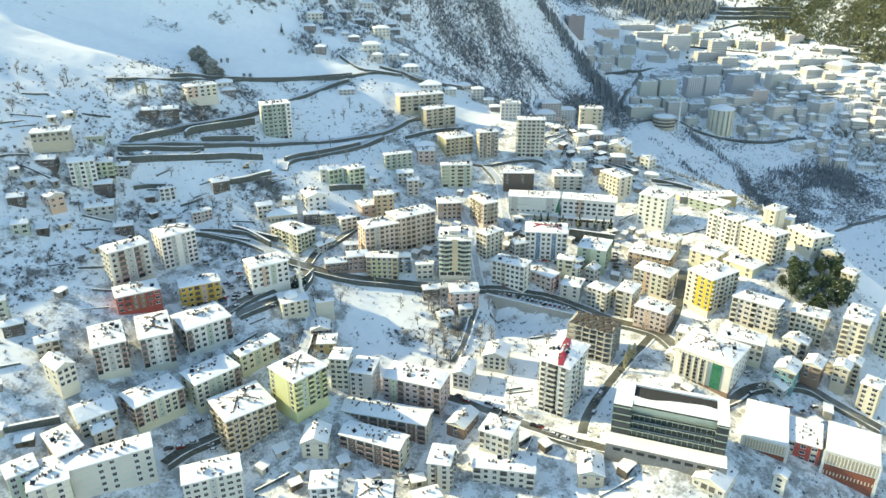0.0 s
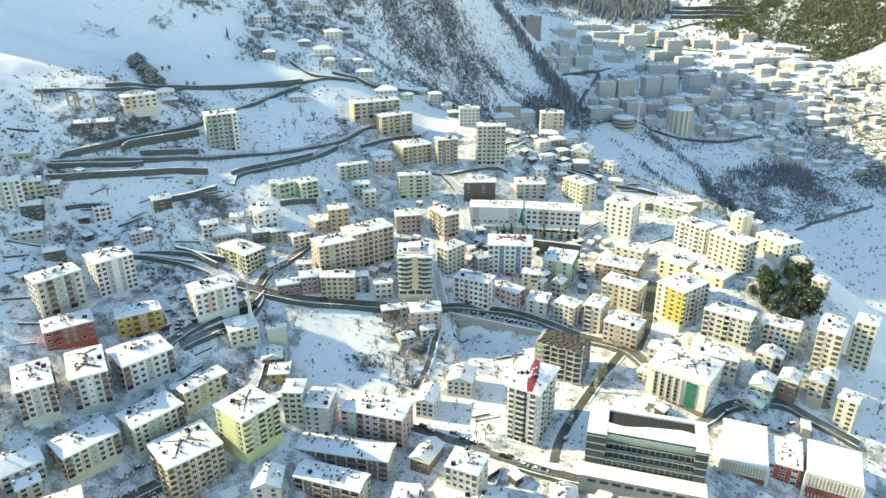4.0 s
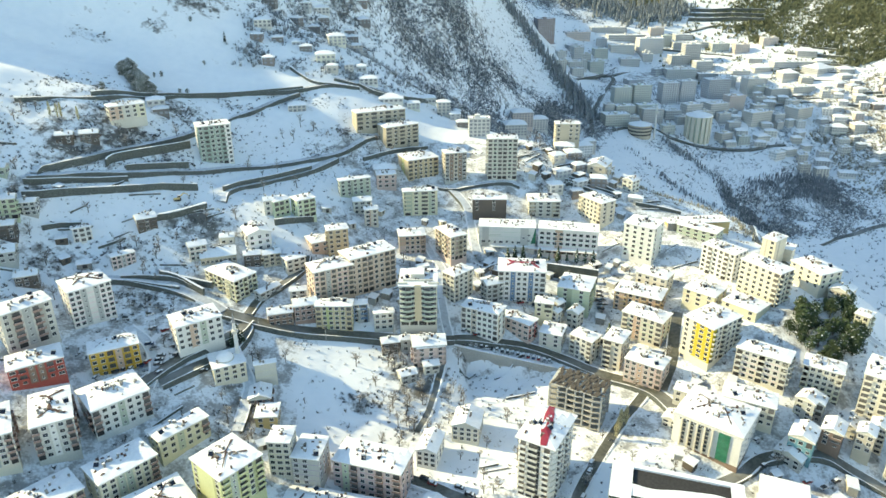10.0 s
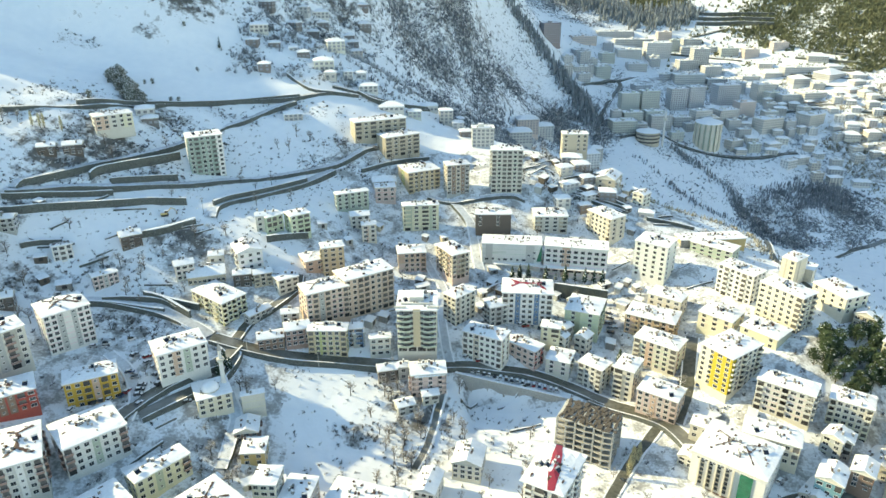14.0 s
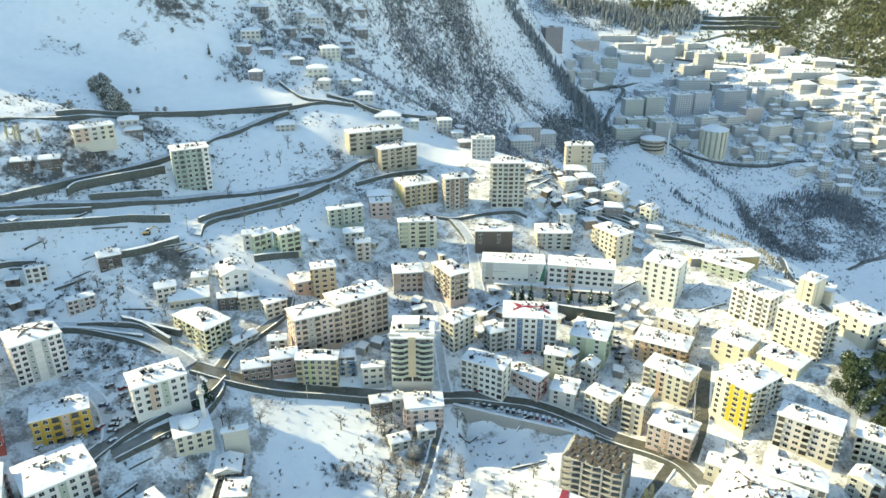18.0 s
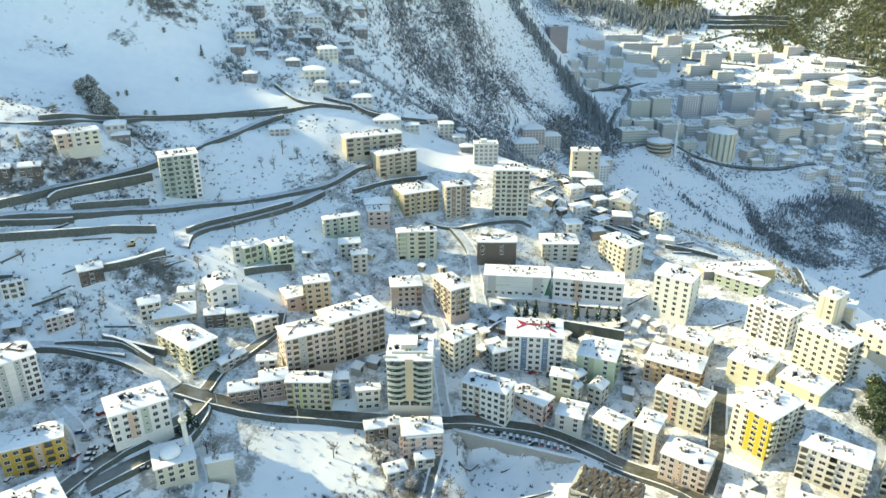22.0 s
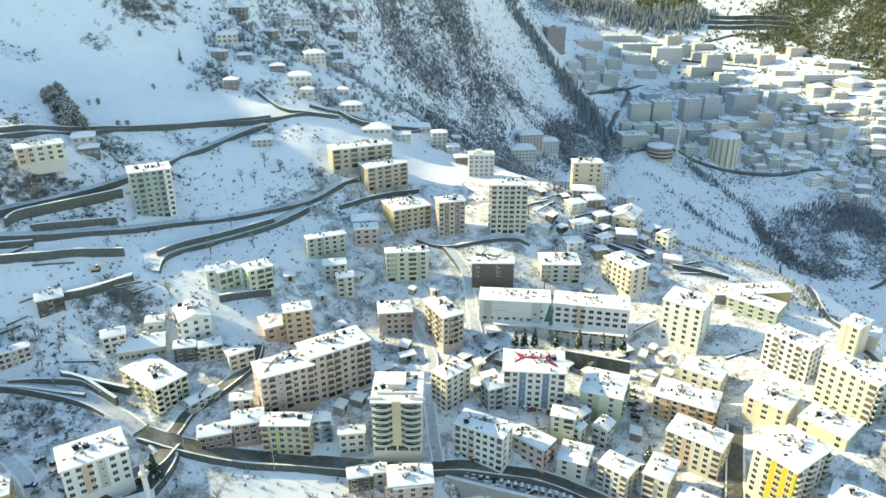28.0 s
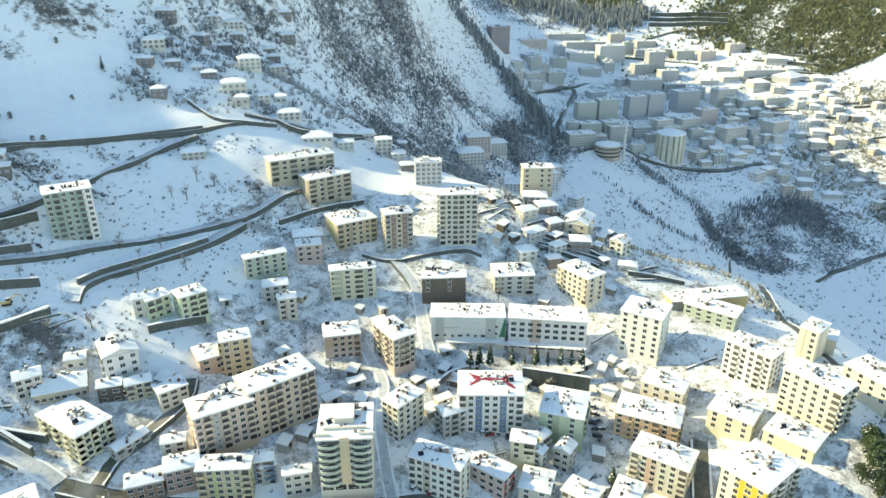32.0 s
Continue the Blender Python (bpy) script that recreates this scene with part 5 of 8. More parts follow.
def school_wing(x, y, z, rot, w, d, h):
    e = block(x, y, z, -14, w, d, h, WHITE, "NNN", "WW", roof="flat", name="school_wing", what="school wing", chimneys=0, heaters=0)
    a, b = w - 1.1, d - 1.1
    for k in range(3):
        for c in range(9):
            part("window", window_mesh(2.3, 1.7), e, (-a / 2 + a * (c + .6) / 9.2, -b / 2, h - 3.6 - 3.2 * k), 0)
    part("canopy", Shape().box(-a / 2 - 6, -b / 2 - 4, h - 13, a / 2, -b / 2, h - 12.5, 0, 1).mesh("canopy", [paint(PINK), M_SNOW]), e, label="snow-topped arcade roof")
    # dark plates on the wall, painted shade of the arcade
    for c in range(8):
        part("arcade_opening", stock("arcade", lambda: Shape().box(-1.7, -.1, 0, 1.7, .1, 2.4, 0).mesh("arcade_opening", [M_DARK])), e, (-a / 2 + a * (c + .5) / 8, -b / 2, h - 16), 0)


def mosque(x, y, z, rot, w, d, h):
    e = block(x, y, z, rot, w, d, h, CREAM, "WWWW", "DDD", roof="flat", name="mosque", what="mosque", chimneys=0, heaters=0)
    ring = 16
    s = Shape()
    V, F = [], []
    r = min(w, d) * .26
    for j in range(7):
        t = math.pi / 2 * j / 6
        V += [(r * math.cos(t) * math.cos(2 * math.pi * k / ring), r * math.cos(t) * math.sin(2 * math.pi * k / ring), h + 1 + r * .85 * math.sin(t)) for k in range(ring)]
    for j in range(6):
        F += [(j * ring + k, j * ring + (k + 1) % ring, (j + 1) * ring + (k + 1) % ring, (j + 1) * ring + k) for k in range(ring)]
    s.add(V, F)
    part("dome", s.mesh("dome", [M_SNOW], smooth=True), e, (-w * .05, -d * .05, 0), label="snow-dusted dome")
    part("drum", Shape().tube((-w * .05, -d * .05, h), (-w * .05, -d * .05, h + 1.1), r * 1.05, r * 1.05, 16).mesh("drum", [paint(OFFWHITE)]), e)
    q = (w / 2 - 2.2, d * .12)
    m = Shape().tube((*q, -4), (*q, h + 2), 1.25, 1.2, 8).tube((*q, h + 2), (*q, h + 12), 1.0, .9, 10).tube((*q, h + 13), (*q, h + 17), .75, .7, 10)
    shaft = part("minaret", m.mesh("minaret", [paint(WHITE)]), e, label="slender white minaret")
    part("gallery", Shape().tube((*q, h + 11.2), (*q, h + 12), .9, 1.7, 12).tube((*q, h + 12), (*q, h + 13), 1.7, 1.7, 12).mesh("gallery", [paint(OFFWHITE)]), shaft)
    part("spire", Shape().tube((*q, h + 17), (*q, h + 22), .9, .03, 10).mesh("spire", [M_METAL]), shaft, label="grey metal spire")


def concrete_frame(x, y, z, rot, w, d, h):
    PLOTS.append((x, y, radians(rot), w / 2, d / 2))
    e = thing("unfinished_building", pose(x, y, z, 0, 0, rot), "unfinished concrete building with open curved storeys and boarded roof", "building")
    n = 6
    sh = h / n
    def outline(grow=0.0):
        k = [(-w / 2 - .9 * abs(math.sin(math.pi * 3 * j / 24)) - grow, d / 2 - d * j / 24) for j in range(25)]
        return k + [(w / 2 + grow, -d / 2 - grow), (w / 2 + grow, d / 2)]
    def plate(z0, z1, grow=0.0):
        k = outline(grow)
        m = len(k)
        return Shape().add([(*p, z0) for p in k] + [(*p, z1) for p in k], [tuple(range(m, 2 * m)), tuple(range(m))[::-1]] + [(j, (j + 1) % m, m + (j + 1) % m, m + j) for j in range(m)])
    # solid near-black box in place of the shade inside the open storeys
    part("core", Shape().box(-w / 2 + 3.2, -d / 2 + 3.2, -5, w / 2 - 2, d / 2 - 2, h - .3).mesh("core", [M_DARK]), e, label="solid core coloured dark for the shade in unfinished rooms")
    for k in range(n + 1):
        part("slab", plate(-.25, .3 if 0 < k < n else 0).mesh("slab", [M_PALEWALL]), e, (0, 0, k * sh))
    for c in range(7):
        for q in range(4):
            if c in (0, 6) or q in (0, 3):
                part("column", stock("frame_col", lambda: Shape().box(-.4, -.4, -5, .4, .4, h).mesh("column", [M_PALEWALL])), e, (-w / 2 + .2 + (w - .6) * q / 3, -d / 2 + .4 + (d - .8) * c / 6, 0))
    rnd = random.Random(9)
    for k in range(90):
        u, v = (k % 5 - 2) / 5 * w + rnd.uniform(-.5, .5), (-.46 + .052 * (k // 5) + rnd.uniform(-.02, .02)) * d
        part("formwork_board", stock(("board", k % 3), lambda: Shape().box(-1.75, -.6, 0, 1.75, .6, .18).mesh("formwork_board", [M_WOOD])), e, (u, v, h + .05 + .19 * (k % 3)), rnd.uniform(-.25, .25) + (1.57 if k % 7 == 0 else 0), "weathered dark formwork boards" if k == 0 else "")
    part("roof_snow", plate(.02, .12, -.6).mesh("roof_snow", [paint(OFFWHITE)]), e, (0, 0, h - .1))
    for k in range(22):
        part("starter_bar", stock("bar", lambda: Shape().tube((0, 0, 0), (0, 0, 1.9), .09, .06, 4).mesh("starter_bar", [M_WOOD])), e, (rnd.uniform(-.48, .48) * w, rnd.uniform(-.48, .48) * d, h), 0)


def straight_wall(name, p, q, foot, thick, mat, label):
    """A straight masonry wall with buttresses; its top runs from p to q."""
    p, q = Vector(p), Vector(q)
    n = math.hypot(q.x - p.x, q.y - p.y)
    fall = q.z - p.z
    e = thing(name, pose(p.x, p.y, p.z, 0, 0, math.degrees(math.atan2(q.y - p.y, q.x - p.x))), label, "wall", kind="structure")
    def slab(x0, y0, z0, x1, y1, z1, flat):
        v = [(x, y, (z0 if flat else z0 + fall * x / n) if low else z1 + fall * x / n) for low in (1, 0) for x, y in ((x0, y0), (x1, y0), (x1, y1), (x0, y1))]
        return Shape().add(v, [(0, 3, 2, 1), (0, 1, 5, 4), (1, 2, 6, 5), (2, 3, 7, 6), (3, 0, 4, 7), (4, 5, 6, 7)])
    part("wall_body", slab(0, 0, foot - p.z, n, thick, 0, True).mesh("wall_body", [mat]), e)
    m = max(1, int(n / 7))
    for k in range(m + 1):
        x = min(n - .3, k * n / m + .3)
        part("buttress", slab(x - .25, -.4, foot - p.z, x + .25, .1, -.3, True).mesh("buttress", [mat]), e)
    part("coping", slab(-.2, -.25, 0, n + .2, thick + .2, .25, False).mesh("coping", [M_SNOW]), e, label="snow lying on the coping")


def fluted_tower(x, y, z, r, h):
    PLOTS.append((x, y, 0, r, r))
    e = thing("round_apartment_tower", pose(x, y, z), "distant round cream tower with fluted walls and domed snowy roof", "building")
    m = 32
    def ring(q, zz):
        return [(q * math.cos(2 * math.pi * k / m), q * math.sin(2 * math.pi * k / m), zz) for k in range(m)]
    part("core", Shape().tube((0, 0, -8), (0, 0, h), r * .95, r * .95, m).mesh("core", [paint(GREYGREEN)]), e, label="grey-green recessed wall")
    for k in range(16):
        a = 2 * math.pi * k / 16
        part("fin", stock("tower_fin", lambda: Shape().box(-r * .13, -r * .05, -8, r * .13, .6, h).mesh("fin", [paint(CREAM)])), e, (r * math.sin(a), -r * math.cos(a), 0), a)
    part("roof", Shape().add(ring(r * 1.05, h) + ring(r * 1.05, h + 1.2) + ring(r * .5, h + 4) + [(0, 0, h + 4.8)],
         [(j * m + k, j * m + (k + 1) % m, (j + 1) * m + (k + 1) % m, (j + 1) * m + k) for j in range(2) for k in range(m)] + [(2 * m + k, 2 * m + (k + 1) % m, 3 * m) for k in range(m)]).mesh("roof", [M_SNOW]), e, label="low snowy dome")


def far_mosque(x, y, z):
    PLOTS.append((x, y, 0, 16, 12))
    e = thing("mosque", pose(x, y, z), "distant pale round mosque with one tall white minaret", "mosque")
    part("hall", Shape().tube((0, 0, -8), (0, 0, 16), 15, 15, 20).mesh("hall", [paint(BEIGE)]), e)
    for k in range(3):
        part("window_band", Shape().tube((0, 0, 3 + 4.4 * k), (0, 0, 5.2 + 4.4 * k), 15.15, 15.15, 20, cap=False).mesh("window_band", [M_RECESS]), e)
    part("roof", Shape().tube((0, 0, 16), (0, 0, 18.5), 15.6, 6, 20).mesh("roof", [M_SNOW]), e, label="snowy round roof")
    part("minaret", Shape().tube((19, -4, -8), (19, -4, 38), 1.5, 1.2, 10).tube((19, -4, 38), (19, -4, 46), 1.1, .05, 10).mesh("minaret", [paint(WHITE)]), e, label="slender white minaret")
    part("gallery", Shape().tube((19, -4, 30), (19, -4, 32), 1.6, 2.6, 12).tube((19, -4, 32), (19, -4, 33.4), 2.6, 2.6, 12).mesh("gallery", [paint(OFFWHITE)]), e)

# ---------------------------------------------------------------- the town
straight_wall('parking_wall', (25.4, 368.1, -41.8), (78.6, 357.2, -50.4), -60, 1.0, M_PALEWALL, 'tall buttressed concrete wall below the parking row')
straight_wall('field_wall', (26.8, 368.2, -50.5), (63.2, 360.3, -53.0), -62, 0.8, M_STONE, 'dark lower wall beside the snowy field')
straight_wall('school_wall', (85.4, 436.0, -28.0), (113.5, 424.6, -28.0), -37, 0.8, M_STONE, 'concrete wall carrying the school yard')
block(-154.5, 368.9, -19.7, 39.5, 20.5, 17.7, 19.1, WHITE, 'WWSNSWW', 'WDW', bare=(M_TILE, 1.1))
block(-171.5, 344.1, -17.5, 43.8, 22.4, 13.2, 18.5, OFFWHITE, 'WBSBW', 'DWD', balcony=RUST)
block(-160.7, 325.6, -24.6, 29.9, 22.4, 14.7, 8.8, RED, 'DBSSBD', 'DWD', second=None, accent=BROWN, fine=False)
block(-133.0, 339.9, -31.2, 25.0, 21.8, 12.5, 12.9, AMBER, 'WWBSBW', 'WDW', accent=SALMON, fine=False)
block(-99.4, 354.6, -25.6, 31.0, 22.4, 15.2, 12.4, WHITE, 'WWWSWW', 'WWW', accent=GREYGREEN)
block(-132.6, 264.0, -46.9, 44.9, 23.7, 16.3, 10.3, LEMON, 'BWWSWWB', 'BWB', accent=GREYGREEN, balcony=RUST)
block(-92.5, 263.7, -65.3, 38.5, 24.7, 21.7, 23.1, TAN, 'BWBWWBWB', 'WBWBW', bare=(M_TILE, .7))
block(-68.1, 275.4, -47.6, 47.7, 19.9, 20.3, 16.1, LIME, 'WNNW', 'BSBWB', bare=(M_TILE, .7), accent=GREYGREEN)
block(-27.2, 274.2, -67.5, 74.0, 13.0, 43.9, 11.8, OFFWHITE, 'BSBBSBBSB', 'WNW', roof='gable', rise=1.6, accent=BROWN, balcony=RUST)
block(24.9, 251.8, -57.5, 63.4, 13.7, 15.5, 9.9, CREAM, 'BWWWB', 'WW')
block(27.0, 243.9, -75.5, 80.4, 13.8, 28.1, 15.5, OFFWHITE, 'BWWBWWB', 'BWB')
glass_offices(101.4, 255.7, -52.7, 70.2, 19.7, 48.2, 14.7)
bank_building(137.6, 305.3, -58.9, 49.1, 25.4, 30.1, 18.9)
sports_hall(151.0, 265.0, -68.7, 64.6, 30.2, 19.2, 12.7)
sports_hall(183.4, 249.7, -70.0, 60.0, 23.9, 21.4, 14.0)
house(-172.3, 264.8, -30.6, 52.3, 9.2, 14.7, 8.9, CREAM, 'WW', 'WWW', roof='gable', rise=2.6)
block(-235.3, 411.9, 40.9, 20.6, 21.9, 12.8, 6.1, BEIGE, 'BWBWBW', 'WW')
block(-215.6, 401.9, 14.9, 21.2, 15.4, 7.6, 16.1, WHITE, 'WSWSW', 'WW', roof='gable', rise=2, accent=GREYGREEN)
house(-223.3, 377.0, 11.6, 53.0, 9.6, 11.2, 6.8, SALMON, roof='gable')
block(-173.6, 416.0, -1.9, 27.3, 10.4, 5.0, 11.1, WHITE, 'WBW', 'W', bare=(M_TILE, .8))
block(-149.8, 404.6, -9.6, 35.5, 13.0, 6.0, 7.6, PINK, 'WWSWW', 'WW')
block(-92.9, 399.9, -25.0, 50.4, 15.3, 25.7, 13.4, OLIVE, 'WBWBWBW', 'BWBWB', second=(LEMON, 1), fine=False)
block(-83.4, 427.7, -9.0, 25.9, 14.0, 15.6, 9.9, WHITE, 'BDB', 'WWW', roof='gable', rise=2.4)
block(-74.7, 455.6, -0.7, 37.4, 11.3, 8.8, 9.7, PALE_GREEN, 'BBW', 'W')
block(-60.6, 457.6, -2.1, 32.2, 12.9, 10.1, 11.1, PALE_GREEN, 'WBB', 'W')
block(-121.9, 505.2, 17.6, 24.2, 21.3, 14.0, 25.6, SAGE, 'WBWWBW', 'NWN', roof='flat', accent=WHITE, fine=False, panels=((0, .8, 1, WHITE), (3, 0, .5, WHITE)))
block(9.5, 535.7, -6.0, 22.7, 24.0, 19.7, 17.0, TAN, 'BWWWWB', 'NSN', accent=OLIVE)
block(34.5, 525.5, -3.3, 11.3, 16.2, 10.5, 20.0, GREY, 'DSWSD', 'WW', second=(BEIGE, 1), accent=BROWN)
block(67.5, 524.4, -1.9, -2.6, 21.4, 11.2, 28.4, OFFWHITE, 'BWBBWB', 'WBW')
block(-4.4, 562.8, 13.6, 28.3, 27.6, 14.2, 13.7, BEIGE, 'BDBDB', 'N')
block(-18.7, 573.3, 23.6, 21.1, 38.8, 12.5, 12.1, BEIGE, 'BDBDBDB', 'N')
block(55.2, 486.1, -11.4, -2.5, 22.8, 9.1, 7.9, DARKWOOD, 'WNWN', 'W', roof='gable', rise=1.5)
block(92.9, 497.8, -19.1, -2.5, 22.0, 16.8, 10.5, OFFWHITE, 'BDDB', 'WW')
school_wing_plain(64.8, 467.0, -29.7, -8.0, 36.2, 14.5, 15.4)
school_wing(102.5, 459.8, -34.7, -23.5, 37.8, 14.4, 20.4)
block(145.3, 446.1, -27.9, 52.1, 17.4, 20.0, 21.3, WHITE, 'WWWW', 'WNW', roof='flat', fine=False)
block(182.7, 415.8, -27.6, 34.5, 12.8, 21.7, 16.9, WHITE, 'WBWWBW', 'WWW', roof='flat', accent=CREAM)
block(193.1, 386.8, -28.2, 30.9, 13.1, 24.3, 20.1, CREAM, 'DWWWWB', 'BWB')
block(224.2, 392.9, -21.4, 18.8, 16.1, 21.5, 8.7, CREAM, 'WWWW', 'WWW')
block(65.6, 409.2, -34.6, 82.0, 17.8, 27.1, 18.2, WHITE, 'BWSWWSWB', 'WWW', bare=(M_RED, 1.5), accent=BLUE, fine=False)
block(41.1, 378.7, -40.8, 60.8, 11.3, 21.9, 15.8, WHITE, 'BWWWWWB', 'WW')
block(75.2, 388.1, -35.9, 71.8, 8.1, 10.7, 8.3, LEMON, 'WB', 'WW', roof='hip')
block(93.4, 367.6, -50.4, 46.6, 10.5, 13.8, 13.1, OFFWHITE, 'BWWB', 'WW')
block(108.1, 362.0, -52.0, 54.7, 14.8, 10.7, 17.4, CREAM, 'WWWW', 'BW', roof='hip')
block(131.8, 401.2, -42.6, 58.8, 16.4, 26.6, 13.2, ORANGE, 'WBWWBWB', 'BW')
block(152.6, 354.2, -39.3, 32, 23.8, 17.8, 19.0, CREAM, 'BWBWWB', 'WWDW', panels=((3, .36, 1, YELLOW), (0, 0, .12, YELLOW)), fine=False)
block(195.5, 325.8, -48.7, 55.5, 12.3, 17.8, 17.7, LEMON, 'BWWWWB', 'BW', second=(CREAM, 3))
block(156.3, 314.8, -49.0, 59.4, 13.5, 23.6, 10.0, CREAM, 'DWDWDWB', 'WW')
curved_tower(7.5, 381.6, -31.3, 87.3, 21.0, 20.0, 22.3)
block(-39.8, 398.3, -25.0, 25.1, 23.1, 14.5, 17.0, PEACH, 'WBSBWWB', 'WWW', bare=(M_TILE, .5), fine=False)
block(-20.4, 411.2, -27.4, 30.6, 28.8, 15.2, 21.4, PEACH, 'WWBBWWBB', 'WW', fine=False)
block(4.1, 459.7, -34.1, 5.7, 17.4, 13.0, 18.1, PINK, 'NWWWB', 'WWW', second=(SALMON, 4), fine=False)
block(28.1, 450.7, -26.8, 27.3, 12.2, 19.9, 15.0, PINK, 'WBDBW', 'WBBW', second=(BEIGE, 1))
house(138.9, 532.4, -2.5, 59.6, 18.7, 13.9, 6.8, BEIGE, 'WW', 'WW', roof='gable')
block(122.2, 570.8, 12.0, -2.6, 19.1, 10.0, 12.5, BEIGE, 'WNWW', 'NW', roof='flat')
block(-173.0, 502.0, 49.0, 33.2, 22.3, 11.0, 8.0, OFFWHITE, 'DWDWD', 'DWD', panels=((0, 0, .36, SALMON), (0, .7, 1, LEMON)))
block(-158.9, 284.6, -33.2, 29.0, 15.3, 23.2, 14.1, CREAM, 'WBWSWBW', 'BWSWB', second=(OFFWHITE, 3), balcony=RUST)
block(-141.5, 296.3, -36.5, 26.5, 16.0, 25.2, 15.6, OFFWHITE, 'WBWSWBW', 'BWSWB', bare=(M_TILE, 1.2), accent=WHITE, balcony=RUST)
block(-123.9, 312.4, -37.7, 39.5, 24.6, 20.7, 12.6, WHITE, 'BWWSWWB', 'DWB', accent=GREYGREEN, balcony=RUST)
block(-94.3, 301.3, -44.9, 45.8, 23.4, 9.4, 9.3, LEMON, 'WWSWWB', 'WW', accent=GREYGREEN, balcony=RUST)
block(-110.9, 280.2, -49.1, 45.6, 23.8, 15.8, 13.1, LEMON, 'WWSSWWB', 'WW', accent=GREYGREEN, balcony=RUST)
block(-50.3, 292.1, -52.4, -5.7, 10.2, 11.3, 17.3, OFFWHITE, 'WSD', 'WDW')
block(-38.9, 291.0, -54.6, -11.2, 12.4, 15.4, 13.6, GREY, 'WDW', 'WWN')
block(-13.3, 291.3, -62.1, 70.1, 15.9, 31.1, 15.3, PINK, 'DSBWDBWB', 'WWW', accent=PALE_GREEN, balcony=RUST)
block(-31.6, 255.0, -66.1, 68.2, 11.6, 31.3, 11.2, OFFWHITE, 'BSBBSBB', 'WNW', roof='gable', rise=1.6, accent=BROWN, balcony=RUST)
house(-57.4, 253.7, -61.0, 89.7, 13.4, 12.5, 7.6, CREAM, 'WW', 'WW', rise=3)
block(-1.0, 241.7, -68.6, 78.8, 13.7, 10.9, 13.7, OFFWHITE, 'BDB', 'WW')
house(9.2, 271.8, -63.9, 59.3, 15.8, 10.4, 5.8, BROWN, 'WW', 'W', roof='gable')
house(64.6, 241.7, -66.7, 81.7, 14.9, 11.9, 6.1, BEIGE, 'WW', 'WW', roof='gable')
house(11.1, 305.3, -60.0, 72.1, 15.2, 9.9, 8.0, WHITE, 'WWW', 'WWW', roof='gable')
house(28.6, 319.0, -58.4, 75.4, 14.4, 13.4, 7.8, CREAM, 'WWWW', 'WWWW', roof='gable')
round_tower(58.5, 288.9, -60.8, 57.7, 25.6, 17.6, 28.2)
block(-137.8, 229.9, -58.3, 116.9, 11.2, 32.5, 15.7, OFFWHITE, 'NNWWNWW', 'N')
block(-157.9, 218.1, -57.4, 120.4, 18.9, 15.5, 14.7, CREAM, 'NWWN', 'WW')
block(-159.4, 234.2, -50.9, 44.7, 10.9, 20.9, 10.7, PINK, 'BWB', 'WWB')
block(-94.9, 224.0, -67.6, 110.9, 12.3, 23.9, 20.8, OFFWHITE, 'WDWSWDW', 'WW')
block(-50.4, 229.0, -69.0, 94.3, 11.3, 12.3, 12.0, WHITE)
block(-29.4, 226.9, -71.6, 89.7, 14.1, 16.7, 9.8, OFFWHITE, bare=(M_TILE, .6))
block(-7.2, 224.6, -71.3, 109.4, 7.8, 12.3, 10.3, OFFWHITE)
block(-50.5, 435.2, -14.7, 25.9, 11.8, 13.1, 6.2, SALMON, 'NWW', 'DD')
block(10.0, 492.1, -15.7, 5.1, 23.5, 7.8, 16.3, LEMON, 'BDBD', 'WW')
block(126.7, 487.1, -19.8, 30.2, 13.7, 21.6, 14.5, CREAM, 'BWWWWB', 'WW')
block(164.1, 392.2, -32.7, 44.7, 17.1, 18.5, 8.3, LEMON, 'WDW', 'WW')
block(178.8, 374.4, -30.0, 38.4, 16.1, 19.7, 6.0, LEMON, 'WNW', 'NN')
block(217.5, 427.1, -25.2, 35.5, 13.8, 9.2, 15.1, CREAM, 'NN', 'NW', roof='hip')
block(228.7, 433.1, -27.4, 50.3, 11.6, 10.5, 8.7, CREAM, 'NNW', 'NN', roof='flat')
block(96.4, 405.3, -39.7, 65.7, 19.9, 18.9, 14.0, PALE_GREEN, 'WBBDBW', 'WW')
block(60.4, 380.9, -42.9, 47.7, 9.7, 19.5, 9.7, PINK, 'DWDWD', 'WWW', panels=((0, .04, .24, RED), (0, .62, .86, RED)), accent=RED)
block(77.9, 375.2, -45.5, 65.8, 13.1, 12.8, 7.9, OFFWHITE, 'DBD', 'WW')
block(119.1, 345.6, -49.8, 53.1, 13.6, 19.6, 11.6, PINK, 'WWSWWB', 'WW', accent=SALMON)
block(127.4, 375.9, -43.6, 50.1, 14.1, 23.0, 13.9, CREAM, 'BWWWWB', 'WW')
block(143.7, 414.3, -34.4, 50.8, 12.6, 19.0, 9.3, CREAM, 'WDWD', 'WW')
block(170.0, 333.0, -42.2, 51.8, 12.3, 24.4, 15.1, CREAM, 'BWDBDWB', 'BWB', second=(OFFWHITE, 2))
block(133.6, 326.1, -49.5, 56.9, 9.3, 14.0, 6.6, OFFWHITE, 'WDW', 'WW')
block(29.4, 405.3, -33.3, 42.0, 15.8, 10.0, 16.6, OFFWHITE, 'WWWW', 'DWD')
block(-36.2, 379.2, -35.2, 87.5, 9.0, 19.8, 14.0, TAN, 'BWWWWB', 'WW')
mosque(-83.4, 341.9, -37.5, 24.7, 15.7, 15.1, 8.1)
block(-65.6, 340.8, -41.4, 15.8, 11.0, 4.2, 9.9, OFFWHITE, 'NNN', 'WW', roof='gable')
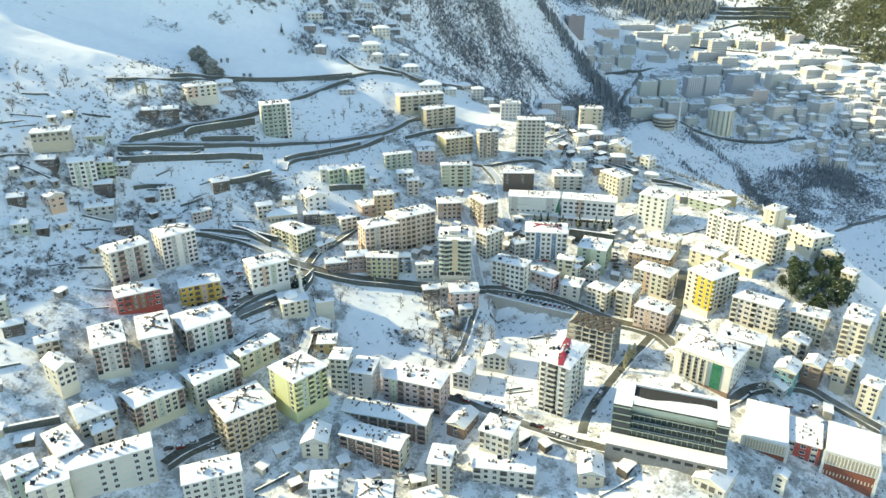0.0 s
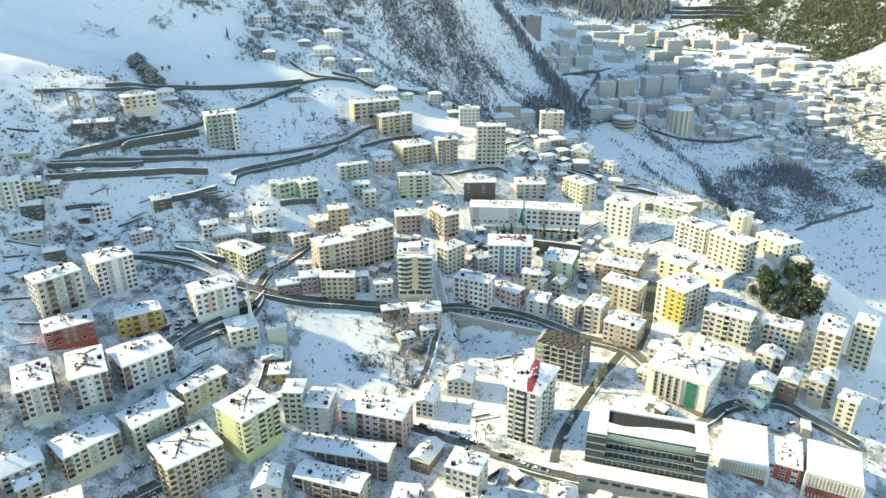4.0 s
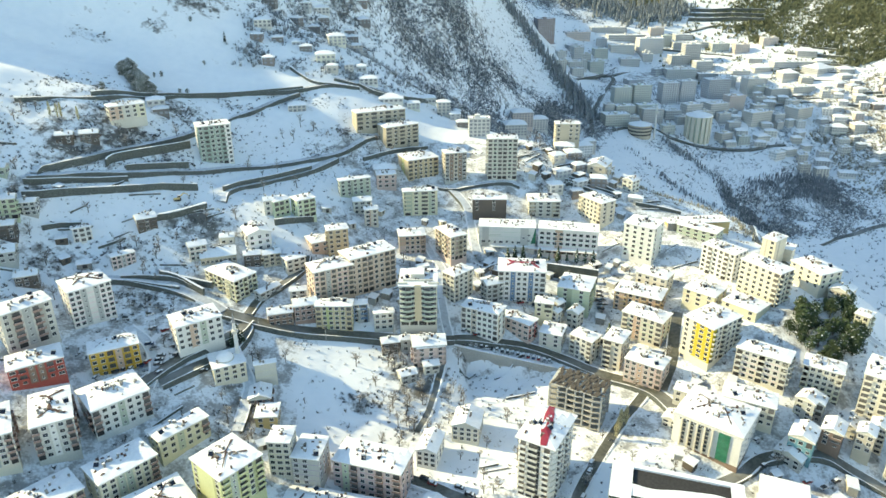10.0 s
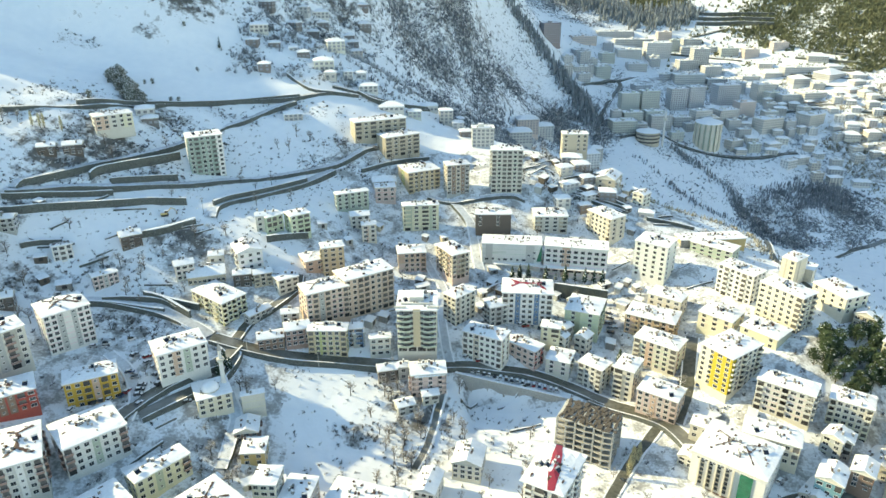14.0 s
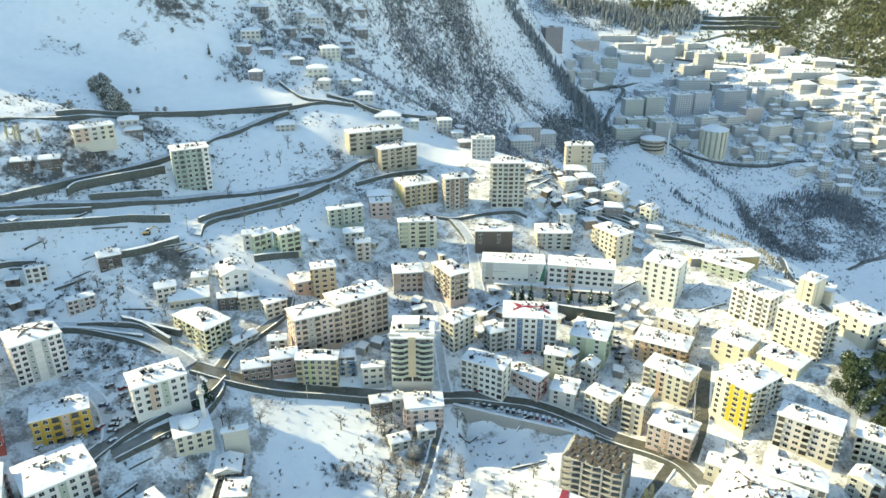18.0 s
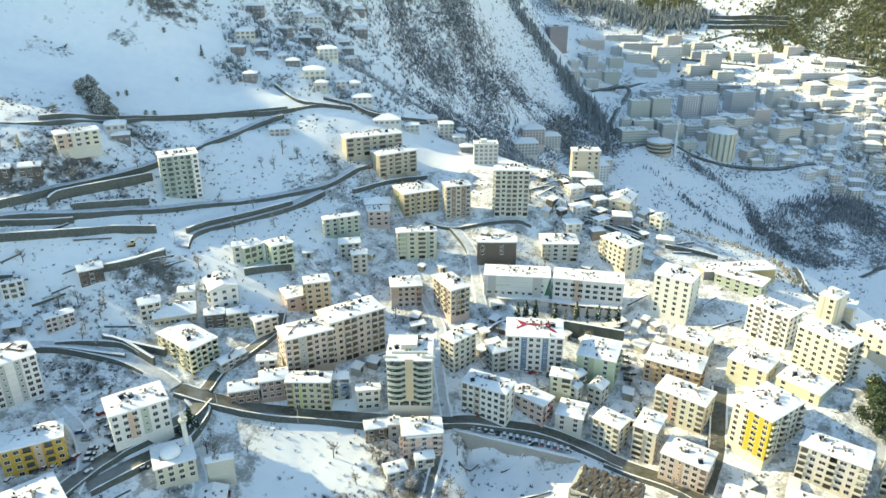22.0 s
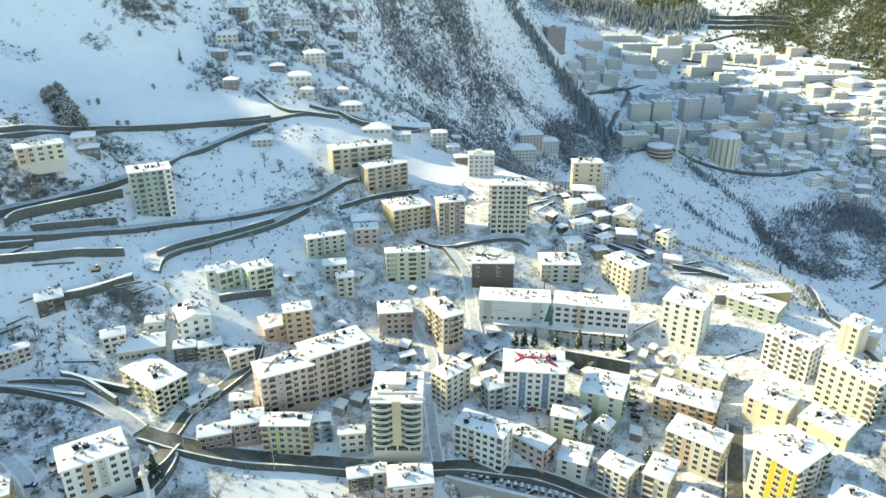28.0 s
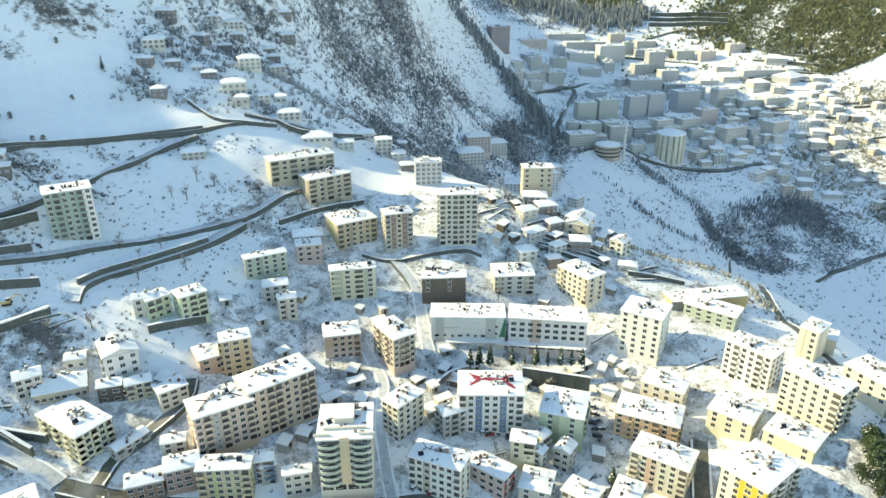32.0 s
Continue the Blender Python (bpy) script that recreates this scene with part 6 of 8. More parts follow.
house(-67.0, 331.2, -46.6, 97.3, 11.4, 11.0, 4.9, BROWN, roof='gable')
block(-61.8, 319.9, -49.5, 92.0, 11.2, 10.9, 6.1, OCHRE, 'WWW', 'WW')
block(-33.1, 498.8, -3.5, 21.2, 21.8, 6.5, 10.5, GREYGREEN, 'WWWWW', 'WW')
block(-12.7, 514.9, -3.9, 7.0, 14.0, 9.7, 9.2, PINK, 'WDW', 'W')
house(-64.2, 378.6, -31.0, 14, 13.5, 8.5, 6.4, BROWN, 'WWWW', 'WW')
house(-51.8, 382.2, -30.6, 14, 13.0, 9.5, 8.8, RUST, 'WWDW', 'WW')
house(-56.6, 392.8, -24.5, 8.4, 9.6, 3.8, 4.9, OFFWHITE)
house(-73.0, 393.9, -23.8, 50.0, 14.4, 5.2, 4.5, GREY, roof='gable')
block(-61.5, 414.1, -17.9, 32.1, 12.1, 9.2, 7.9, OFFWHITE, 'DDD', 'W')
block(-11.1, 378.2, -35.9, 6.0, 11.1, 5.7, 9.7, OFFWHITE, 'WDW', 'W')
house(-22.3, 383.7, -33.4, 16.4, 6.9, 6.3, 7.1, GREY, roof='gable')
block(12.5, 358.9, -45.2, 6.8, 14.8, 8.6, 10.4, PINK, 'WWW', 'WW')
block(187.5, 462.1, -24.6, 46.1, 13.6, 26.2, 7.7, GREYGREEN, 'DDDDD', 'DD', roof='flat')
block(190.6, 477.0, -24.5, 4, 42, 12.5, 6.2, OCHRE, 'NNNNNN', 'NN', roof='flat', name='market_hall', what='hall', chimneys=1, heaters=0)
concrete_frame(81.6, 327.6, -56.3, 59.7, 14.9, 25.2, 18.1)
far_block(212.8, 1174.3, 10.4, 15, 28.0, 16.8, 29.1, DARKRED)
far_block(298.9, 1321.6, -9.6, 5, 42.2, 20.0, 12.0, SALMON)
far_block(365.2, 1367.1, -5.5, 0, 63.8, 20.0, 10.6, GREY)
far_block(390.7, 1337.0, -17.9, 0, 67.3, 20.0, 13.2, GREY)
far_block(420.8, 1294.4, -31.2, 5, 43.6, 20.0, 25.7, WHITE)
far_block(452.0, 1359.5, -8.9, 0, 24.7, 14.8, 13.4, SALMON)
far_block(479.1, 1252.2, -39.0, 5, 27.4, 16.4, 28.6, GREY)
far_block(370.1, 1288.9, -31.9, 0, 40.6, 20.0, 16.4, OFFWHITE)
far_block(325.7, 1259.6, -32.7, 10, 23.8, 14.3, 15.2, GREYGREEN)
far_block(273.2, 1198.5, -27.7, 15, 17.5, 10.5, 21.2, GREY)
far_block(287.5, 1200.9, -33.9, 10, 15.1, 9.1, 16.2, GREY)
far_block(235.0, 1148.8, -18.8, 15, 12.7, 9.0, 12.9, GREY)
far_block(227.4, 1105.3, -27.8, 20, 15.3, 9.2, 15.6, GREY)
far_block(273.5, 1168.1, -36.0, 10, 15.5, 9.3, 14.1, GREY)
far_block(301.3, 1188.7, -43.6, 10, 24.1, 14.5, 16.1, GREYGREEN)
far_block(255.0, 1115.0, -38.4, 10, 18.6, 11.2, 12.6, GREY)
far_block(370.8, 1239.7, -44.5, 0, 31.3, 18.8, 13.3, GREY)
far_block(407.7, 1258.6, -39.6, 0, 16.0, 9.6, 12.6, GREY)
far_block(457.4, 1316.0, -22.2, 0, 16.7, 10.0, 17.8, GREYGREEN)
far_block(457.1, 1247.3, -42.1, 5, 31.6, 19.0, 14.2, GREY)
far_block(485.2, 1211.7, -48.1, 5, 28.2, 16.9, 15.6, GREY)
far_block(441.1, 1190.7, -57.2, 0, 48.7, 20.0, 16.2, OFFWHITE)
far_block(495.1, 1305.7, -24.5, 0, 60.5, 20.0, 10.2, GREY)
far_block(492.1, 1332.1, -16.7, 0, 31.7, 19.0, 12.2, GREY)
far_block(540.7, 1285.6, -27.1, 0, 29.8, 17.9, 12.8, GREYGREEN)
far_block(302.6, 1038.3, -65.8, 5, 25.5, 15.3, 26.2, GREYGREEN)
far_block(332.1, 1042.9, -65.5, 5, 25.6, 15.4, 27.8, GREYGREEN)
far_block(375.3, 1054.3, -65.9, 10, 25.2, 15.1, 28.9, BLUEGREY)
far_block(406.9, 1068.9, -67.0, 10, 24.1, 14.5, 29.3, BLUEGREY)
far_block(464.6, 1100.4, -70.3, 10, 35.8, 20.0, 29.4, BLUEGREY)
far_block(274.8, 997.4, -70.6, 5, 13.3, 9.0, 15.9, GREY)
far_block(297.0, 1001.1, -74.1, 5, 26.7, 16.0, 16.7, GREYGREEN)
far_block(328.5, 1007.2, -76.0, 5, 25.5, 15.3, 18.3, GREYGREEN)
far_block(278.0, 974.0, -77.8, 5, 33.4, 20.0, 15.5, GREYGREEN)
far_block(334.6, 998.0, -80.1, 5, 28.8, 17.3, 18.9, GREY)
far_block(367.7, 1009.8, -79.8, 5, 22.8, 13.7, 13.2, GREY)
far_block(399.3, 1020.7, -79.8, 15, 26.0, 15.6, 19.3, OFFWHITE)
far_block(437.1, 1027.6, -81.5, 15, 29.8, 17.9, 20.2, OFFWHITE)
far_block(408.1, 1014.2, -82.9, 10, 25.9, 15.5, 14.1, CREAM)
far_block(378.6, 999.2, -85.0, 10, 18.4, 11.1, 11.7, GREY)
far_block(304.7, 982.5, -78.8, 0, 16.6, 10.0, 10.0, GREY)
far_block(351.5, 975.2, -89.3, 5, 17.3, 10.4, 10.0, GREYGREEN)
far_block(442.8, 1011.3, -85.8, 5, 17.3, 10.4, 13.4, GREY)
far_block(530.7, 1121.1, -67.7, 10, 29.4, 17.7, 23.5, CREAM)
far_block(539.5, 1109.6, -68.9, 20, 19.7, 11.8, 14.5, LEMON)
far_block(563.0, 1102.0, -69.6, 10, 37.5, 20.0, 13.6, OFFWHITE)
far_block(594.7, 1100.2, -65.1, 10, 36.7, 20.0, 11.9, OFFWHITE)
far_block(622.3, 1275.4, -16.8, 0, 26.0, 15.6, 12.7, SALMON)
far_block(571.2, 1267.5, -27.9, 0, 25.0, 15.0, 14.4, SALMON)
far_block(472.0, 1049.8, -78.5, 15, 26.8, 16.1, 22.9, SALMON)
far_block(491.0, 1012.3, -89.6, 20, 36.0, 20.0, 19.3, CREAM)
far_block(524.8, 1017.5, -89.8, 10, 15.3, 9.2, 13.5, GREY)
far_block(561.1, 1029.9, -89.1, 25, 31.1, 20.0, 19.6, CREAM)
far_block(449.0, 990.6, -92.3, 5, 17.0, 10.2, 12.4, GREY)
far_block(449.9, 956.5, -101.8, 0, 15.1, 9.0, 10.7, GREYGREEN)
far_block(495.2, 1187.1, -55.5, 0, 54.5, 20.0, 7.7, GREY)
far_block(537.2, 1185.9, -53.2, 0, 28.5, 17.1, 9.4, GREY)
far_block(622.8, 1188.0, -39.8, 0, 67.0, 20.0, 9.3, GREY)
far_block(-117.4, 675.4, 84.0, 10, 14.0, 9.8, 6.0, CREAM, name="house", what="house", roof="hip")
far_block(-77.5, 756.5, 86.8, 10, 14.3, 10.0, 5.6, OFFWHITE, name="house", what="house", roof="hip")
far_block(-75.2, 748.4, 79.5, 10, 10.1, 7.1, 4.6, DARKWOOD, name="house", what="house", roof="hip")
far_block(-82.4, 732.8, 73.5, 5, 10.3, 7.2, 4.5, DARKWOOD, name="house", what="house", roof="hip")
far_block(-56.9, 676.1, 68.6, 15, 14.3, 10.0, 7.8, LEMON, name="house", what="house", roof="hip")
far_block(-52.6, 756.0, 67.3, 10, 9.4, 7.0, 4.3, DARKWOOD, name="house", what="house", roof="hip")
far_block(-49.1, 751.2, 61.9, 10, 10.3, 7.2, 4.7, DARKWOOD, name="house", what="house", roof="hip")
far_block(-63.4, 644.4, 59.0, 10, 15.1, 10.6, 7.1, LEMON, name="house", what="house", roof="hip")
far_block(-44.7, 641.1, 52.8, 10, 7.0, 7.0, 5.1, OFFWHITE, name="house", what="house", roof="hip")
far_block(-34.6, 648.2, 51.5, 5, 7.1, 7.0, 4.0, GREY, name="house", what="house", roof="hip")
far_block(-28.7, 631.8, 43.5, 5, 14.6, 10.2, 5.1, OFFWHITE, name="house", what="house", roof="hip")
far_block(-103.5, 660.5, 74.0, 10, 9.4, 7.0, 3.6, DARKWOOD, name="house", what="house", roof="hip")
far_block(-88.7, 660.1, 70.9, 10, 6.7, 6.7, 3.2, GREY, name="house", what="house", roof="hip")
far_block(-80.1, 653.5, 66.8, 10, 9.8, 7.0, 4.4, DARKWOOD, name="house", what="house", roof="hip")
far_block(-79.1, 578.5, 34.2, 10, 12.8, 9.0, 5.0, BEIGE, name="house", what="house", roof="hip")
far_block(7.0, 618.5, 26.0, 5, 9.9, 7.0, 5.1, GREYGREEN, name="house", what="house", roof="hip")
far_block(31.8, 630.4, 18.3, 5, 10.2, 7.2, 10.6, BEIGE, name="house", what="house", roof="hip")
far_block(19.1, 650.4, 24.5, 5, 13.0, 9.1, 4.2, OFFWHITE, name="house", what="house", roof="hip")
far_block(41.0, 626.0, 15.3, 5, 8.6, 7.0, 4.9, GREY, name="house", what="house", roof="hip")
far_block(48.3, 729.4, -4.5, 5, 9.5, 7.0, 3.7, GREY, name="house", what="house", roof="hip")
far_block(46.4, 607.9, 13.3, 5, 9.5, 7.0, 4.4, DARKWOOD, name="house", what="house", roof="hip")
far_block(-10.8, 618.0, 32.6, 5, 18.8, 13.2, 3.1, OFFWHITE, name="house", what="house", roof="hip")
house(-197.4, 468.7, 41.6, 15, 10.2, 7.1, 5.2, DARKWOOD)
house(-185.8, 474.8, 40.5, 15, 11.0, 7.7, 5.6, DARKWOOD)
far_block(-165.2, 534.1, 46.7, 20, 11.3, 7.9, 6.7, GREY, name="house", what="house", roof="hip")
far_block(-161.4, 529.7, 44.1, 20, 9.8, 7.0, 4.1, DARKWOOD, name="house", what="house", roof="hip")
house(-220.8, 434.9, 33.8, 10, 11.4, 8.0, 4.0, GREYGREEN)
house(-235.1, 400.7, 28.2, 10, 12.0, 8.4, 4.8, DARKWOOD)
house(-208.8, 414.5, 16.0, 20, 11.5, 8.0, 10.9, PALE_GREEN)
house(-201.3, 421.2, 15.2, 10, 10.6, 7.4, 7.4, GREY)
house(-205.7, 403.2, 8.9, 15, 11.6, 8.1, 7.9, DARKWOOD)
house(-203.5, 389.5, 2.2, 20, 16.6, 11.7, 5.6, GREY)
house(-187.2, 380.0, -6.8, 20, 11.2, 7.9, 5.6, DARKWOOD)
house(-238.9, 369.2, 15.5, 20, 9.5, 7.0, 4.9, DARKWOOD)
house(-230.4, 353.6, 4.6, 20, 9.2, 7.0, 5.9, GREYGREEN)
house(-211.1, 293.9, -17.1, 25, 3.5, 3.8, 12.0, GREYGREEN)
house(-203.5, 287.3, -20.0, 30, 9.8, 7.4, 5.9, DARKWOOD)
house(-183.7, 278.7, -26.8, 30, 10.8, 8.2, 8.9, BEIGE)
house(-113.9, 416.4, -10.8, 25, 10.4, 7.9, 8.4, OFFWHITE)
house(-103.5, 418.8, -12.8, 15, 19.8, 13.9, 4.1, BEIGE)
house(-143.8, 428.6, 2.2, 30, 11.4, 8.7, 7.4, DARKWOOD)
house(-84.1, 415.4, -15.3, 10, 10.0, 7.0, 7.2, DARKWOOD)
house(-74.1, 416.8, -15.7, 20, 10.5, 7.3, 7.3, BEIGE)
house(-100.1, 428.4, -6.8, 10, 8.8, 7.0, 3.9, OFFWHITE)
house(-23.6, 384.1, -34.3, 5, 8.7, 7.0, 10.6, BLUE)
far_block(227.5, 816.1, -95.5, 40, 13.1, 11.8, 9.7, OFFWHITE, name="house", what="house", roof="hip")
house(157.4, 515.8, -10.8, 40, 10.1, 9.1, 8.3, OFFWHITE)
far_block(122.9, 530.5, -0.7, 20, 8.5, 7.0, 5.6, DARKWOOD, name="house", what="house", roof="hip")
far_block(118.1, 557.5, 5.8, -10, 13.7, 9.6, 5.5, BEIGE, name="house", what="house", roof="hip")
far_block(164.7, 809.7, -73.7, -10, 22.2, 15.5, 8.2, GREY, name="house", what="house", roof="hip")
far_block(203.5, 844.1, -86.3, 10, 21.1, 14.8, 18.5, WHITE, name="house", what="house", roof="hip")
far_block(136.1, 877.4, -53.4, 5, 24.3, 17.0, 17.6, SALMON, name="house", what="house", roof="hip")
far_block(57.4, 588.3, 11.0, 0, 16.1, 9.6, 14.0, OFFWHITE)
far_block(120.7, 827.4, -50.5, 5, 24.8, 17.3, 12.8, OFFWHITE, name="house", what="house", roof="hip")
far_block(160.4, 899.2, -63.4, 5, 21.0, 14.7, 14.0, OFFWHITE, name="house", what="house", roof="hip")
far_block(217.6, 875.3, -86.8, 10, 17.4, 12.2, 15.4, BEIGE, name="house", what="house", roof="hip")
far_block(-13.7, 527.7, -0.1, 5, 15.2, 10.6, 5.6, SALMON, name="house", what="house", roof="hip")
house(-21.6, 477.0, -17.4, 10, 9.7, 7.0, 11.3, CREAM)
house(-79.0, 454.3, 0.1, 15, 9.7, 7.0, 9.4, OFFWHITE)
house(81.0, 386.0, -43.1, 50, 5.5, 4.9, 10.3, OFFWHITE)
house(92.4, 388.3, -43.8, 50, 8.5, 7.6, 9.6, OFFWHITE)
house(122.3, 315.1, -54.3, 50, 8.8, 7.9, 4.6, OFFWHITE)
house(172.8, 295.5, -52.2, 50, 13.5, 11.0, 7.0, TEAL)
house(186.8, 297.3, -51.6, 50, 11.5, 9.5, 7.5, BROWN)
house(198.5, 292.8, -52.0, 50, 9.0, 8.0, 9.0, BEIGE)
house(207.3, 297.7, -57.2, 50, 8.2, 7.4, 13.2, CREAM)
block(208.8, 283.0, -62.9, 45, 10.5, 9.5, 16.2, CREAM)
block(213.0, 312.0, -53.3, 50, 14.1, 12.7, 26.7, CREAM)
block(235.1, 318.2, -53.4, 50, 11.8, 10.6, 26.9, LEMON)
house(186.9, 312.2, -50.2, 50, 8.5, 7.6, 9.4, GREY)
house(201.9, 307.4, -54.5, 50, 15.6, 14.1, 4.3, OFFWHITE)
house(168.7, 294.0, -58.2, 40, 14.2, 12.8, 5.0, GREY)
house(144.2, 232.9, -67.9, 50, 6.1, 5.5, 9.9, OFFWHITE)
house(115.2, 231.8, -64.4, 50, 16.2, 14.5, 6.8, OFFWHITE)
house(233.0, 379.8, -29.6, 40, 12.3, 11.1, 9.5, BEIGE)
block(232.5, 358.0, -35.4, 40, 8.8, 7.9, 12.3, LEMON)
block(217.3, 319.7, -50.1, 45, 10.7, 9.6, 23.4, LEMON)
house(183.2, 313.1, -50.1, 40, 10.5, 9.4, 10.3, GREY)
house(11.8, 361.1, -45.7, 5, 17.6, 12.3, 11.6, PINK)
house(0.1, 366.5, -42.0, 5, 3.9, 3.9, 6.6, GREY)
house(-7.6, 365.5, -42.6, 10, 10.1, 7.1, 6.6, DARKWOOD)
house(12.6, 353.7, -47.5, 10, 8.8, 7.0, 4.9, OFFWHITE)
house(0.9, 348.3, -49.1, 20, 9.2, 7.0, 4.9, GREY)
house(-148.3, 245.5, -49.5, 40, 9.7, 8.7, 7.5, OFFWHITE)
block(-168.3, 218.4, -55.7, 40, 12.1, 10.9, 15.5, GREYGREEN)
house(-154.1, 252.4, -46.5, 40, 16.8, 15.1, 8.9, OFFWHITE)
block(-39.1, 435.3, -19.2, 15, 13.0, 9.1, 17.4, TAN)
house(48.6, 403.5, -34.2, 20, 11.5, 8.1, 10.9, GREY)
house(-27.8, 487.6, -12.1, 10, 12.8, 9.0, 8.4, OFFWHITE)
house(84.1, 394.3, -40.9, 40, 6.6, 5.9, 8.9, OFFWHITE)
far_block(513, 917, -116.0, 0, 11.8, 7.2, 9.7, BEIGE)
far_block(566, 1062, -75.8, 28, 16.3, 12.4, 9.8, CREAM)
far_block(602, 1049, -73.0, 0, 11.4, 8.0, 6.7, GREY, name="house", what="house", roof="hip")
far_block(600, 992, -94.9, -14, 19.4, 16.5, 6.5, CREAM, name="house", what="house", roof="hip")
far_block(634, 1062, -64.9, -22, 12.8, 9.0, 7.0, WHITE, name="house", what="house", roof="hip")
far_block(632, 1044, -70.1, -22, 12.5, 11.2, 5.8, GREY, name="house", what="house", roof="hip")
far_block(591, 961, -107.8, -3, 13.3, 11.0, 9.9, CREAM)
far_block(530, 1031, -85.2, -18, 13.5, 8.8, 5.2, WHITE, name="house", what="house", roof="hip")
far_block(640, 1076, -61.1, 27, 16.5, 10.9, 6.0, BEIGE, name="house", what="house", roof="hip")
far_block(502, 932, -110.1, 20, 17.9, 11.0, 7.9, CREAM, name="house", what="house", roof="hip")
far_block(480, 919, -112.1, 25, 17.2, 12.0, 9.9, WHITE)
far_block(601, 1028, -81.2, -22, 12.5, 7.8, 9.3, WHITE)
far_block(610, 1010, -86.3, -17, 16.0, 13.4, 7.3, WHITE, name="house", what="house", roof="hip")
far_block(530, 969, -104.0, -8, 12.8, 10.1, 7.3, BEIGE, name="house", what="house", roof="hip")
far_block(588, 1013, -89.5, 9, 12.8, 9.6, 6.7, GREY, name="house", what="house", roof="hip")
far_block(540, 1012, -91.9, 21, 11.1, 7.9, 8.8, CREAM, name="house", what="house", roof="hip")
far_block(550, 933, -116.7, -8, 13.5, 9.5, 9.8, GREY)
far_block(541, 983, -101.2, 21, 12.8, 9.3, 7.7, OFFWHITE, name="house", what="house", roof="hip")
far_block(562, 1083, -71.9, -18, 14.4, 12.2, 6.4, BEIGE, name="house", what="house", roof="hip")
far_block(632, 1093, -58.9, 1, 11.8, 9.1, 6.5, GREY, name="house", what="house", roof="hip")
far_block(557, 1048, -79.7, 24, 11.2, 8.8, 8.2, CREAM, name="house", what="house", roof="hip")
far_block(554, 1008, -93.7, -3, 11.4, 8.5, 9.5, WHITE)
far_block(583, 994, -97.7, 16, 11.5, 9.2, 9.0, OFFWHITE)
far_block(585, 944, -113.6, 1, 13.3, 11.1, 9.6, OFFWHITE)
far_block(520, 1002, -93.1, 18, 11.3, 7.0, 9.3, GREY)
far_block(526, 1078, -73.8, -11, 14.0, 9.6, 9.0, BEIGE)
far_block(510, 1049, -78.6, 0, 19.7, 13.8, 9.3, CREAM)
far_block(474, 1067, -74.2, -9, 15.7, 13.6, 9.3, BEIGE)
far_block(498, 980, -96.6, -17, 15.4, 9.9, 6.9, CREAM, name="house", what="house", roof="hip")
far_block(454, 975, -95.9, -9, 15.1, 13.1, 8.6, CREAM, name="house", what="house", roof="hip")
far_block(479, 965, -99.2, 11, 18.2, 11.6, 6.6, CREAM, name="house", what="house", roof="hip")
far_block(543, 1083, -72.9, 25, 13.6, 9.6, 6.7, CREAM, name="house", what="house", roof="hip")
far_block(533, 1065, -76.2, -22, 17.1, 11.4, 7.9, BEIGE, name="house", what="house", roof="hip")
far_block(499, 997, -92.2, -10, 12.8, 9.0, 8.4, CREAM, name="house", what="house", roof="hip")
far_block(427, 967, -98.0, 23, 19.9, 13.0, 9.4, BEIGE)
far_block(462, 1029, -81.6, 30, 12.4, 10.8, 9.0, GREY)
far_block(431, 953, -102.2, -1, 13.5, 9.4, 5.0, CREAM, name="house", what="house", roof="hip")
far_block(529, 1097, -70.8, 11, 12.7, 7.8, 8.9, BEIGE, name="house", what="house", roof="hip")
far_block(471, 951, -102.7, -17, 14.7, 9.8, 5.4, CREAM, name="house", what="house", roof="hip")
far_block(462, 1014, -85.5, -19, 12.9, 10.7, 8.3, GREY, name="house", what="house", roof="hip")
far_block(504, 1153, -61.4, -22, 26.4, 21.6, 14.8, GREY)
far_block(258, 1149, -31.8, 2, 21.7, 14.2, 10.6, OFFWHITE)
far_block(405, 1194, -54.3, 27, 16.4, 9.9, 13.4, BLUEGREY)
far_block(427, 1050, -71.9, 8, 20.4, 12.5, 8.8, GREY, name="house", what="house", roof="hip")
far_block(352, 1147, -59.3, 11, 24.2, 19.4, 10.5, BLUEGREY)
far_block(275, 1237, -19.4, 12, 23.8, 15.7, 11.2, BLUEGREY)
far_block(409, 1274, -34.8, 19, 15.2, 12.7, 9.9, GREY)
far_block(243, 1179, -15.0, 14, 16.0, 10.5, 6.8, BLUEGREY, name="house", what="house", roof="hip")
far_block(339, 1304, -21.3, -19, 18.6, 12.0, 14.4, BLUEGREY)
far_block(482, 1123, -67.1, 24, 17.4, 15.5, 8.0, OFFWHITE, name="house", what="house", roof="hip")
far_block(616, 1125, -54.5, -11, 17.5, 14.3, 9.7, BEIGE)
far_block(625, 986, -92.7, -4, 17.9, 14.7, 8.6, BEIGE, name="house", what="house", roof="hip")
far_block(665, 1084, -55.7, 19, 16.0, 11.2, 6.3, CREAM, name="house", what="house", roof="hip")
far_block(526, 891, -124.7, -1, 15.9, 10.6, 8.3, CREAM, name="house", what="house", roof="hip")
far_block(561, 891, -127.4, -14, 19.5, 12.4, 5.0, OFFWHITE, name="house", what="house", roof="hip")
far_block(657, 1048, -64.7, -4, 14.4, 9.8, 7.5, GREY, name="house", what="house", roof="hip")
far_block(539, 914, -120.5, -18, 16.8, 13.1, 7.7, GREY, name="house", what="house", roof="hip")
far_block(505, 894, -121.3, 0, 13.3, 8.2, 9.7, BEIGE)
far_block(610, 966, -102.2, 16, 11.2, 7.2, 5.7, BEIGE, name="house", what="house", roof="hip")
far_block(654, 1100, -54.3, 16, 18.6, 12.3, 5.4, PINK, name="house", what="house", roof="hip")
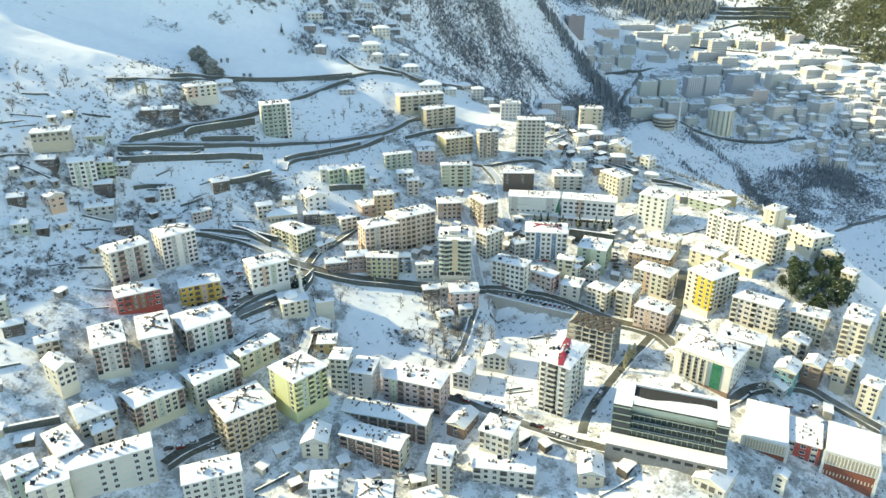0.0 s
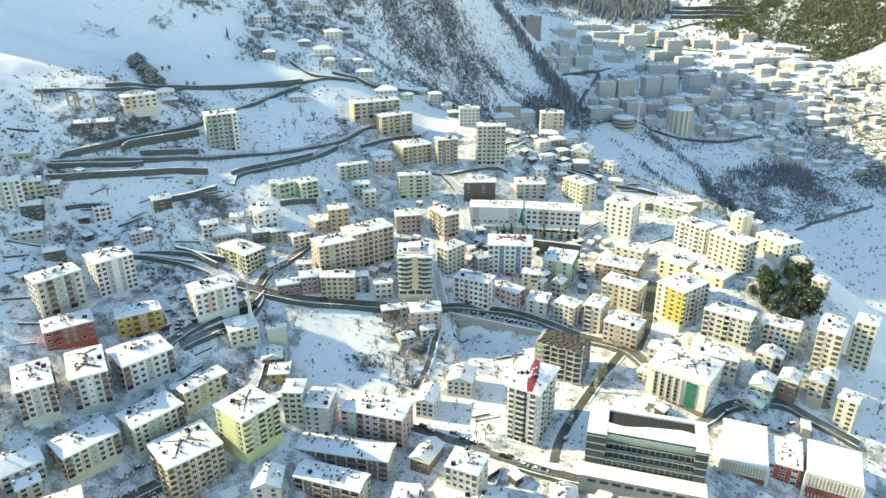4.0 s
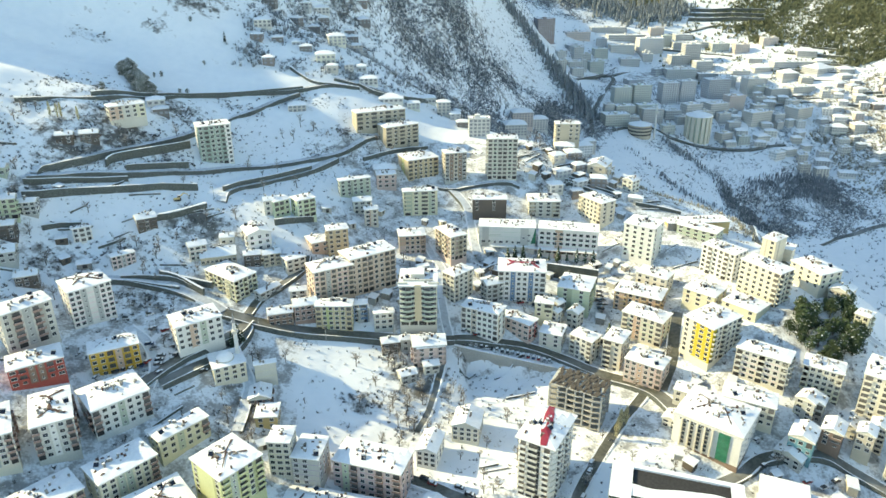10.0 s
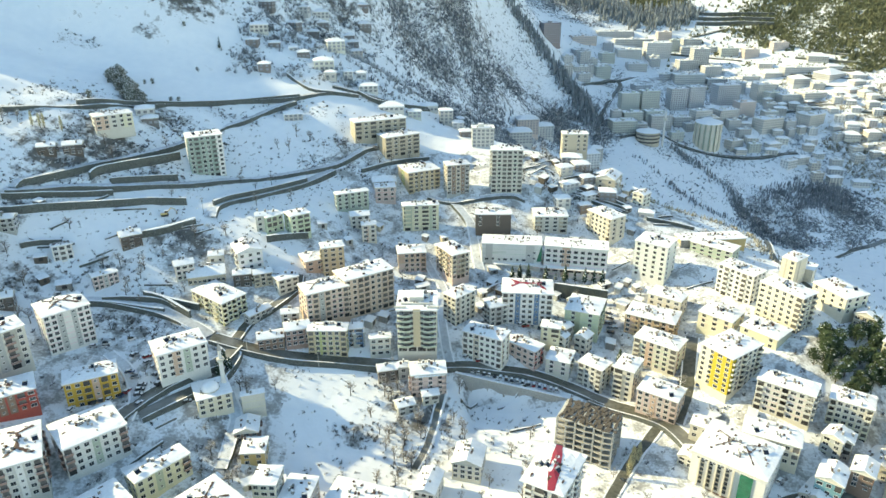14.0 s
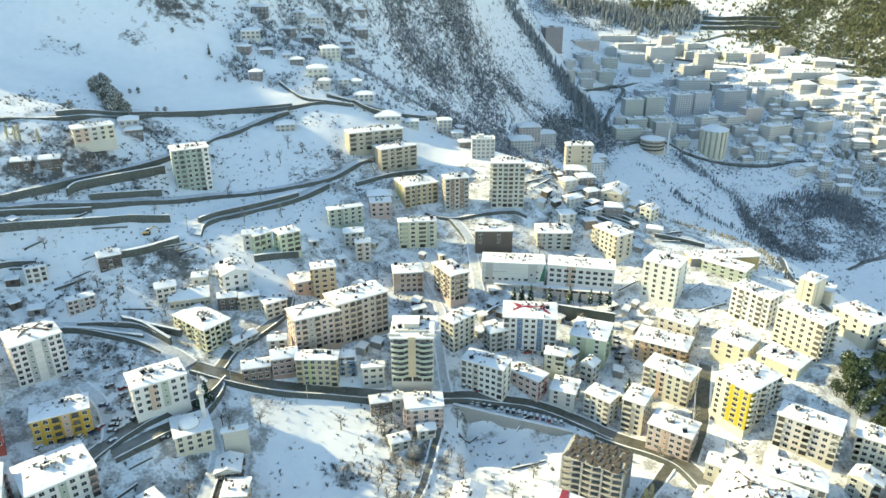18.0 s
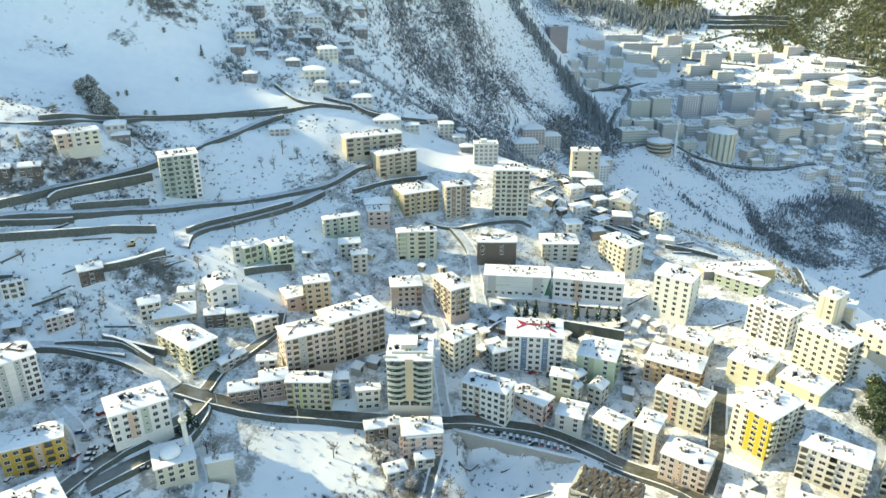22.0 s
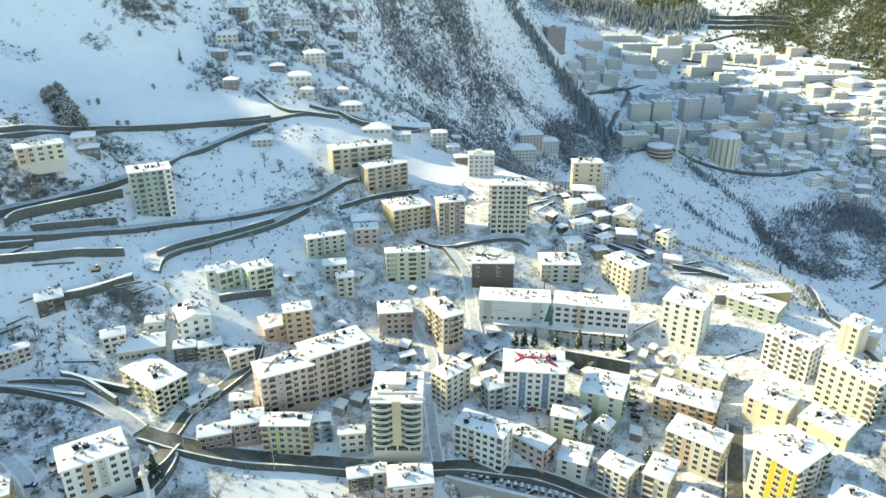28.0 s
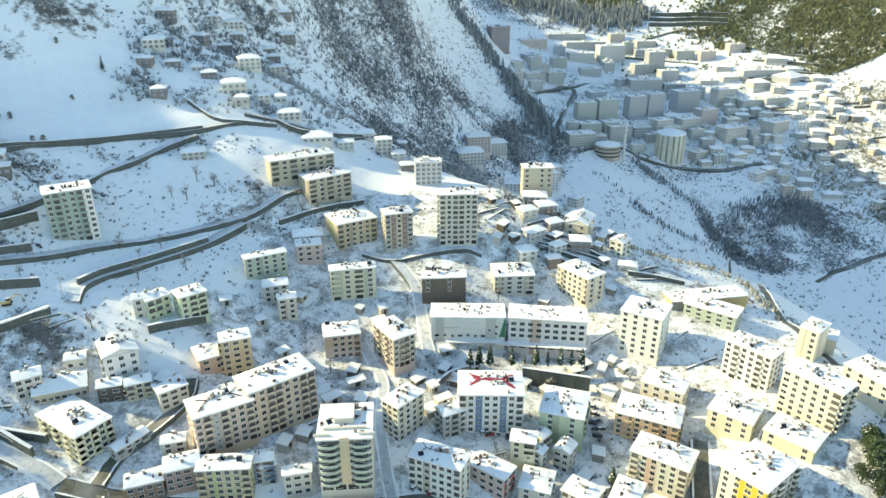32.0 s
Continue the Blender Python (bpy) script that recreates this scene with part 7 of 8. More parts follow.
far_block(668, 1068, -58.5, 7, 14.4, 11.0, 7.3, CREAM, name="house", what="house", roof="hip")
far_block(654, 1029, -72.0, -16, 11.5, 9.0, 8.2, OFFWHITE, name="house", what="house", roof="hip")
far_block(619, 1072, -64.9, -8, 11.8, 10.0, 9.7, GREY)
far_block(636, 1009, -82.4, -4, 11.9, 8.8, 8.3, PINK, name="house", what="house", roof="hip")
far_block(678, 1097, -51.0, 1, 11.2, 9.6, 5.8, BEIGE, name="house", what="house", roof="hip")
far_block(616, 1033, -76.8, 0, 11.9, 9.4, 5.9, GREY, name="house", what="house", roof="hip")
far_block(537, 954, -109.5, 11, 11.6, 10.2, 5.4, CREAM, name="house", what="house", roof="hip")
far_block(573, 1188, -46.5, 2, 28.4, 17.0, 7.5, BEIGE, name="house", what="house", roof="hip")
far_block(550, 1152, -59.3, 28, 28.1, 22.2, 8.7, GREY, name="house", what="house", roof="hip")
far_block(649, 1156, -42.8, 23, 36.5, 30.0, 8.0, GREY, name="house", what="house", roof="hip")
far_block(674, 1121, -47.0, 7, 19.4, 12.6, 6.1, BEIGE, name="house", what="house", roof="hip")
far_block(657, 1213, -25.1, -17, 30.1, 21.0, 7.9, BEIGE, name="house", what="house", roof="hip")
far_block(601, 1154, -50.4, 1, 26.1, 22.2, 8.6, GREY, name="house", what="house", roof="hip")
far_block(685, 1142, -40.5, -8, 22.4, 19.2, 5.5, GREY, name="house", what="house", roof="hip")
far_block(667, 1179, -33.8, -7, 21.0, 13.1, 5.8, CREAM, name="house", what="house", roof="hip")
far_block(576, 1219, -37.4, -16, 20.6, 16.9, 7.9, BEIGE, name="house", what="house", roof="hip")
far_block(-42, 794, 91.5, -4, 11.3, 8.1, 4.2, BROWN, name="house", what="house", roof="hip")
far_block(-40, 778, 75.2, 19, 11.9, 10.0, 4.6, DARKWOOD, name="house", what="house", roof="hip")
far_block(-90, 745, 91.8, -15, 8.2, 6.4, 6.0, GREY, name="house", what="house", roof="hip")
far_block(-97, 725, 81.6, -25, 9.8, 8.3, 4.8, DARKWOOD, name="house", what="house", roof="hip")
far_block(-119, 655, 76.4, -10, 9.3, 6.2, 4.5, BROWN, name="house", what="house", roof="hip")
far_block(-118, 720, 98.1, -9, 11.7, 8.5, 6.2, DARKWOOD, name="house", what="house", roof="hip")
far_block(-106, 628, 60.9, 4, 8.8, 7.3, 5.4, BROWN, name="house", what="house", roof="hip")
far_block(-46, 739, 55.4, 19, 11.7, 8.0, 4.7, BEIGE, name="house", what="house", roof="hip")
far_block(-57, 633, 54.3, -2, 8.4, 6.6, 4.4, BEIGE, name="house", what="house", roof="hip")
far_block(122, 546, 4.4, 7, 10.6, 9.1, 5.1, BROWN, name="house", what="house", roof="hip")
far_block(121, 513, -6.6, 27, 8.1, 5.6, 5.0, GREY, name="house", what="house", roof="hip")
far_block(103, 511, -8.6, 8, 9.5, 8.2, 5.8, OFFWHITE, name="house", what="house", roof="hip")
far_block(157, 501, -14.1, -22, 9.3, 5.9, 3.9, BEIGE, name="house", what="house", roof="hip")
far_block(254, 758, -107.6, 12, 8.9, 7.5, 5.8, BROWN, name="house", what="house", roof="hip")
far_block(117, 506, -10.8, 12, 7.3, 5.2, 4.8, BROWN, name="house", what="house", roof="hip")
far_block(134, 515, -6.3, -11, 10.7, 8.4, 6.1, BROWN, name="house", what="house", roof="hip")
far_block(110, 523, -2.0, 25, 10.7, 7.0, 5.2, GREY, name="house", what="house", roof="hip")
far_block(129, 501, -12.5, 18, 9.6, 7.7, 4.4, BROWN, name="house", what="house", roof="hip")
far_block(137, 539, -1.4, -14, 9.2, 7.1, 5.7, BROWN, name="house", what="house", roof="hip")
far_block(109, 538, 5.4, 19, 9.5, 7.6, 4.6, BEIGE, name="house", what="house", roof="hip")
far_block(220, 787, -95.7, -22, 9.0, 7.3, 6.1, BEIGE, name="house", what="house", roof="hip")
far_block(141, 531, -3.6, -11, 9.2, 6.2, 4.8, OFFWHITE, name="house", what="house", roof="hip")
far_block(187, 801, -83.5, -15, 8.8, 5.3, 6.4, OFFWHITE, name="house", what="house", roof="hip")
block(166.5, 259.5, -70, 62, 20, 15, 12.6, RED, "NNN", "DDD", roof="flat", name="sports_hall_link", what="hall wing", chimneys=0, heaters=0)
slope_dice = random.Random(71)
for k in range(34):
    x, y = slope_dice.uniform(585, 735), slope_dice.uniform(835, 1090)
    if all(math.hypot(x - p[0], y - p[1]) > 15 for p in PLOTS):
        far_block(x, y, height(x, y), slope_dice.uniform(-25, 30), slope_dice.uniform(9, 15), slope_dice.uniform(7, 10), slope_dice.uniform(3.5, 7), slope_dice.choice((BROWN, BEIGE, GREY, SALMON, TAN)), name="house", what="house", roof="hip")
for k in range(16):
    x, y = slope_dice.uniform(590, 720), slope_dice.uniform(840, 1100)
    long = slope_dice.uniform(18, 40)
    retaining_wall([(x - long * .5, y + long * .22), (x, y), (x + long * .5, y - long * .2)], slope_dice.uniform(1.5, 3), .5, below=2.0, label="stone terrace wall on the eastern slope")
fluted_tower(391, 970, -101.5, 16.5, 36)
far_mosque(306, 953, -87.7)

# ---------------------------------------------------------------- cars
def car_meshes(rgb):
    def make():
        s = Shape()
        prof = [(-2.1, .35), (-2.1, .8), (-1.95, .92), (-1.3, .98), (1.0, .98), (2.0, .85), (2.1, .6), (2.1, .35)]
        m = len(prof)
        s.add([(x, -.85, z) for x, z in prof] + [(x, .85, z) for x, z in prof], [tuple(range(m)), tuple(range(2 * m - 1, m - 1, -1))] + [(k, m + k, m + (k + 1) % m, (k + 1) % m) for k in range(m)])
        cab = [(-1.75, .96, .8), (-1.3, 1.42, .68), (.35, 1.45, .68), (1.05, .97, .8)]
        g = Shape()
        g.add([(x, -w, z) for x, z, w in cab] + [(x, w, z) for x, z, w in cab], [(0, 1, 2, 3)[::-1], (4, 5, 6, 7), (0, 4, 5, 1), (1, 5, 6, 2), (2, 6, 7, 3)])
        roof = Shape().box(-1.35, -.66, 1.43, .4, .66, 1.62).box(1.0, -.75, .95, 1.9, .75, 1.08)
        for a in (-1.3, 1.3):
            for b in (-.8, .8):
                s.tube((a, b - .1, .33), (a, b + .12, .33), .33, .33, 10, 1)
        return (s.mesh("body", [material("car_paint", rgb, .3, .2, grain=1, bump=0), M_DARK]), g.mesh("cabin", [M_GLASS]), roof.mesh("snow_cap", [M_SNOW]))
    return stock(("car", rgb), make)


CAR_PAINTS = {"white": (.7, .7, .7), "black": (.03, .03, .035), "silver": (.4, .41, .42), "red": (.35, .04, .03), "blue": (.05, .09, .2), "dark grey": (.1, .1, .11)}


def car(x, y, turn, colour, snow=True, z=None):
    body, cabin, cap = car_meshes(CAR_PAINTS[colour])
    g = z if z is not None else height(x, y) + .55
    e = thing("car", pose(x, y, g, 0, 0, turn), f"parked {colour} car with {'snow on its roof' if snow else 'a bare roof'}", "car", "parked cars")
    part("body", body, e)
    part("cabin", cabin, e)
    if snow:
        part("snow_cap", cap, e)


car(28.9, 371.7, 75, 'black', True, z=-42.0)
car(31.6, 371.1, 78, 'dark grey', True, z=-42.4)
car(34.3, 370.6, 73, 'white', True, z=-42.8)
car(36.9, 370.0, 76, 'white', True, z=-43.3)
car(39.6, 369.5, 80, 'black', True, z=-43.7)
car(42.2, 368.9, 74, 'white', True, z=-44.1)
car(44.9, 368.4, 72, 'black', False, z=-44.6)
car(47.6, 367.8, 75, 'silver', True, z=-45.0)
car(50.2, 367.3, 82, 'black', True, z=-45.4)
car(52.9, 366.8, 81, 'black', True, z=-45.8)
car(55.5, 366.2, 80, 'silver', True, z=-46.3)
car(58.2, 365.7, 79, 'black', True, z=-46.7)
car(60.9, 365.1, 80, 'black', True, z=-47.1)
car(63.5, 364.6, 76, 'red', True, z=-47.6)
car(66.2, 364.0, 76, 'blue', True, z=-48.0)
car(68.8, 363.5, 78, 'red', True, z=-48.4)
car(71.5, 362.9, 79, 'silver', True, z=-48.9)
car(74.2, 362.4, 76, 'white', True, z=-49.3)
car(-114.3, 344.7, 10, 'dark grey', True)
car(-114.5, 342.2, 10, 'black', True)
car(-114.3, 339.5, 10, 'dark grey', True)
car(-118.6, 349.0, 10, 'silver', False)
car(-109.7, 362.5, 70, 'silver', True)
car(-112.2, 355.0, 60, 'silver', True)
car(-109.7, 351.0, 60, 'dark grey', True)
car(-107.4, 345.9, 60, 'black', True)
car(-117.1, 361.0, 40, 'red', True)
car(-122.0, 352.0, 10, 'blue', True)
car(-93.6, 338.5, 20, 'black', True)
car(150.5, 418.8, 0, 'white', True)
car(43.2, 270.1, -25, 'black', False)
car(46.3, 269.0, -25, 'red', False)
car(48.9, 266.7, -25, 'white', True)
car(51.8, 264.0, -25, 'silver', True)
car(56.6, 261.3, -25, 'white', True)
car(59.6, 260.1, -25, 'white', False)
car(22.5, 286.1, -25, 'black', True)
car(26.5, 282.2, -25, 'black', True)
car(30.4, 279.5, -25, 'black', True)
car(34.4, 276.9, -25, 'silver', False)
car(7.8, 292.6, -25, 'dark grey', False)
car(11.4, 289.1, -25, 'red', True)
car(1.2, 257.2, 60, 'white', True)
car(2.5, 252.5, 60, 'silver', False)
car(-1.4, 254.1, 60, 'black', True)
car(-12.6, 239.5, 80, 'dark grey', True)
car(-16.3, 239.1, 80, 'silver', True)
car(-18.5, 243.9, 0, 'white', True)
car(-15.4, 246.8, 20, 'dark grey', True)
car(-121.9, 247.0, 20, 'black', False)
car(-117.6, 249.1, 20, 'red', True)
car(-112.6, 252.7, 20, 'silver', True)
car(-105.9, 253.1, 20, 'silver', True)
car(-103.3, 251.0, 15, 'white', True)
car(-115.7, 259.9, 25, 'silver', True)
car(-117.4, 257.3, 25, 'silver', True)
car(-112.9, 263.5, 25, 'blue', True)
car(-104.1, 269.6, 30, 'silver', True)
car(-112.5, 334.8, 60, 'dark grey', True)
car(-116.0, 357.6, 60, 'silver', True)
car(-64.6, 282.4, 30, 'dark grey', True)
car(-61.6, 280.0, 30, 'dark grey', True)
car(76.0, 283.3, 60, 'dark grey', False)
car(72.4, 275.7, 60, 'dark grey', True)
car(78.2, 289.0, 60, 'white', True)
car(80.1, 294.0, 60, 'silver', True)
car(159.7, 293.0, 30, 'silver', True)
car(154.1, 289.3, 30, 'black', True)
car(175.2, 278.4, 20, 'white', False)
car(181.9, 281.3, 20, 'black', True)
car(169.2, 281.0, 20, 'red', True)
car(155.4, 301.2, 40, 'white', True)
car(61.7, 400.8, 10, 'white', True)
car(64.0, 400.1, 10, 'red', False)
car(67.8, 400.9, 80, 'silver', True)
car(71.3, 399.6, 80, 'dark grey', False)
car(70.8, 403.6, 10, 'black', False)
car(113.1, 416.4, -20, 'blue', True)
car(112.4, 412.2, -20, 'black', True)
car(109.9, 407.2, -20, 'dark grey', False)
car(109.7, 402.6, -20, 'white', False)
car(109.7, 399.9, -20, 'black', False)
car(31.3, 377.4, 40, 'silver', True)
car(37.9, 375.5, 10, 'red', True)
car(-106.2, 397.5, 40, 'black', True)
car(-127.5, 371.8, 20, 'white', False)
car(-123.2, 362.1, 60, 'dark grey', True)
car(-107.7, 348.4, 100, 'silver', False)
car(-119.6, 341.1, 70, 'red', True)
car(-121.2, 339.0, 70, 'blue', False)
car(-130.9, 334.9, 80, 'dark grey', False)
car(-128.6, 336.3, 80, 'dark grey', True)
car(-125.6, 336.7, 80, 'white', True)
car(-138.6, 329.3, 80, 'white', True)
car(-142.1, 365.1, 10, 'silver', True)
car(-137.6, 367.6, 10, 'white', False)
car(140.0, 354.9, 60, 'blue', False)
car(142.5, 353.6, 60, 'black', False)
car(145.0, 352.1, 60, 'white', True)
car(112.7, 407.6, 20, 'silver', False)
car(112.4, 403.5, 20, 'black', True)
car(148.1, 348.7, 60, 'dark grey', True)
car(68.4, 403.3, 0, 'black', True)

def utility_pole(x, y, turn, tall=9.0):
    e = thing("utility_pole", pose(x, y, height(x, y), 0, 0, turn), "slim grey utility pole with a crossarm beside the road", "pole", "utility poles")
    part("pole", Shape().tube((0, 0, -1), (0, 0, tall), .17, .11, 8).mesh("pole", [M_PALEWALL]), e)
    arm = part("crossarm", Shape().box(-1.1, -.08, tall - .9, 1.1, .08, tall - .74).mesh("crossarm", [M_WOOD]), e)
    for u in (-.95, 0, .95):
        part("insulator", Shape().tube((u, 0, tall - .74), (u, 0, tall - .45), .08, .05, 6).mesh("insulator", [M_FRAME]), arm)


utility_pole(-40.3, 368.2, 5)
utility_pole(-113.2, 458.1, 40)
utility_pole(-74.0, 371.0, 15)
utility_pole(-5.0, 367.6, 0)

def excavator(x, y, turn):
    """A tracked digger with its arm stretched out over the snow."""
    e = thing("excavator", pose(x, y, height(x, y) + .2, 0, 0, turn), "yellow tracked excavator dusted with snow on the building plot", "excavator")
    gold = paint(OCHRE)
    for v in (-1.25, 1.25):
        part("track", Shape().add([(-2.0, v - .3, .35), (-1.6, v - .3, 0), (1.6, v - .3, 0), (2.0, v - .3, .35), (1.7, v - .3, .85), (-1.7, v - .3, .85)] + [(-2.0, v + .3, .35), (-1.6, v + .3, 0), (1.6, v + .3, 0), (2.0, v + .3, .35), (1.7, v + .3, .85), (-1.7, v + .3, .85)],
             [(0, 1, 2, 3, 4, 5), (11, 10, 9, 8, 7, 6)] + [(k, 6 + k, 6 + (k + 1) % 6, (k + 1) % 6) for k in range(6)]).mesh("track", [M_DARK]), e)
    part("body", Shape().box(-2.2, -1.35, .95, 1.3, 1.35, 2.1, 0, 1).mesh("body", [gold, M_SNOW]), e)
    part("cab", Shape().box(.1, -1.3, 2.1, 1.6, -.2, 3.2, 0, 1).mesh("cab", [M_GLASS, M_SNOW]), e)
    boom = part("boom", Shape().tube((1.2, .4, 1.7), (3.6, .4, 4.0), .32, .3, 4).tube((3.6, .4, 4.0), (5.4, .4, 3.4), .3, .22, 4).mesh("boom", [gold]), e)
    part("arm", Shape().tube((5.4, .4, 3.4), (6.4, .4, 1.0), .2, .16, 4).mesh("arm", [gold]), boom)
    part("bucket", Shape().box(5.7, -.2, .2, 6.7, 1.0, 1.1).mesh("bucket", [M_METAL]), boom)


excavator(-131.5, 449.0, 15)

# ---------------------------------------------------------------- trees
def bare_tree_meshes(seed):
    rnd = random.Random(seed)
    trunk, crown = Shape(), Shape()
    H = 6.5
    trunk.tube((0, 0, -1), (.1, 0, H * .4), .22, .15, 6)
    trunk.tube((.1, 0, H * .4), (.0, .15, H * .75), .15, .07, 5)
    for k in range(11):
        z = H * rnd.uniform(.28, .75)
        t = rnd.uniform(0, 6.28)
        r = rnd.uniform(1.2, 2.3)
        tip = Vector((math.cos(t) * r, math.sin(t) * r, z + rnd.uniform(.8, 2.2)))
        a = Vector((.05, .05, z))
        crown.tube(a, tip, .07, .03, 3, 2, cap=False)
        for j in range(9):
            u = rnd.uniform(.35, 1)
            b = a.lerp(tip, u)
            c = b + Vector((rnd.uniform(-1, 1), rnd.uniform(-1, 1), rnd.uniform(0.1, 1.1))) * rnd.uniform(.5, 1.1)
            s = Vector((rnd.uniform(-1, 1), rnd.uniform(-1, 1), rnd.uniform(-.3, .3))).normalized() * .09
            crown.add([b - s, b + s, c], [(0, 1, 2)])
            for i in range(3):
                m = b.lerp(c, rnd.uniform(.3, 1))
                f = m + Vector((rnd.uniform(-1, 1), rnd.uniform(-1, 1), rnd.uniform(-.2, .9))) * .6
                s2 = Vector((rnd.uniform(-1, 1), rnd.uniform(-1, 1), 0)).normalized() * .07
                crown.add([m - s2, m + s2, f], [(0, 1, 2)], 1 if rnd.random() < .3 else 0)
    return trunk.mesh("trunk", [M_BARK]), crown.mesh("crown", [M_TWIG, M_FROST, M_BARK])


BARE = [bare_tree_meshes(k) for k in range(5)]


def bare_tree(x, y, size, turn, k):
    e = thing("bare_tree", pose(x, y, height(x, y), 0, 0, turn) @ Matrix.Scale(size, 4), "leafless winter tree with frosted grey-brown twigs", "tree", "bare trees in the town")
    part("trunk", BARE[k][0], e)
    part("crown", BARE[k][1], e)


def conifer_meshes(seed, broad):
    rnd = random.Random(seed)
    trunk = Shape().tube((0, 0, -1), (0, 0, 9), .28, .05, 6)
    crown = Shape()
    layers = 11
    for k in range(layers):
        z = 1.0 + 8.4 * k / layers
        r = broad * (1 - k / layers) ** (.8 if broad < 2.4 else .55) + .25
        m = 11
        for j in range(m):
            t = 6.283 * (j + rnd.random()) / m
            q = r * rnd.uniform(.65, 1.1)
            tip = Vector((math.cos(t) * q, math.sin(t) * q, z - .35 * q * rnd.uniform(.3, 1)))
            side = Vector((-math.sin(t), math.cos(t), 0)) * (.25 + .2 * q)
            mid = Vector((math.cos(t) * q * .55, math.sin(t) * q * .55, z - .05))
            root = Vector((0, 0, z + .55))
            snow = rnd.random() < .2
            crown.add([root, mid - side, tip, mid + side], [(0, 1, 2), (0, 2, 3)], 0)
            if snow:
                up = Vector((0, 0, .1))
                crown.add([mid - side * .7 + up, tip * .96 + up * .8, mid + side * .7 + up, (mid + root) / 2 + up], [(0, 1, 2, 3)], 1)
    return trunk.mesh("trunk", [M_BARK]), crown.mesh("crown", [M_NEEDLE, M_SNOW])


def pine_meshes(seed, needles, frost):
    """A full, uneven pine: many small tufts round several limbs."""
    rnd = random.Random(seed)
    trunk, crown = Shape().tube((0, 0, -1), (.2, .1, 7.5), .3, .08, 6), Shape()
    lobes = [(Vector((0, 0, 7.2)), 1.5)] + [(Vector((math.cos(t) * r, math.sin(t) * r, z)), q) for t, r, z, q in ((rnd.uniform(0, 6.28), rnd.uniform(.5, 2.0), rnd.uniform(1.8, 6.6), rnd.uniform(1.3, 2.0)) for k in range(11))]
    for c, q in lobes:
        crown.tube((.1, .05, c.z * .75), c, .08, .04, 3, 2, cap=False)
        for k in range(46):
            n = Vector((rnd.gauss(0, 1), rnd.gauss(0, 1), rnd.gauss(.25, .8))).normalized()
            p = c + n * q * rnd.uniform(.55, 1.05)
            a = n.orthogonal().normalized() * rnd.uniform(.25, .5)
            b = n.cross(a) * rnd.uniform(.6, 1.2)
            tip = p + n * rnd.uniform(.1, .5)
            crown.add([p + a, p - a * .5 + b, p - a * .5 - b, tip], [(0, 1, 3), (1, 2, 3), (2, 0, 3)], 1 if n.z > .15 and rnd.random() < frost else 0)
    return trunk.mesh("trunk", [M_BARK]), crown.mesh("crown", [needles, M_FROST, M_BARK])


CONIFERS = [conifer_meshes(k, b) for k, b in ((1, 2.0), (2, 2.2))] + [pine_meshes(3, M_OLIVE, .06), pine_meshes(4, M_OLIVE, .11), pine_meshes(5, M_FROSTED, .4)]
TREE_LOOK = ["dark green conifer with snow on its branches"] * 2 + ["full olive-green pine with specks of snow"] * 2 + ["frosted grey-green pine on the snowy slope"]


def conifer(x, y, size, turn, k, z=None):
    e = thing("conifer", pose(x, y, height(x, y) if z is None else z, 0, 0, turn) @ Matrix.Scale(size, 4), TREE_LOOK[k], "tree", "conifers")
    part("trunk", CONIFERS[k][0], e)
    part("crown", CONIFERS[k][1], e)


CELLS = {}
for plot in PLOTS:
    for i in range(int(plot[0] // 40) - 1, int(plot[0] // 40) + 2):
        for j in range(int(plot[1] // 40) - 1, int(plot[1] // 40) + 2):
            CELLS.setdefault((i, j), []).append(plot)


def poplar_meshes():
    rnd = random.Random(77)
    trunk, crown = Shape().tube((0, 0, -1), (0, 0, 9), .25, .06, 6), Shape()
    for k in range(420):
        z = rnd.uniform(1.5, 10.5)
        r = 1.5 * (1 - abs(z - 5) / 7.5)
        t = rnd.uniform(0, 6.28)
        b = Vector((math.cos(t) * r * rnd.random(), math.sin(t) * r * rnd.random(), z))
        c = b + Vector((math.cos(t) * .35, math.sin(t) * .35, rnd.uniform(.9, 2.0)))
        s = Vector((rnd.uniform(-1, 1), rnd.uniform(-1, 1), 0)).normalized() * .09
        crown.add([b - s, b + s, c], [(0, 1, 2)])
    return trunk.mesh("trunk", [M_BARK]), crown.mesh("crown", [M_STRAW])


POPLAR = poplar_meshes()


def poplar(x, y, size, turn):
    e = thing("poplar_tree", pose(x, y, height(x, y), 0, 0, turn) @ Matrix.Scale(size, 4), "leafless poplar with upright straw-coloured twigs", "tree", "poplars")
    part("trunk", POPLAR[0], e)
    part("crown", POPLAR[1], e)


def free(x, y, gap=1.5):
    for cx, cy, r, a, b in CELLS.get((int(x // 40), int(y // 40)), ()):
        u, v = x - cx, y - cy
        if abs(u) < 40 and abs(v) < 40:
            if abs(u * math.cos(r) + v * math.sin(r)) < a + gap and abs(-u * math.sin(r) + v * math.cos(r)) < b + gap:
                return False
    return True


conifer(62.2, 442.1, 0.95, 106, 1, z=-28.5)
conifer(66.4, 441.7, 1.10, 17, 1, z=-28.5)
conifer(71.3, 441.2, 1.15, 163, 0, z=-28.5)
conifer(81.3, 440.3, 1.00, 122, 1, z=-28.5)
conifer(92.3, 439.4, 1.10, 30, 1, z=-28.5)
conifer(97.8, 438.9, 0.70, 95, 0, z=-28.5)
conifer(103.3, 437.4, 1.00, 45, 0, z=-28.5)
conifer(108.3, 436.5, 0.90, 83, 0, z=-28.5)
conifer(113.0, 436.1, 0.95, 86, 1, z=-28.5)
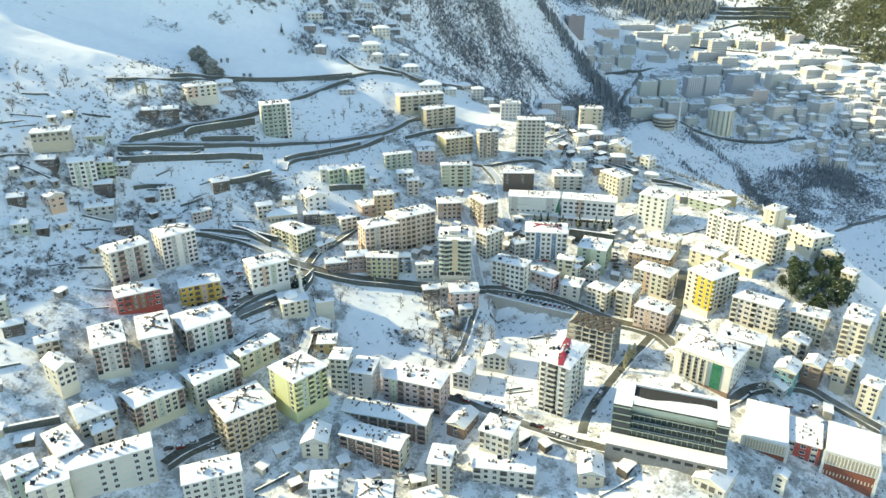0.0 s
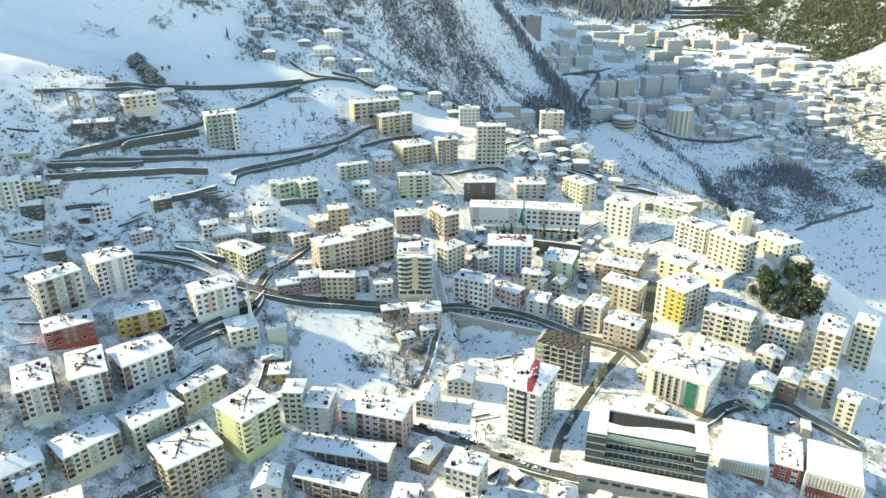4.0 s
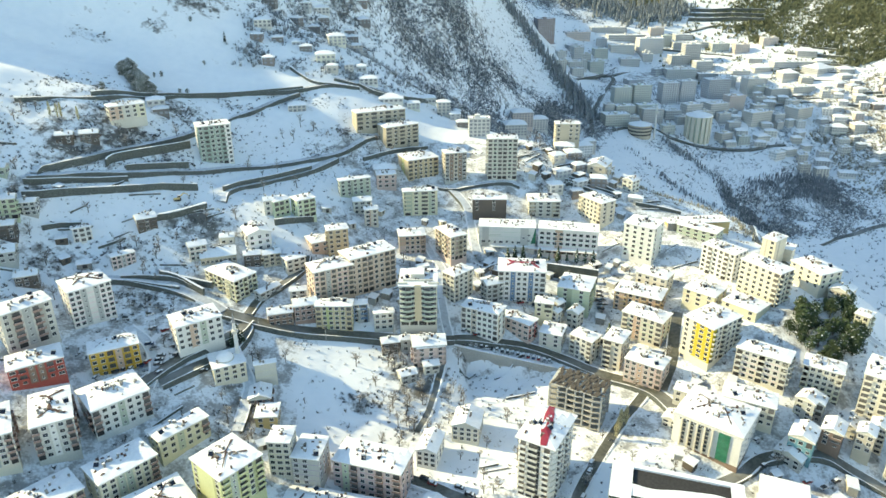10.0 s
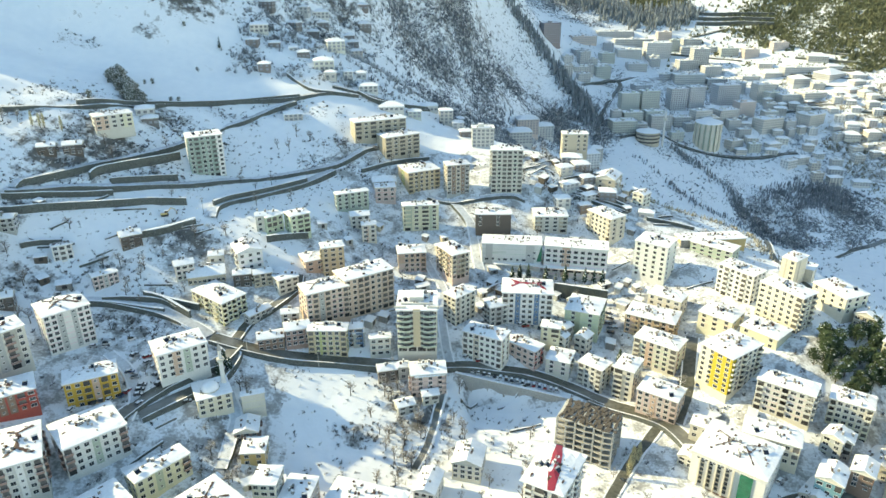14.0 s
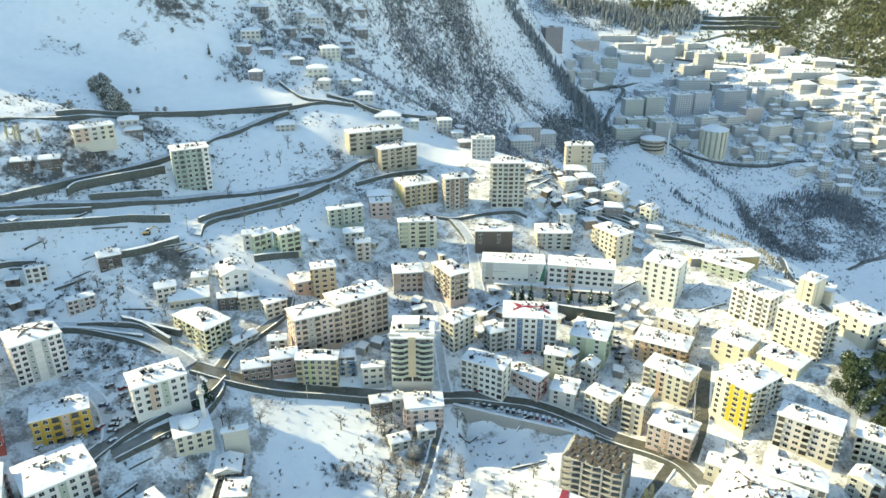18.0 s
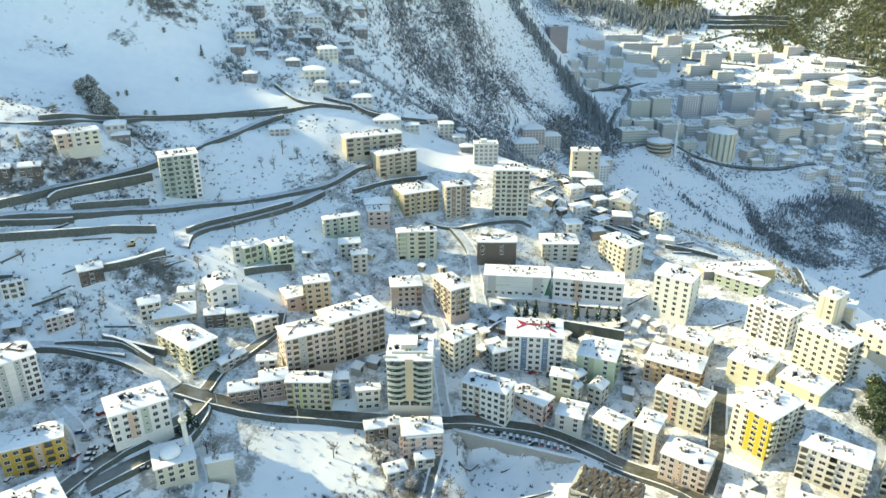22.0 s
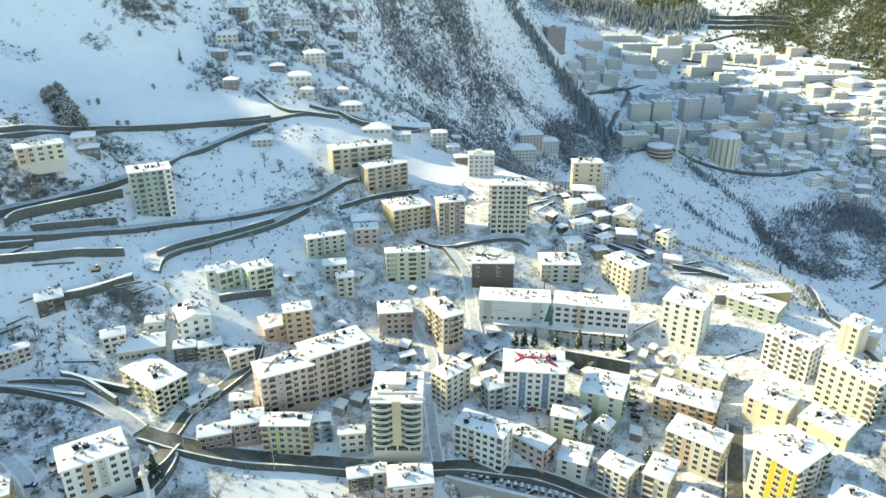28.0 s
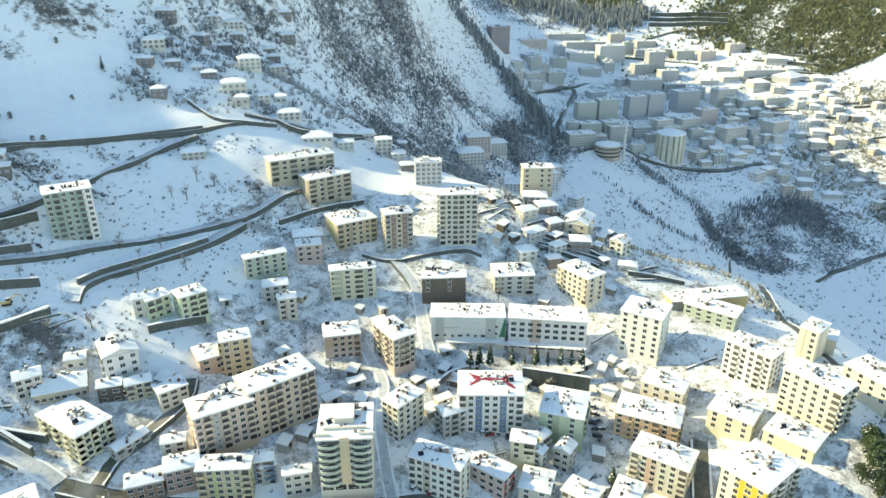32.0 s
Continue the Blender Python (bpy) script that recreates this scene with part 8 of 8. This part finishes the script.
conifer(87.3, 441.2, 0.50, 138, 1, z=-28.5)
conifer(195.9, 347.5, 0.91, 124, 2)
conifer(221.5, 351.3, 1.11, 105, 2)
conifer(229.4, 363.2, 1.23, 173, 2)
conifer(221.5, 351.1, 1.07, 64, 2)
conifer(225.6, 361.9, 1.18, 110, 2)
conifer(232.7, 373.4, 1.30, 50, 3)
conifer(200.5, 336.7, 0.94, 83, 3)
conifer(215.4, 353.8, 1.23, 91, 2)
conifer(196.3, 349.8, 1.10, 29, 2)
conifer(220.7, 349.2, 1.28, 153, 3)
conifer(200.8, 353.6, 0.96, 58, 3)
conifer(221.1, 353.9, 1.11, 102, 3)
conifer(220.1, 366.2, 1.30, 177, 3)
conifer(208.8, 341.9, 1.05, 159, 3)
conifer(192.3, 352.6, 1.08, 154, 3)
conifer(231.8, 374.2, 0.97, 33, 3)
conifer(220.8, 348.9, 1.12, 4, 3)
conifer(219.6, 370.9, 0.90, 81, 2)
conifer(224.4, 348.3, 1.22, 33, 3)
conifer(223.3, 347.0, 1.13, 141, 2)
conifer(199.0, 357.1, 0.96, 123, 3)
conifer(204.0, 346.4, 1.28, 43, 3)
conifer(208.2, 357.2, 0.86, 77, 2)
conifer(231.7, 370.0, 1.13, 136, 3)
conifer(220.0, 342.4, 1.14, 121, 2)
conifer(209.7, 338.7, 1.00, 153, 3)
conifer(216.2, 343.0, 0.96, 122, 3)
conifer(225.0, 350.2, 1.20, 134, 3)
conifer(203.4, 336.6, 1.31, 11, 2)
conifer(210.8, 352.7, 1.15, 9, 2)
conifer(223.9, 351.2, 1.16, 8, 2)
conifer(204.3, 364.6, 1.22, 76, 3)
conifer(224.3, 350.9, 1.05, 105, 2)
conifer(214.8, 344.1, 1.20, 82, 3)
conifer(198.4, 343.3, 1.05, 82, 3)
conifer(228.7, 370.3, 0.99, 7, 2)
conifer(232.7, 377.8, 1.34, 158, 2)
conifer(226.4, 349.3, 1.30, 29, 3)
conifer(221.0, 369.5, 0.90, 29, 2)
conifer(223.8, 346.3, 1.23, 173, 2)
conifer(207.7, 361.8, 1.34, 41, 3)
conifer(203.7, 366.8, 1.33, 175, 2)
conifer(220.8, 344.1, 1.05, 138, 3)
conifer(205.6, 356.8, 1.05, 9, 2)
conifer(201.2, 359.9, 1.00, 146, 3)
conifer(201.5, 359.9, 1.34, 5, 2)
conifer(221.0, 346.5, 1.32, 10, 3)
conifer(232.5, 373.7, 1.35, 89, 3)
conifer(202.9, 361.0, 1.15, 20, 2)
conifer(203.5, 336.2, 1.11, 157, 2)
conifer(203.8, 360.6, 0.86, 97, 2)
conifer(202.7, 363.3, 1.07, 138, 3)
conifer(224.5, 371.4, 1.02, 66, 3)
conifer(208.3, 337.1, 0.87, 93, 2)
conifer(225.8, 352.2, 1.34, 141, 2)
conifer(-180.7, 557.1, 1.03, 20, 4)
conifer(-183.0, 547.2, 0.76, 45, 4)
conifer(-197.3, 567.2, 1.05, 53, 4)
conifer(-179.3, 556.0, 1.00, 15, 4)
conifer(-178.1, 547.4, 0.70, 135, 4)
conifer(-180.0, 560.9, 0.78, 173, 4)
conifer(-198.5, 573.7, 0.81, 173, 4)
conifer(-172.1, 549.9, 1.07, 20, 4)
conifer(-178.1, 543.9, 0.82, 132, 4)
conifer(-188.6, 555.5, 0.84, 43, 4)
conifer(-181.9, 554.9, 0.98, 16, 4)
conifer(-191.1, 573.7, 1.09, 132, 4)
conifer(-193.2, 567.5, 0.93, 30, 4)
conifer(-182.0, 556.7, 0.70, 11, 4)
conifer(-178.8, 552.5, 0.82, 91, 4)
conifer(-177.3, 544.2, 0.88, 159, 4)
conifer(-181.2, 560.5, 0.93, 6, 4)
conifer(-183.6, 559.5, 1.08, 175, 4)
conifer(-182.3, 556.4, 1.08, 41, 4)
conifer(-194.3, 568.7, 0.83, 53, 4)
conifer(-184.3, 560.9, 1.04, 42, 4)
conifer(-187.0, 566.8, 0.83, 49, 4)
conifer(-197.3, 565.5, 0.71, 1, 4)
conifer(-194.9, 578.9, 0.97, 45, 4)
conifer(-194.7, 565.0, 0.86, 61, 4)
conifer(-178.8, 559.6, 0.90, 87, 4)
conifer(-182.7, 550.9, 0.70, 41, 4)
conifer(-185.6, 563.8, 1.09, 87, 4)
conifer(-183.3, 564.9, 0.84, 24, 4)
conifer(-178.6, 552.6, 1.07, 110, 4)
conifer(-188.6, 557.3, 0.88, 134, 4)
conifer(-200.1, 571.2, 0.75, 116, 4)
conifer(-187.5, 557.7, 0.86, 102, 4)
conifer(-178.3, 558.1, 1.07, 26, 4)
conifer(-179.8, 550.3, 0.90, 19, 4)
conifer(-180.5, 551.7, 1.05, 147, 4)
conifer(-179.6, 546.8, 0.75, 136, 4)
conifer(-196.9, 581.5, 0.97, 60, 4)
conifer(-181.3, 560.4, 0.91, 108, 4)
conifer(-186.3, 560.1, 0.90, 3, 4)
conifer(-177.8, 549.4, 1.05, 71, 4)
conifer(-198.5, 575.4, 0.92, 144, 4)
conifer(-171.1, 550.3, 0.94, 34, 4)
conifer(-169.8, 547.2, 0.84, 130, 4)
conifer(-172.6, 549.7, 0.71, 171, 4)
conifer(-186.4, 561.7, 1.05, 137, 4)
conifer(-175.1, 582.1, 0.50, 45, 4)
conifer(-179.2, 578.8, 0.40, 4, 4)
conifer(-152.0, 612.0, 0.40, 117, 4)
conifer(-158.1, 564.2, 0.50, 175, 4)
conifer(-153.9, 567.3, 0.50, 146, 4)
conifer(-141.9, 641.8, 0.90, 78, 0)
conifer(-168.5, 648.6, 0.50, 33, 4)
conifer(-196.1, 528.9, 0.70, 11, 4)
conifer(-82.5, 361.2, 1.10, 0, 1)
conifer(-84.1, 356.1, 1.00, 59, 1)
conifer(-79.6, 359.1, 0.90, 87, 1)
conifer(108.1, 376.1, 1.20, 39, 1)
poplar(97.9, 314.0, 1.1, 40)
poplar(101.4, 316.9, 1.0, 41)
poplar(95.0, 308.9, 1.0, 57)
poplar(-210.1, 483.0, .8, 73)
poplar(-195.2, 485.2, .8, 29)
poplar(-206.1, 483.3, .8, 35)
poplar(-204.3, 484.2, .8, 7)
TREE_SPOTS = [(8, 335, 20, 24, 34), (-70, 330, 14, 30, 16), (-225, 430, 60, 60, 30), (-250, 320, 45, 80, 20), (105, 535, 34, 26, 24), (-45, 545, 50, 14, 18), (30, 300, 30, 26, 22), (-130, 410, 35, 14, 12), (100, 300, 30, 22, 10), (170, 340, 60, 60, 14), (0, 400, 150, 120, 50), (-5, 340, 12, 20, 16)]
tree_dice = random.Random(12)
for cx, cy, rx, ry, many in TREE_SPOTS:
    for k in range(many):
        x, y = cx + tree_dice.uniform(-1, 1) * rx, cy + tree_dice.uniform(-1, 1) * ry
        if free(x, y, 2.0):
            bare_tree(x, y, tree_dice.uniform(.7, 1.35), tree_dice.uniform(0, 360), tree_dice.randrange(5))



# ---------------------------------------------------------------- brushwood of the slopes, in one piece of stuff
def brushwood(name, count, box, shards, size, seed, label, mat, base=0.03, need=1.0, tall=1.0, thin=.12):
    rnd = np.random.default_rng(seed)
    n = count * 4
    x, y = rnd.uniform(box[0], box[1], n), rnd.uniform(box[2], box[3], n)
    clump = np.array([noise.noise((a * .03, b * .03, 11)) * .5 + noise.noise((a * .1, b * .1, 4)) * .35 for a, b in zip(x, y)])
    p = (scrub_amount(x, y) * need + base) * np.clip(.55 + 1.3 * clump, 0, 2)
    keep = rnd.uniform(0, 1, n) < p
    x, y = x[keep][:count], y[keep][:count]
    ok = np.array([free(a, b, 1.0) for a, b in zip(x, y)])
    x, y = x[ok], y[ok]
    z = land(x, y)
    m = len(x)
    s = rnd.uniform(.6, 1.5, m) * size
    c = np.stack([x, y, z], 1)[:, None, :]
    root = c + rnd.normal(0, .28, (m, shards, 3)) * s[:, None, None] * np.array([1, 1, .1])
    up = rnd.normal(0, .55, (m, shards, 3)) * np.array([1, 1, .3]) + np.array([0, 0, 1.15 * tall])
    tip = root + up * s[:, None, None] * rnd.uniform(.5, 1.1, (m, shards, 1))
    side = rnd.normal(0, thin, (m, shards, 3)) * s[:, None, None]
    V = np.stack([root - side, root + side, tip], 2).reshape(-1, 3)
    me = bpy.data.meshes.new(name)
    k = len(V) // 3
    me.vertices.add(len(V))
    me.vertices.foreach_set("co", V.ravel())
    me.loops.add(len(V))
    me.loops.foreach_set("vertex_index", np.arange(len(V)))
    me.polygons.add(k)
    me.polygons.foreach_set("loop_start", np.arange(k) * 3)
    me.materials.append(mat)
    me.update(calc_edges=True)
    return thing(name, Matrix(), label, "shrubs", kind="stuff", data=me)


brushwood("garden_shrubs", 6500, (-230, 250, 205, 560), 12, .85, 21, "bare garden shrubs between the houses", M_BRUSH, base=.36)
brushwood("garden_frost", 6000, (-230, 250, 205, 560), 9, .75, 22, "frosted twigs of garden shrubs", M_FROST, base=.5)
brushwood("hillside_brush", 26000, (-330, 330, 200, 760), 12, 1.1, 3, "leafless frosted brushwood on the hillside", M_BRUSH, base=.0, need=2.0)
brushwood("hillside_frost", 9000, (-330, 330, 200, 760), 8, 1.1, 13, "hoar-frosted twigs on the hillside", M_FROST, base=.0, need=1.2)
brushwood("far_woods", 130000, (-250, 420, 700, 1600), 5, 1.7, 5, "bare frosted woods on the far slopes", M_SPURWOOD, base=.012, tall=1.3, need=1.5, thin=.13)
brushwood("hamlet_trees", 800, (-135, 5, 618, 800), 16, 2.1, 27, "frosted bare trees round the hamlet", M_FARWOOD, base=.45, tall=1.6, thin=.07)
brushwood("far_pines", 44000, (420, 1200, 1150, 1600), 5, 3.0, 15, "dark pine wood on the sunny far slope", M_FARPINE, base=.02, tall=1.3, need=2.2, thin=.25)
brushwood("far_gardens", 6000, (300, 800, 900, 1250), 6, 1.8, 16, "bare garden trees of the far quarter", M_FARWOOD, base=.4, thin=.16)
brushwood("east_orchards", 5200, (560, 830, 780, 1110), 8, 2.2, 28, "bare orchard trees on the sunny eastern slope", M_HEDGE, base=.5, tall=1.3, thin=.09)
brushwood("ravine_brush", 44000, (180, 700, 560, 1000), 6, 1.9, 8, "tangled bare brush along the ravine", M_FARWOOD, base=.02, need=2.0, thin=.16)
brushwood("ravine_frost", 20000, (180, 700, 560, 1000), 5, 1.7, 9, "frosted brush along the ravine", M_FROST, base=.01, need=1.6, thin=.14)
brushwood("wood_frost", 40000, (-250, 420, 700, 1600), 4, 1.8, 19, "hoar-frosted twigs of the far woods", M_FROST, base=.005, tall=1.3, need=1.4, thin=.14)


def conifer_stand(name, line, width, count, size, seed, label, mats, frost=.3):
    """A belt of spruces along a line on the plan, each three ragged skirts on a stem; one piece of stuff."""
    rnd = random.Random(seed)
    path = smooth_line(line, 6.0)
    V, F, I = [], [], []
    for k in range(count):
        q = path[rnd.randrange(len(path))]
        x, y = q[0] + rnd.gauss(0, width / 2), q[1] + rnd.gauss(0, width / 2)
        g, tall = height(x, y), size * rnd.uniform(.6, 1.25)
        for j in range(3):
            low, high, r = g + tall * (.08 + .26 * j), g + tall * (.5 + .26 * j), tall * (.21 - .055 * j)
            o, turn = len(V), rnd.uniform(0, 6.28)
            V.append((x, y, high))
            for i in range(7):
                a = turn + 6.283 * i / 7
                b = r * rnd.uniform(.65, 1.15)
                V.append((x + b * math.cos(a), y + b * math.sin(a), low + rnd.uniform(-.06, .06) * tall))
            for i in range(7):
                F.append((o, o + 1 + i, o + 1 + (i + 1) % 7))
                I.append(1 if rnd.random() < frost else 0)
    return thing(name, Matrix(), label, "trees", kind="stuff", data=mesh_from(name, V, F, mats, I))


# far stands: bluish haze is in the base colour, frost on single faces
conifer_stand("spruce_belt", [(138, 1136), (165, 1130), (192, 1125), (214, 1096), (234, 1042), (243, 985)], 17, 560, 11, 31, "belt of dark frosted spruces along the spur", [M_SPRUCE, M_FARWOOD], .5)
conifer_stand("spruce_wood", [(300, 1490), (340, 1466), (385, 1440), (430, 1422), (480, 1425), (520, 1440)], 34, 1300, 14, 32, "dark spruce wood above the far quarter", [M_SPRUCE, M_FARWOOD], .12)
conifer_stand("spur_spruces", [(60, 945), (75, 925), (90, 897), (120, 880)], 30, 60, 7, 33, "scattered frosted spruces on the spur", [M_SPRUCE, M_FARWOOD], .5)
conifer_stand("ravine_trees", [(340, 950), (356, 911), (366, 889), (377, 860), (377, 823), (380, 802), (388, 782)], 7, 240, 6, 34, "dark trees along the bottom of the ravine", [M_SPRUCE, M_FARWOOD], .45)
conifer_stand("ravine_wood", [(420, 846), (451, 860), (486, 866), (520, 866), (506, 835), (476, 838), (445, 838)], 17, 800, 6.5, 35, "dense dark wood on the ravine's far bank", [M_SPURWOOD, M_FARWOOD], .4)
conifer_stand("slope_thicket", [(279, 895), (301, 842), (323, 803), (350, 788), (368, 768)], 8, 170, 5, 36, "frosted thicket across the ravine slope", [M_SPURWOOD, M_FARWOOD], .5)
conifer_stand("ridge_hedge", [(128, 543), (148, 536), (165, 532), (183, 529), (201, 529), (222, 531), (238, 524), (234, 500), (228, 470)], 5.0, 260, 3.0, 37, "sunlit olive-brown bushes along the ridge edge", [M_HEDGE, M_FROST], .25)


# ---------------------------------------------------------------- garden walls and sheds between the houses
def garden_wall(x, y, turn, long, tall):
    """A low stone terrace wall with snow on top; it follows the slope."""
    c, r = math.cos(radians(turn)), math.sin(radians(turn))
    pts = [(x + c * u, y + r * u) for u in (-long / 2, 0, long / 2)]
    return retaining_wall(pts, tall, .28, below=1.6, label="low stone garden wall with snow on top")


def shed(x, y, turn, w, d, h, wall, look):
    z = height(x, y)
    body = Shape().box(-w / 2, -d / 2, -2, w / 2, d / 2, h, 0)
    body.box(-w * .12, -d / 2 - .05, .1, w * .2, -d / 2, h * .8, 1)
    e = thing("shed", pose(x, y, z, 0, 0, turn), look, "shed", "sheds between the houses", data=body.mesh("shed", [wall, M_DARK]))
    a, b = w / 2 + .4, d / 2 + .4
    roof = Shape().add([(-a, -b, h - .1), (a, -b, h - .1), (a, b, h + .5), (-a, b, h + .5), (-a, -b, h + .25), (a, -b, h + .25), (a, b, h + .85), (-a, b, h + .85)],
                       [(0, 3, 2, 1), (0, 1, 5, 4), (1, 2, 6, 5), (2, 3, 7, 6), (3, 0, 4, 7), (4, 5, 6, 7)])
    part("roof", roof.mesh("roof", [M_SNOW]), e, label="sloping roof under snow")
    PLOTS.append((x, y, radians(turn), w / 2, d / 2))
    CELLS.setdefault((int(x // 40), int(y // 40)), []).append(PLOTS[-1])


SHED_LOOKS = [(M_WOOD, "weathered board shed with a snowy lean-to roof"), (M_CONCRETE, "grey block shed with a snowy lean-to roof"), (paint(GREY), "grey rendered outhouse with a snowy roof"), (paint(BEIGE), "plastered outhouse with a snowy lean-to roof")]
SHED_SPOTS = [(60, 400, 90, 60, 34), (-72, 410, 34, 20, 8), (-150, 280, 55, 45, 6), (0, 270, 80, 45, 18), (168, 305, 50, 34, 11), (120, 520, 45, 35, 18), (-205, 400, 45, 45, 14), (0, 470, 60, 35, 14)]
shed_dice = random.Random(44)
for cx, cy, rx, ry, many in SHED_SPOTS:
    done = 0
    for k in range(many * 8):
        x, y = cx + shed_dice.uniform(-1, 1) * rx, cy + shed_dice.uniform(-1, 1) * ry
        w, d, h = shed_dice.uniform(3.5, 7.5), shed_dice.uniform(3, 5), shed_dice.uniform(2.2, 3.4)
        turn, look_no = shed_dice.choice((20, 35, 50, 65)) + shed_dice.uniform(-8, 8), shed_dice.randrange(4)
        open_field = max(float(patch_of(np.array([x]), np.array([y]), *m)[0]) for m in MEADOWS) > .3
        if done < many and free(x, y, 4.2) and not open_field and not near_road(x, y, 6.5):
            shed(x, y, turn, w, d, h, *SHED_LOOKS[look_no])
            done += 1
wall_dice = random.Random(45)
for cx, cy, rx, ry, many in [(-215, 400, 50, 70, 16), (-150, 300, 60, 60, 8), (-110, 430, 50, 25, 8), (130, 520, 45, 30, 10), (80, 400, 90, 60, 10), (0, 260, 80, 40, 8)]:
    done = 0
    for k in range(many * 8):
        x, y = cx + wall_dice.uniform(-1, 1) * rx, cy + wall_dice.uniform(-1, 1) * ry
        turn, long, tall = wall_dice.gauss(25, 14), wall_dice.uniform(8, 18), wall_dice.uniform(.5, 1.1)
        spots = [(x + math.cos(radians(turn)) * long * u, y + math.sin(radians(turn)) * long * u) for u in (-.5, -.25, 0, .25, .5)]
        if done < many and all(free(*p, 1.0) and not near_road(*p, 4.5) for p in spots):
            garden_wall(x, y, turn, long, tall)
            done += 1
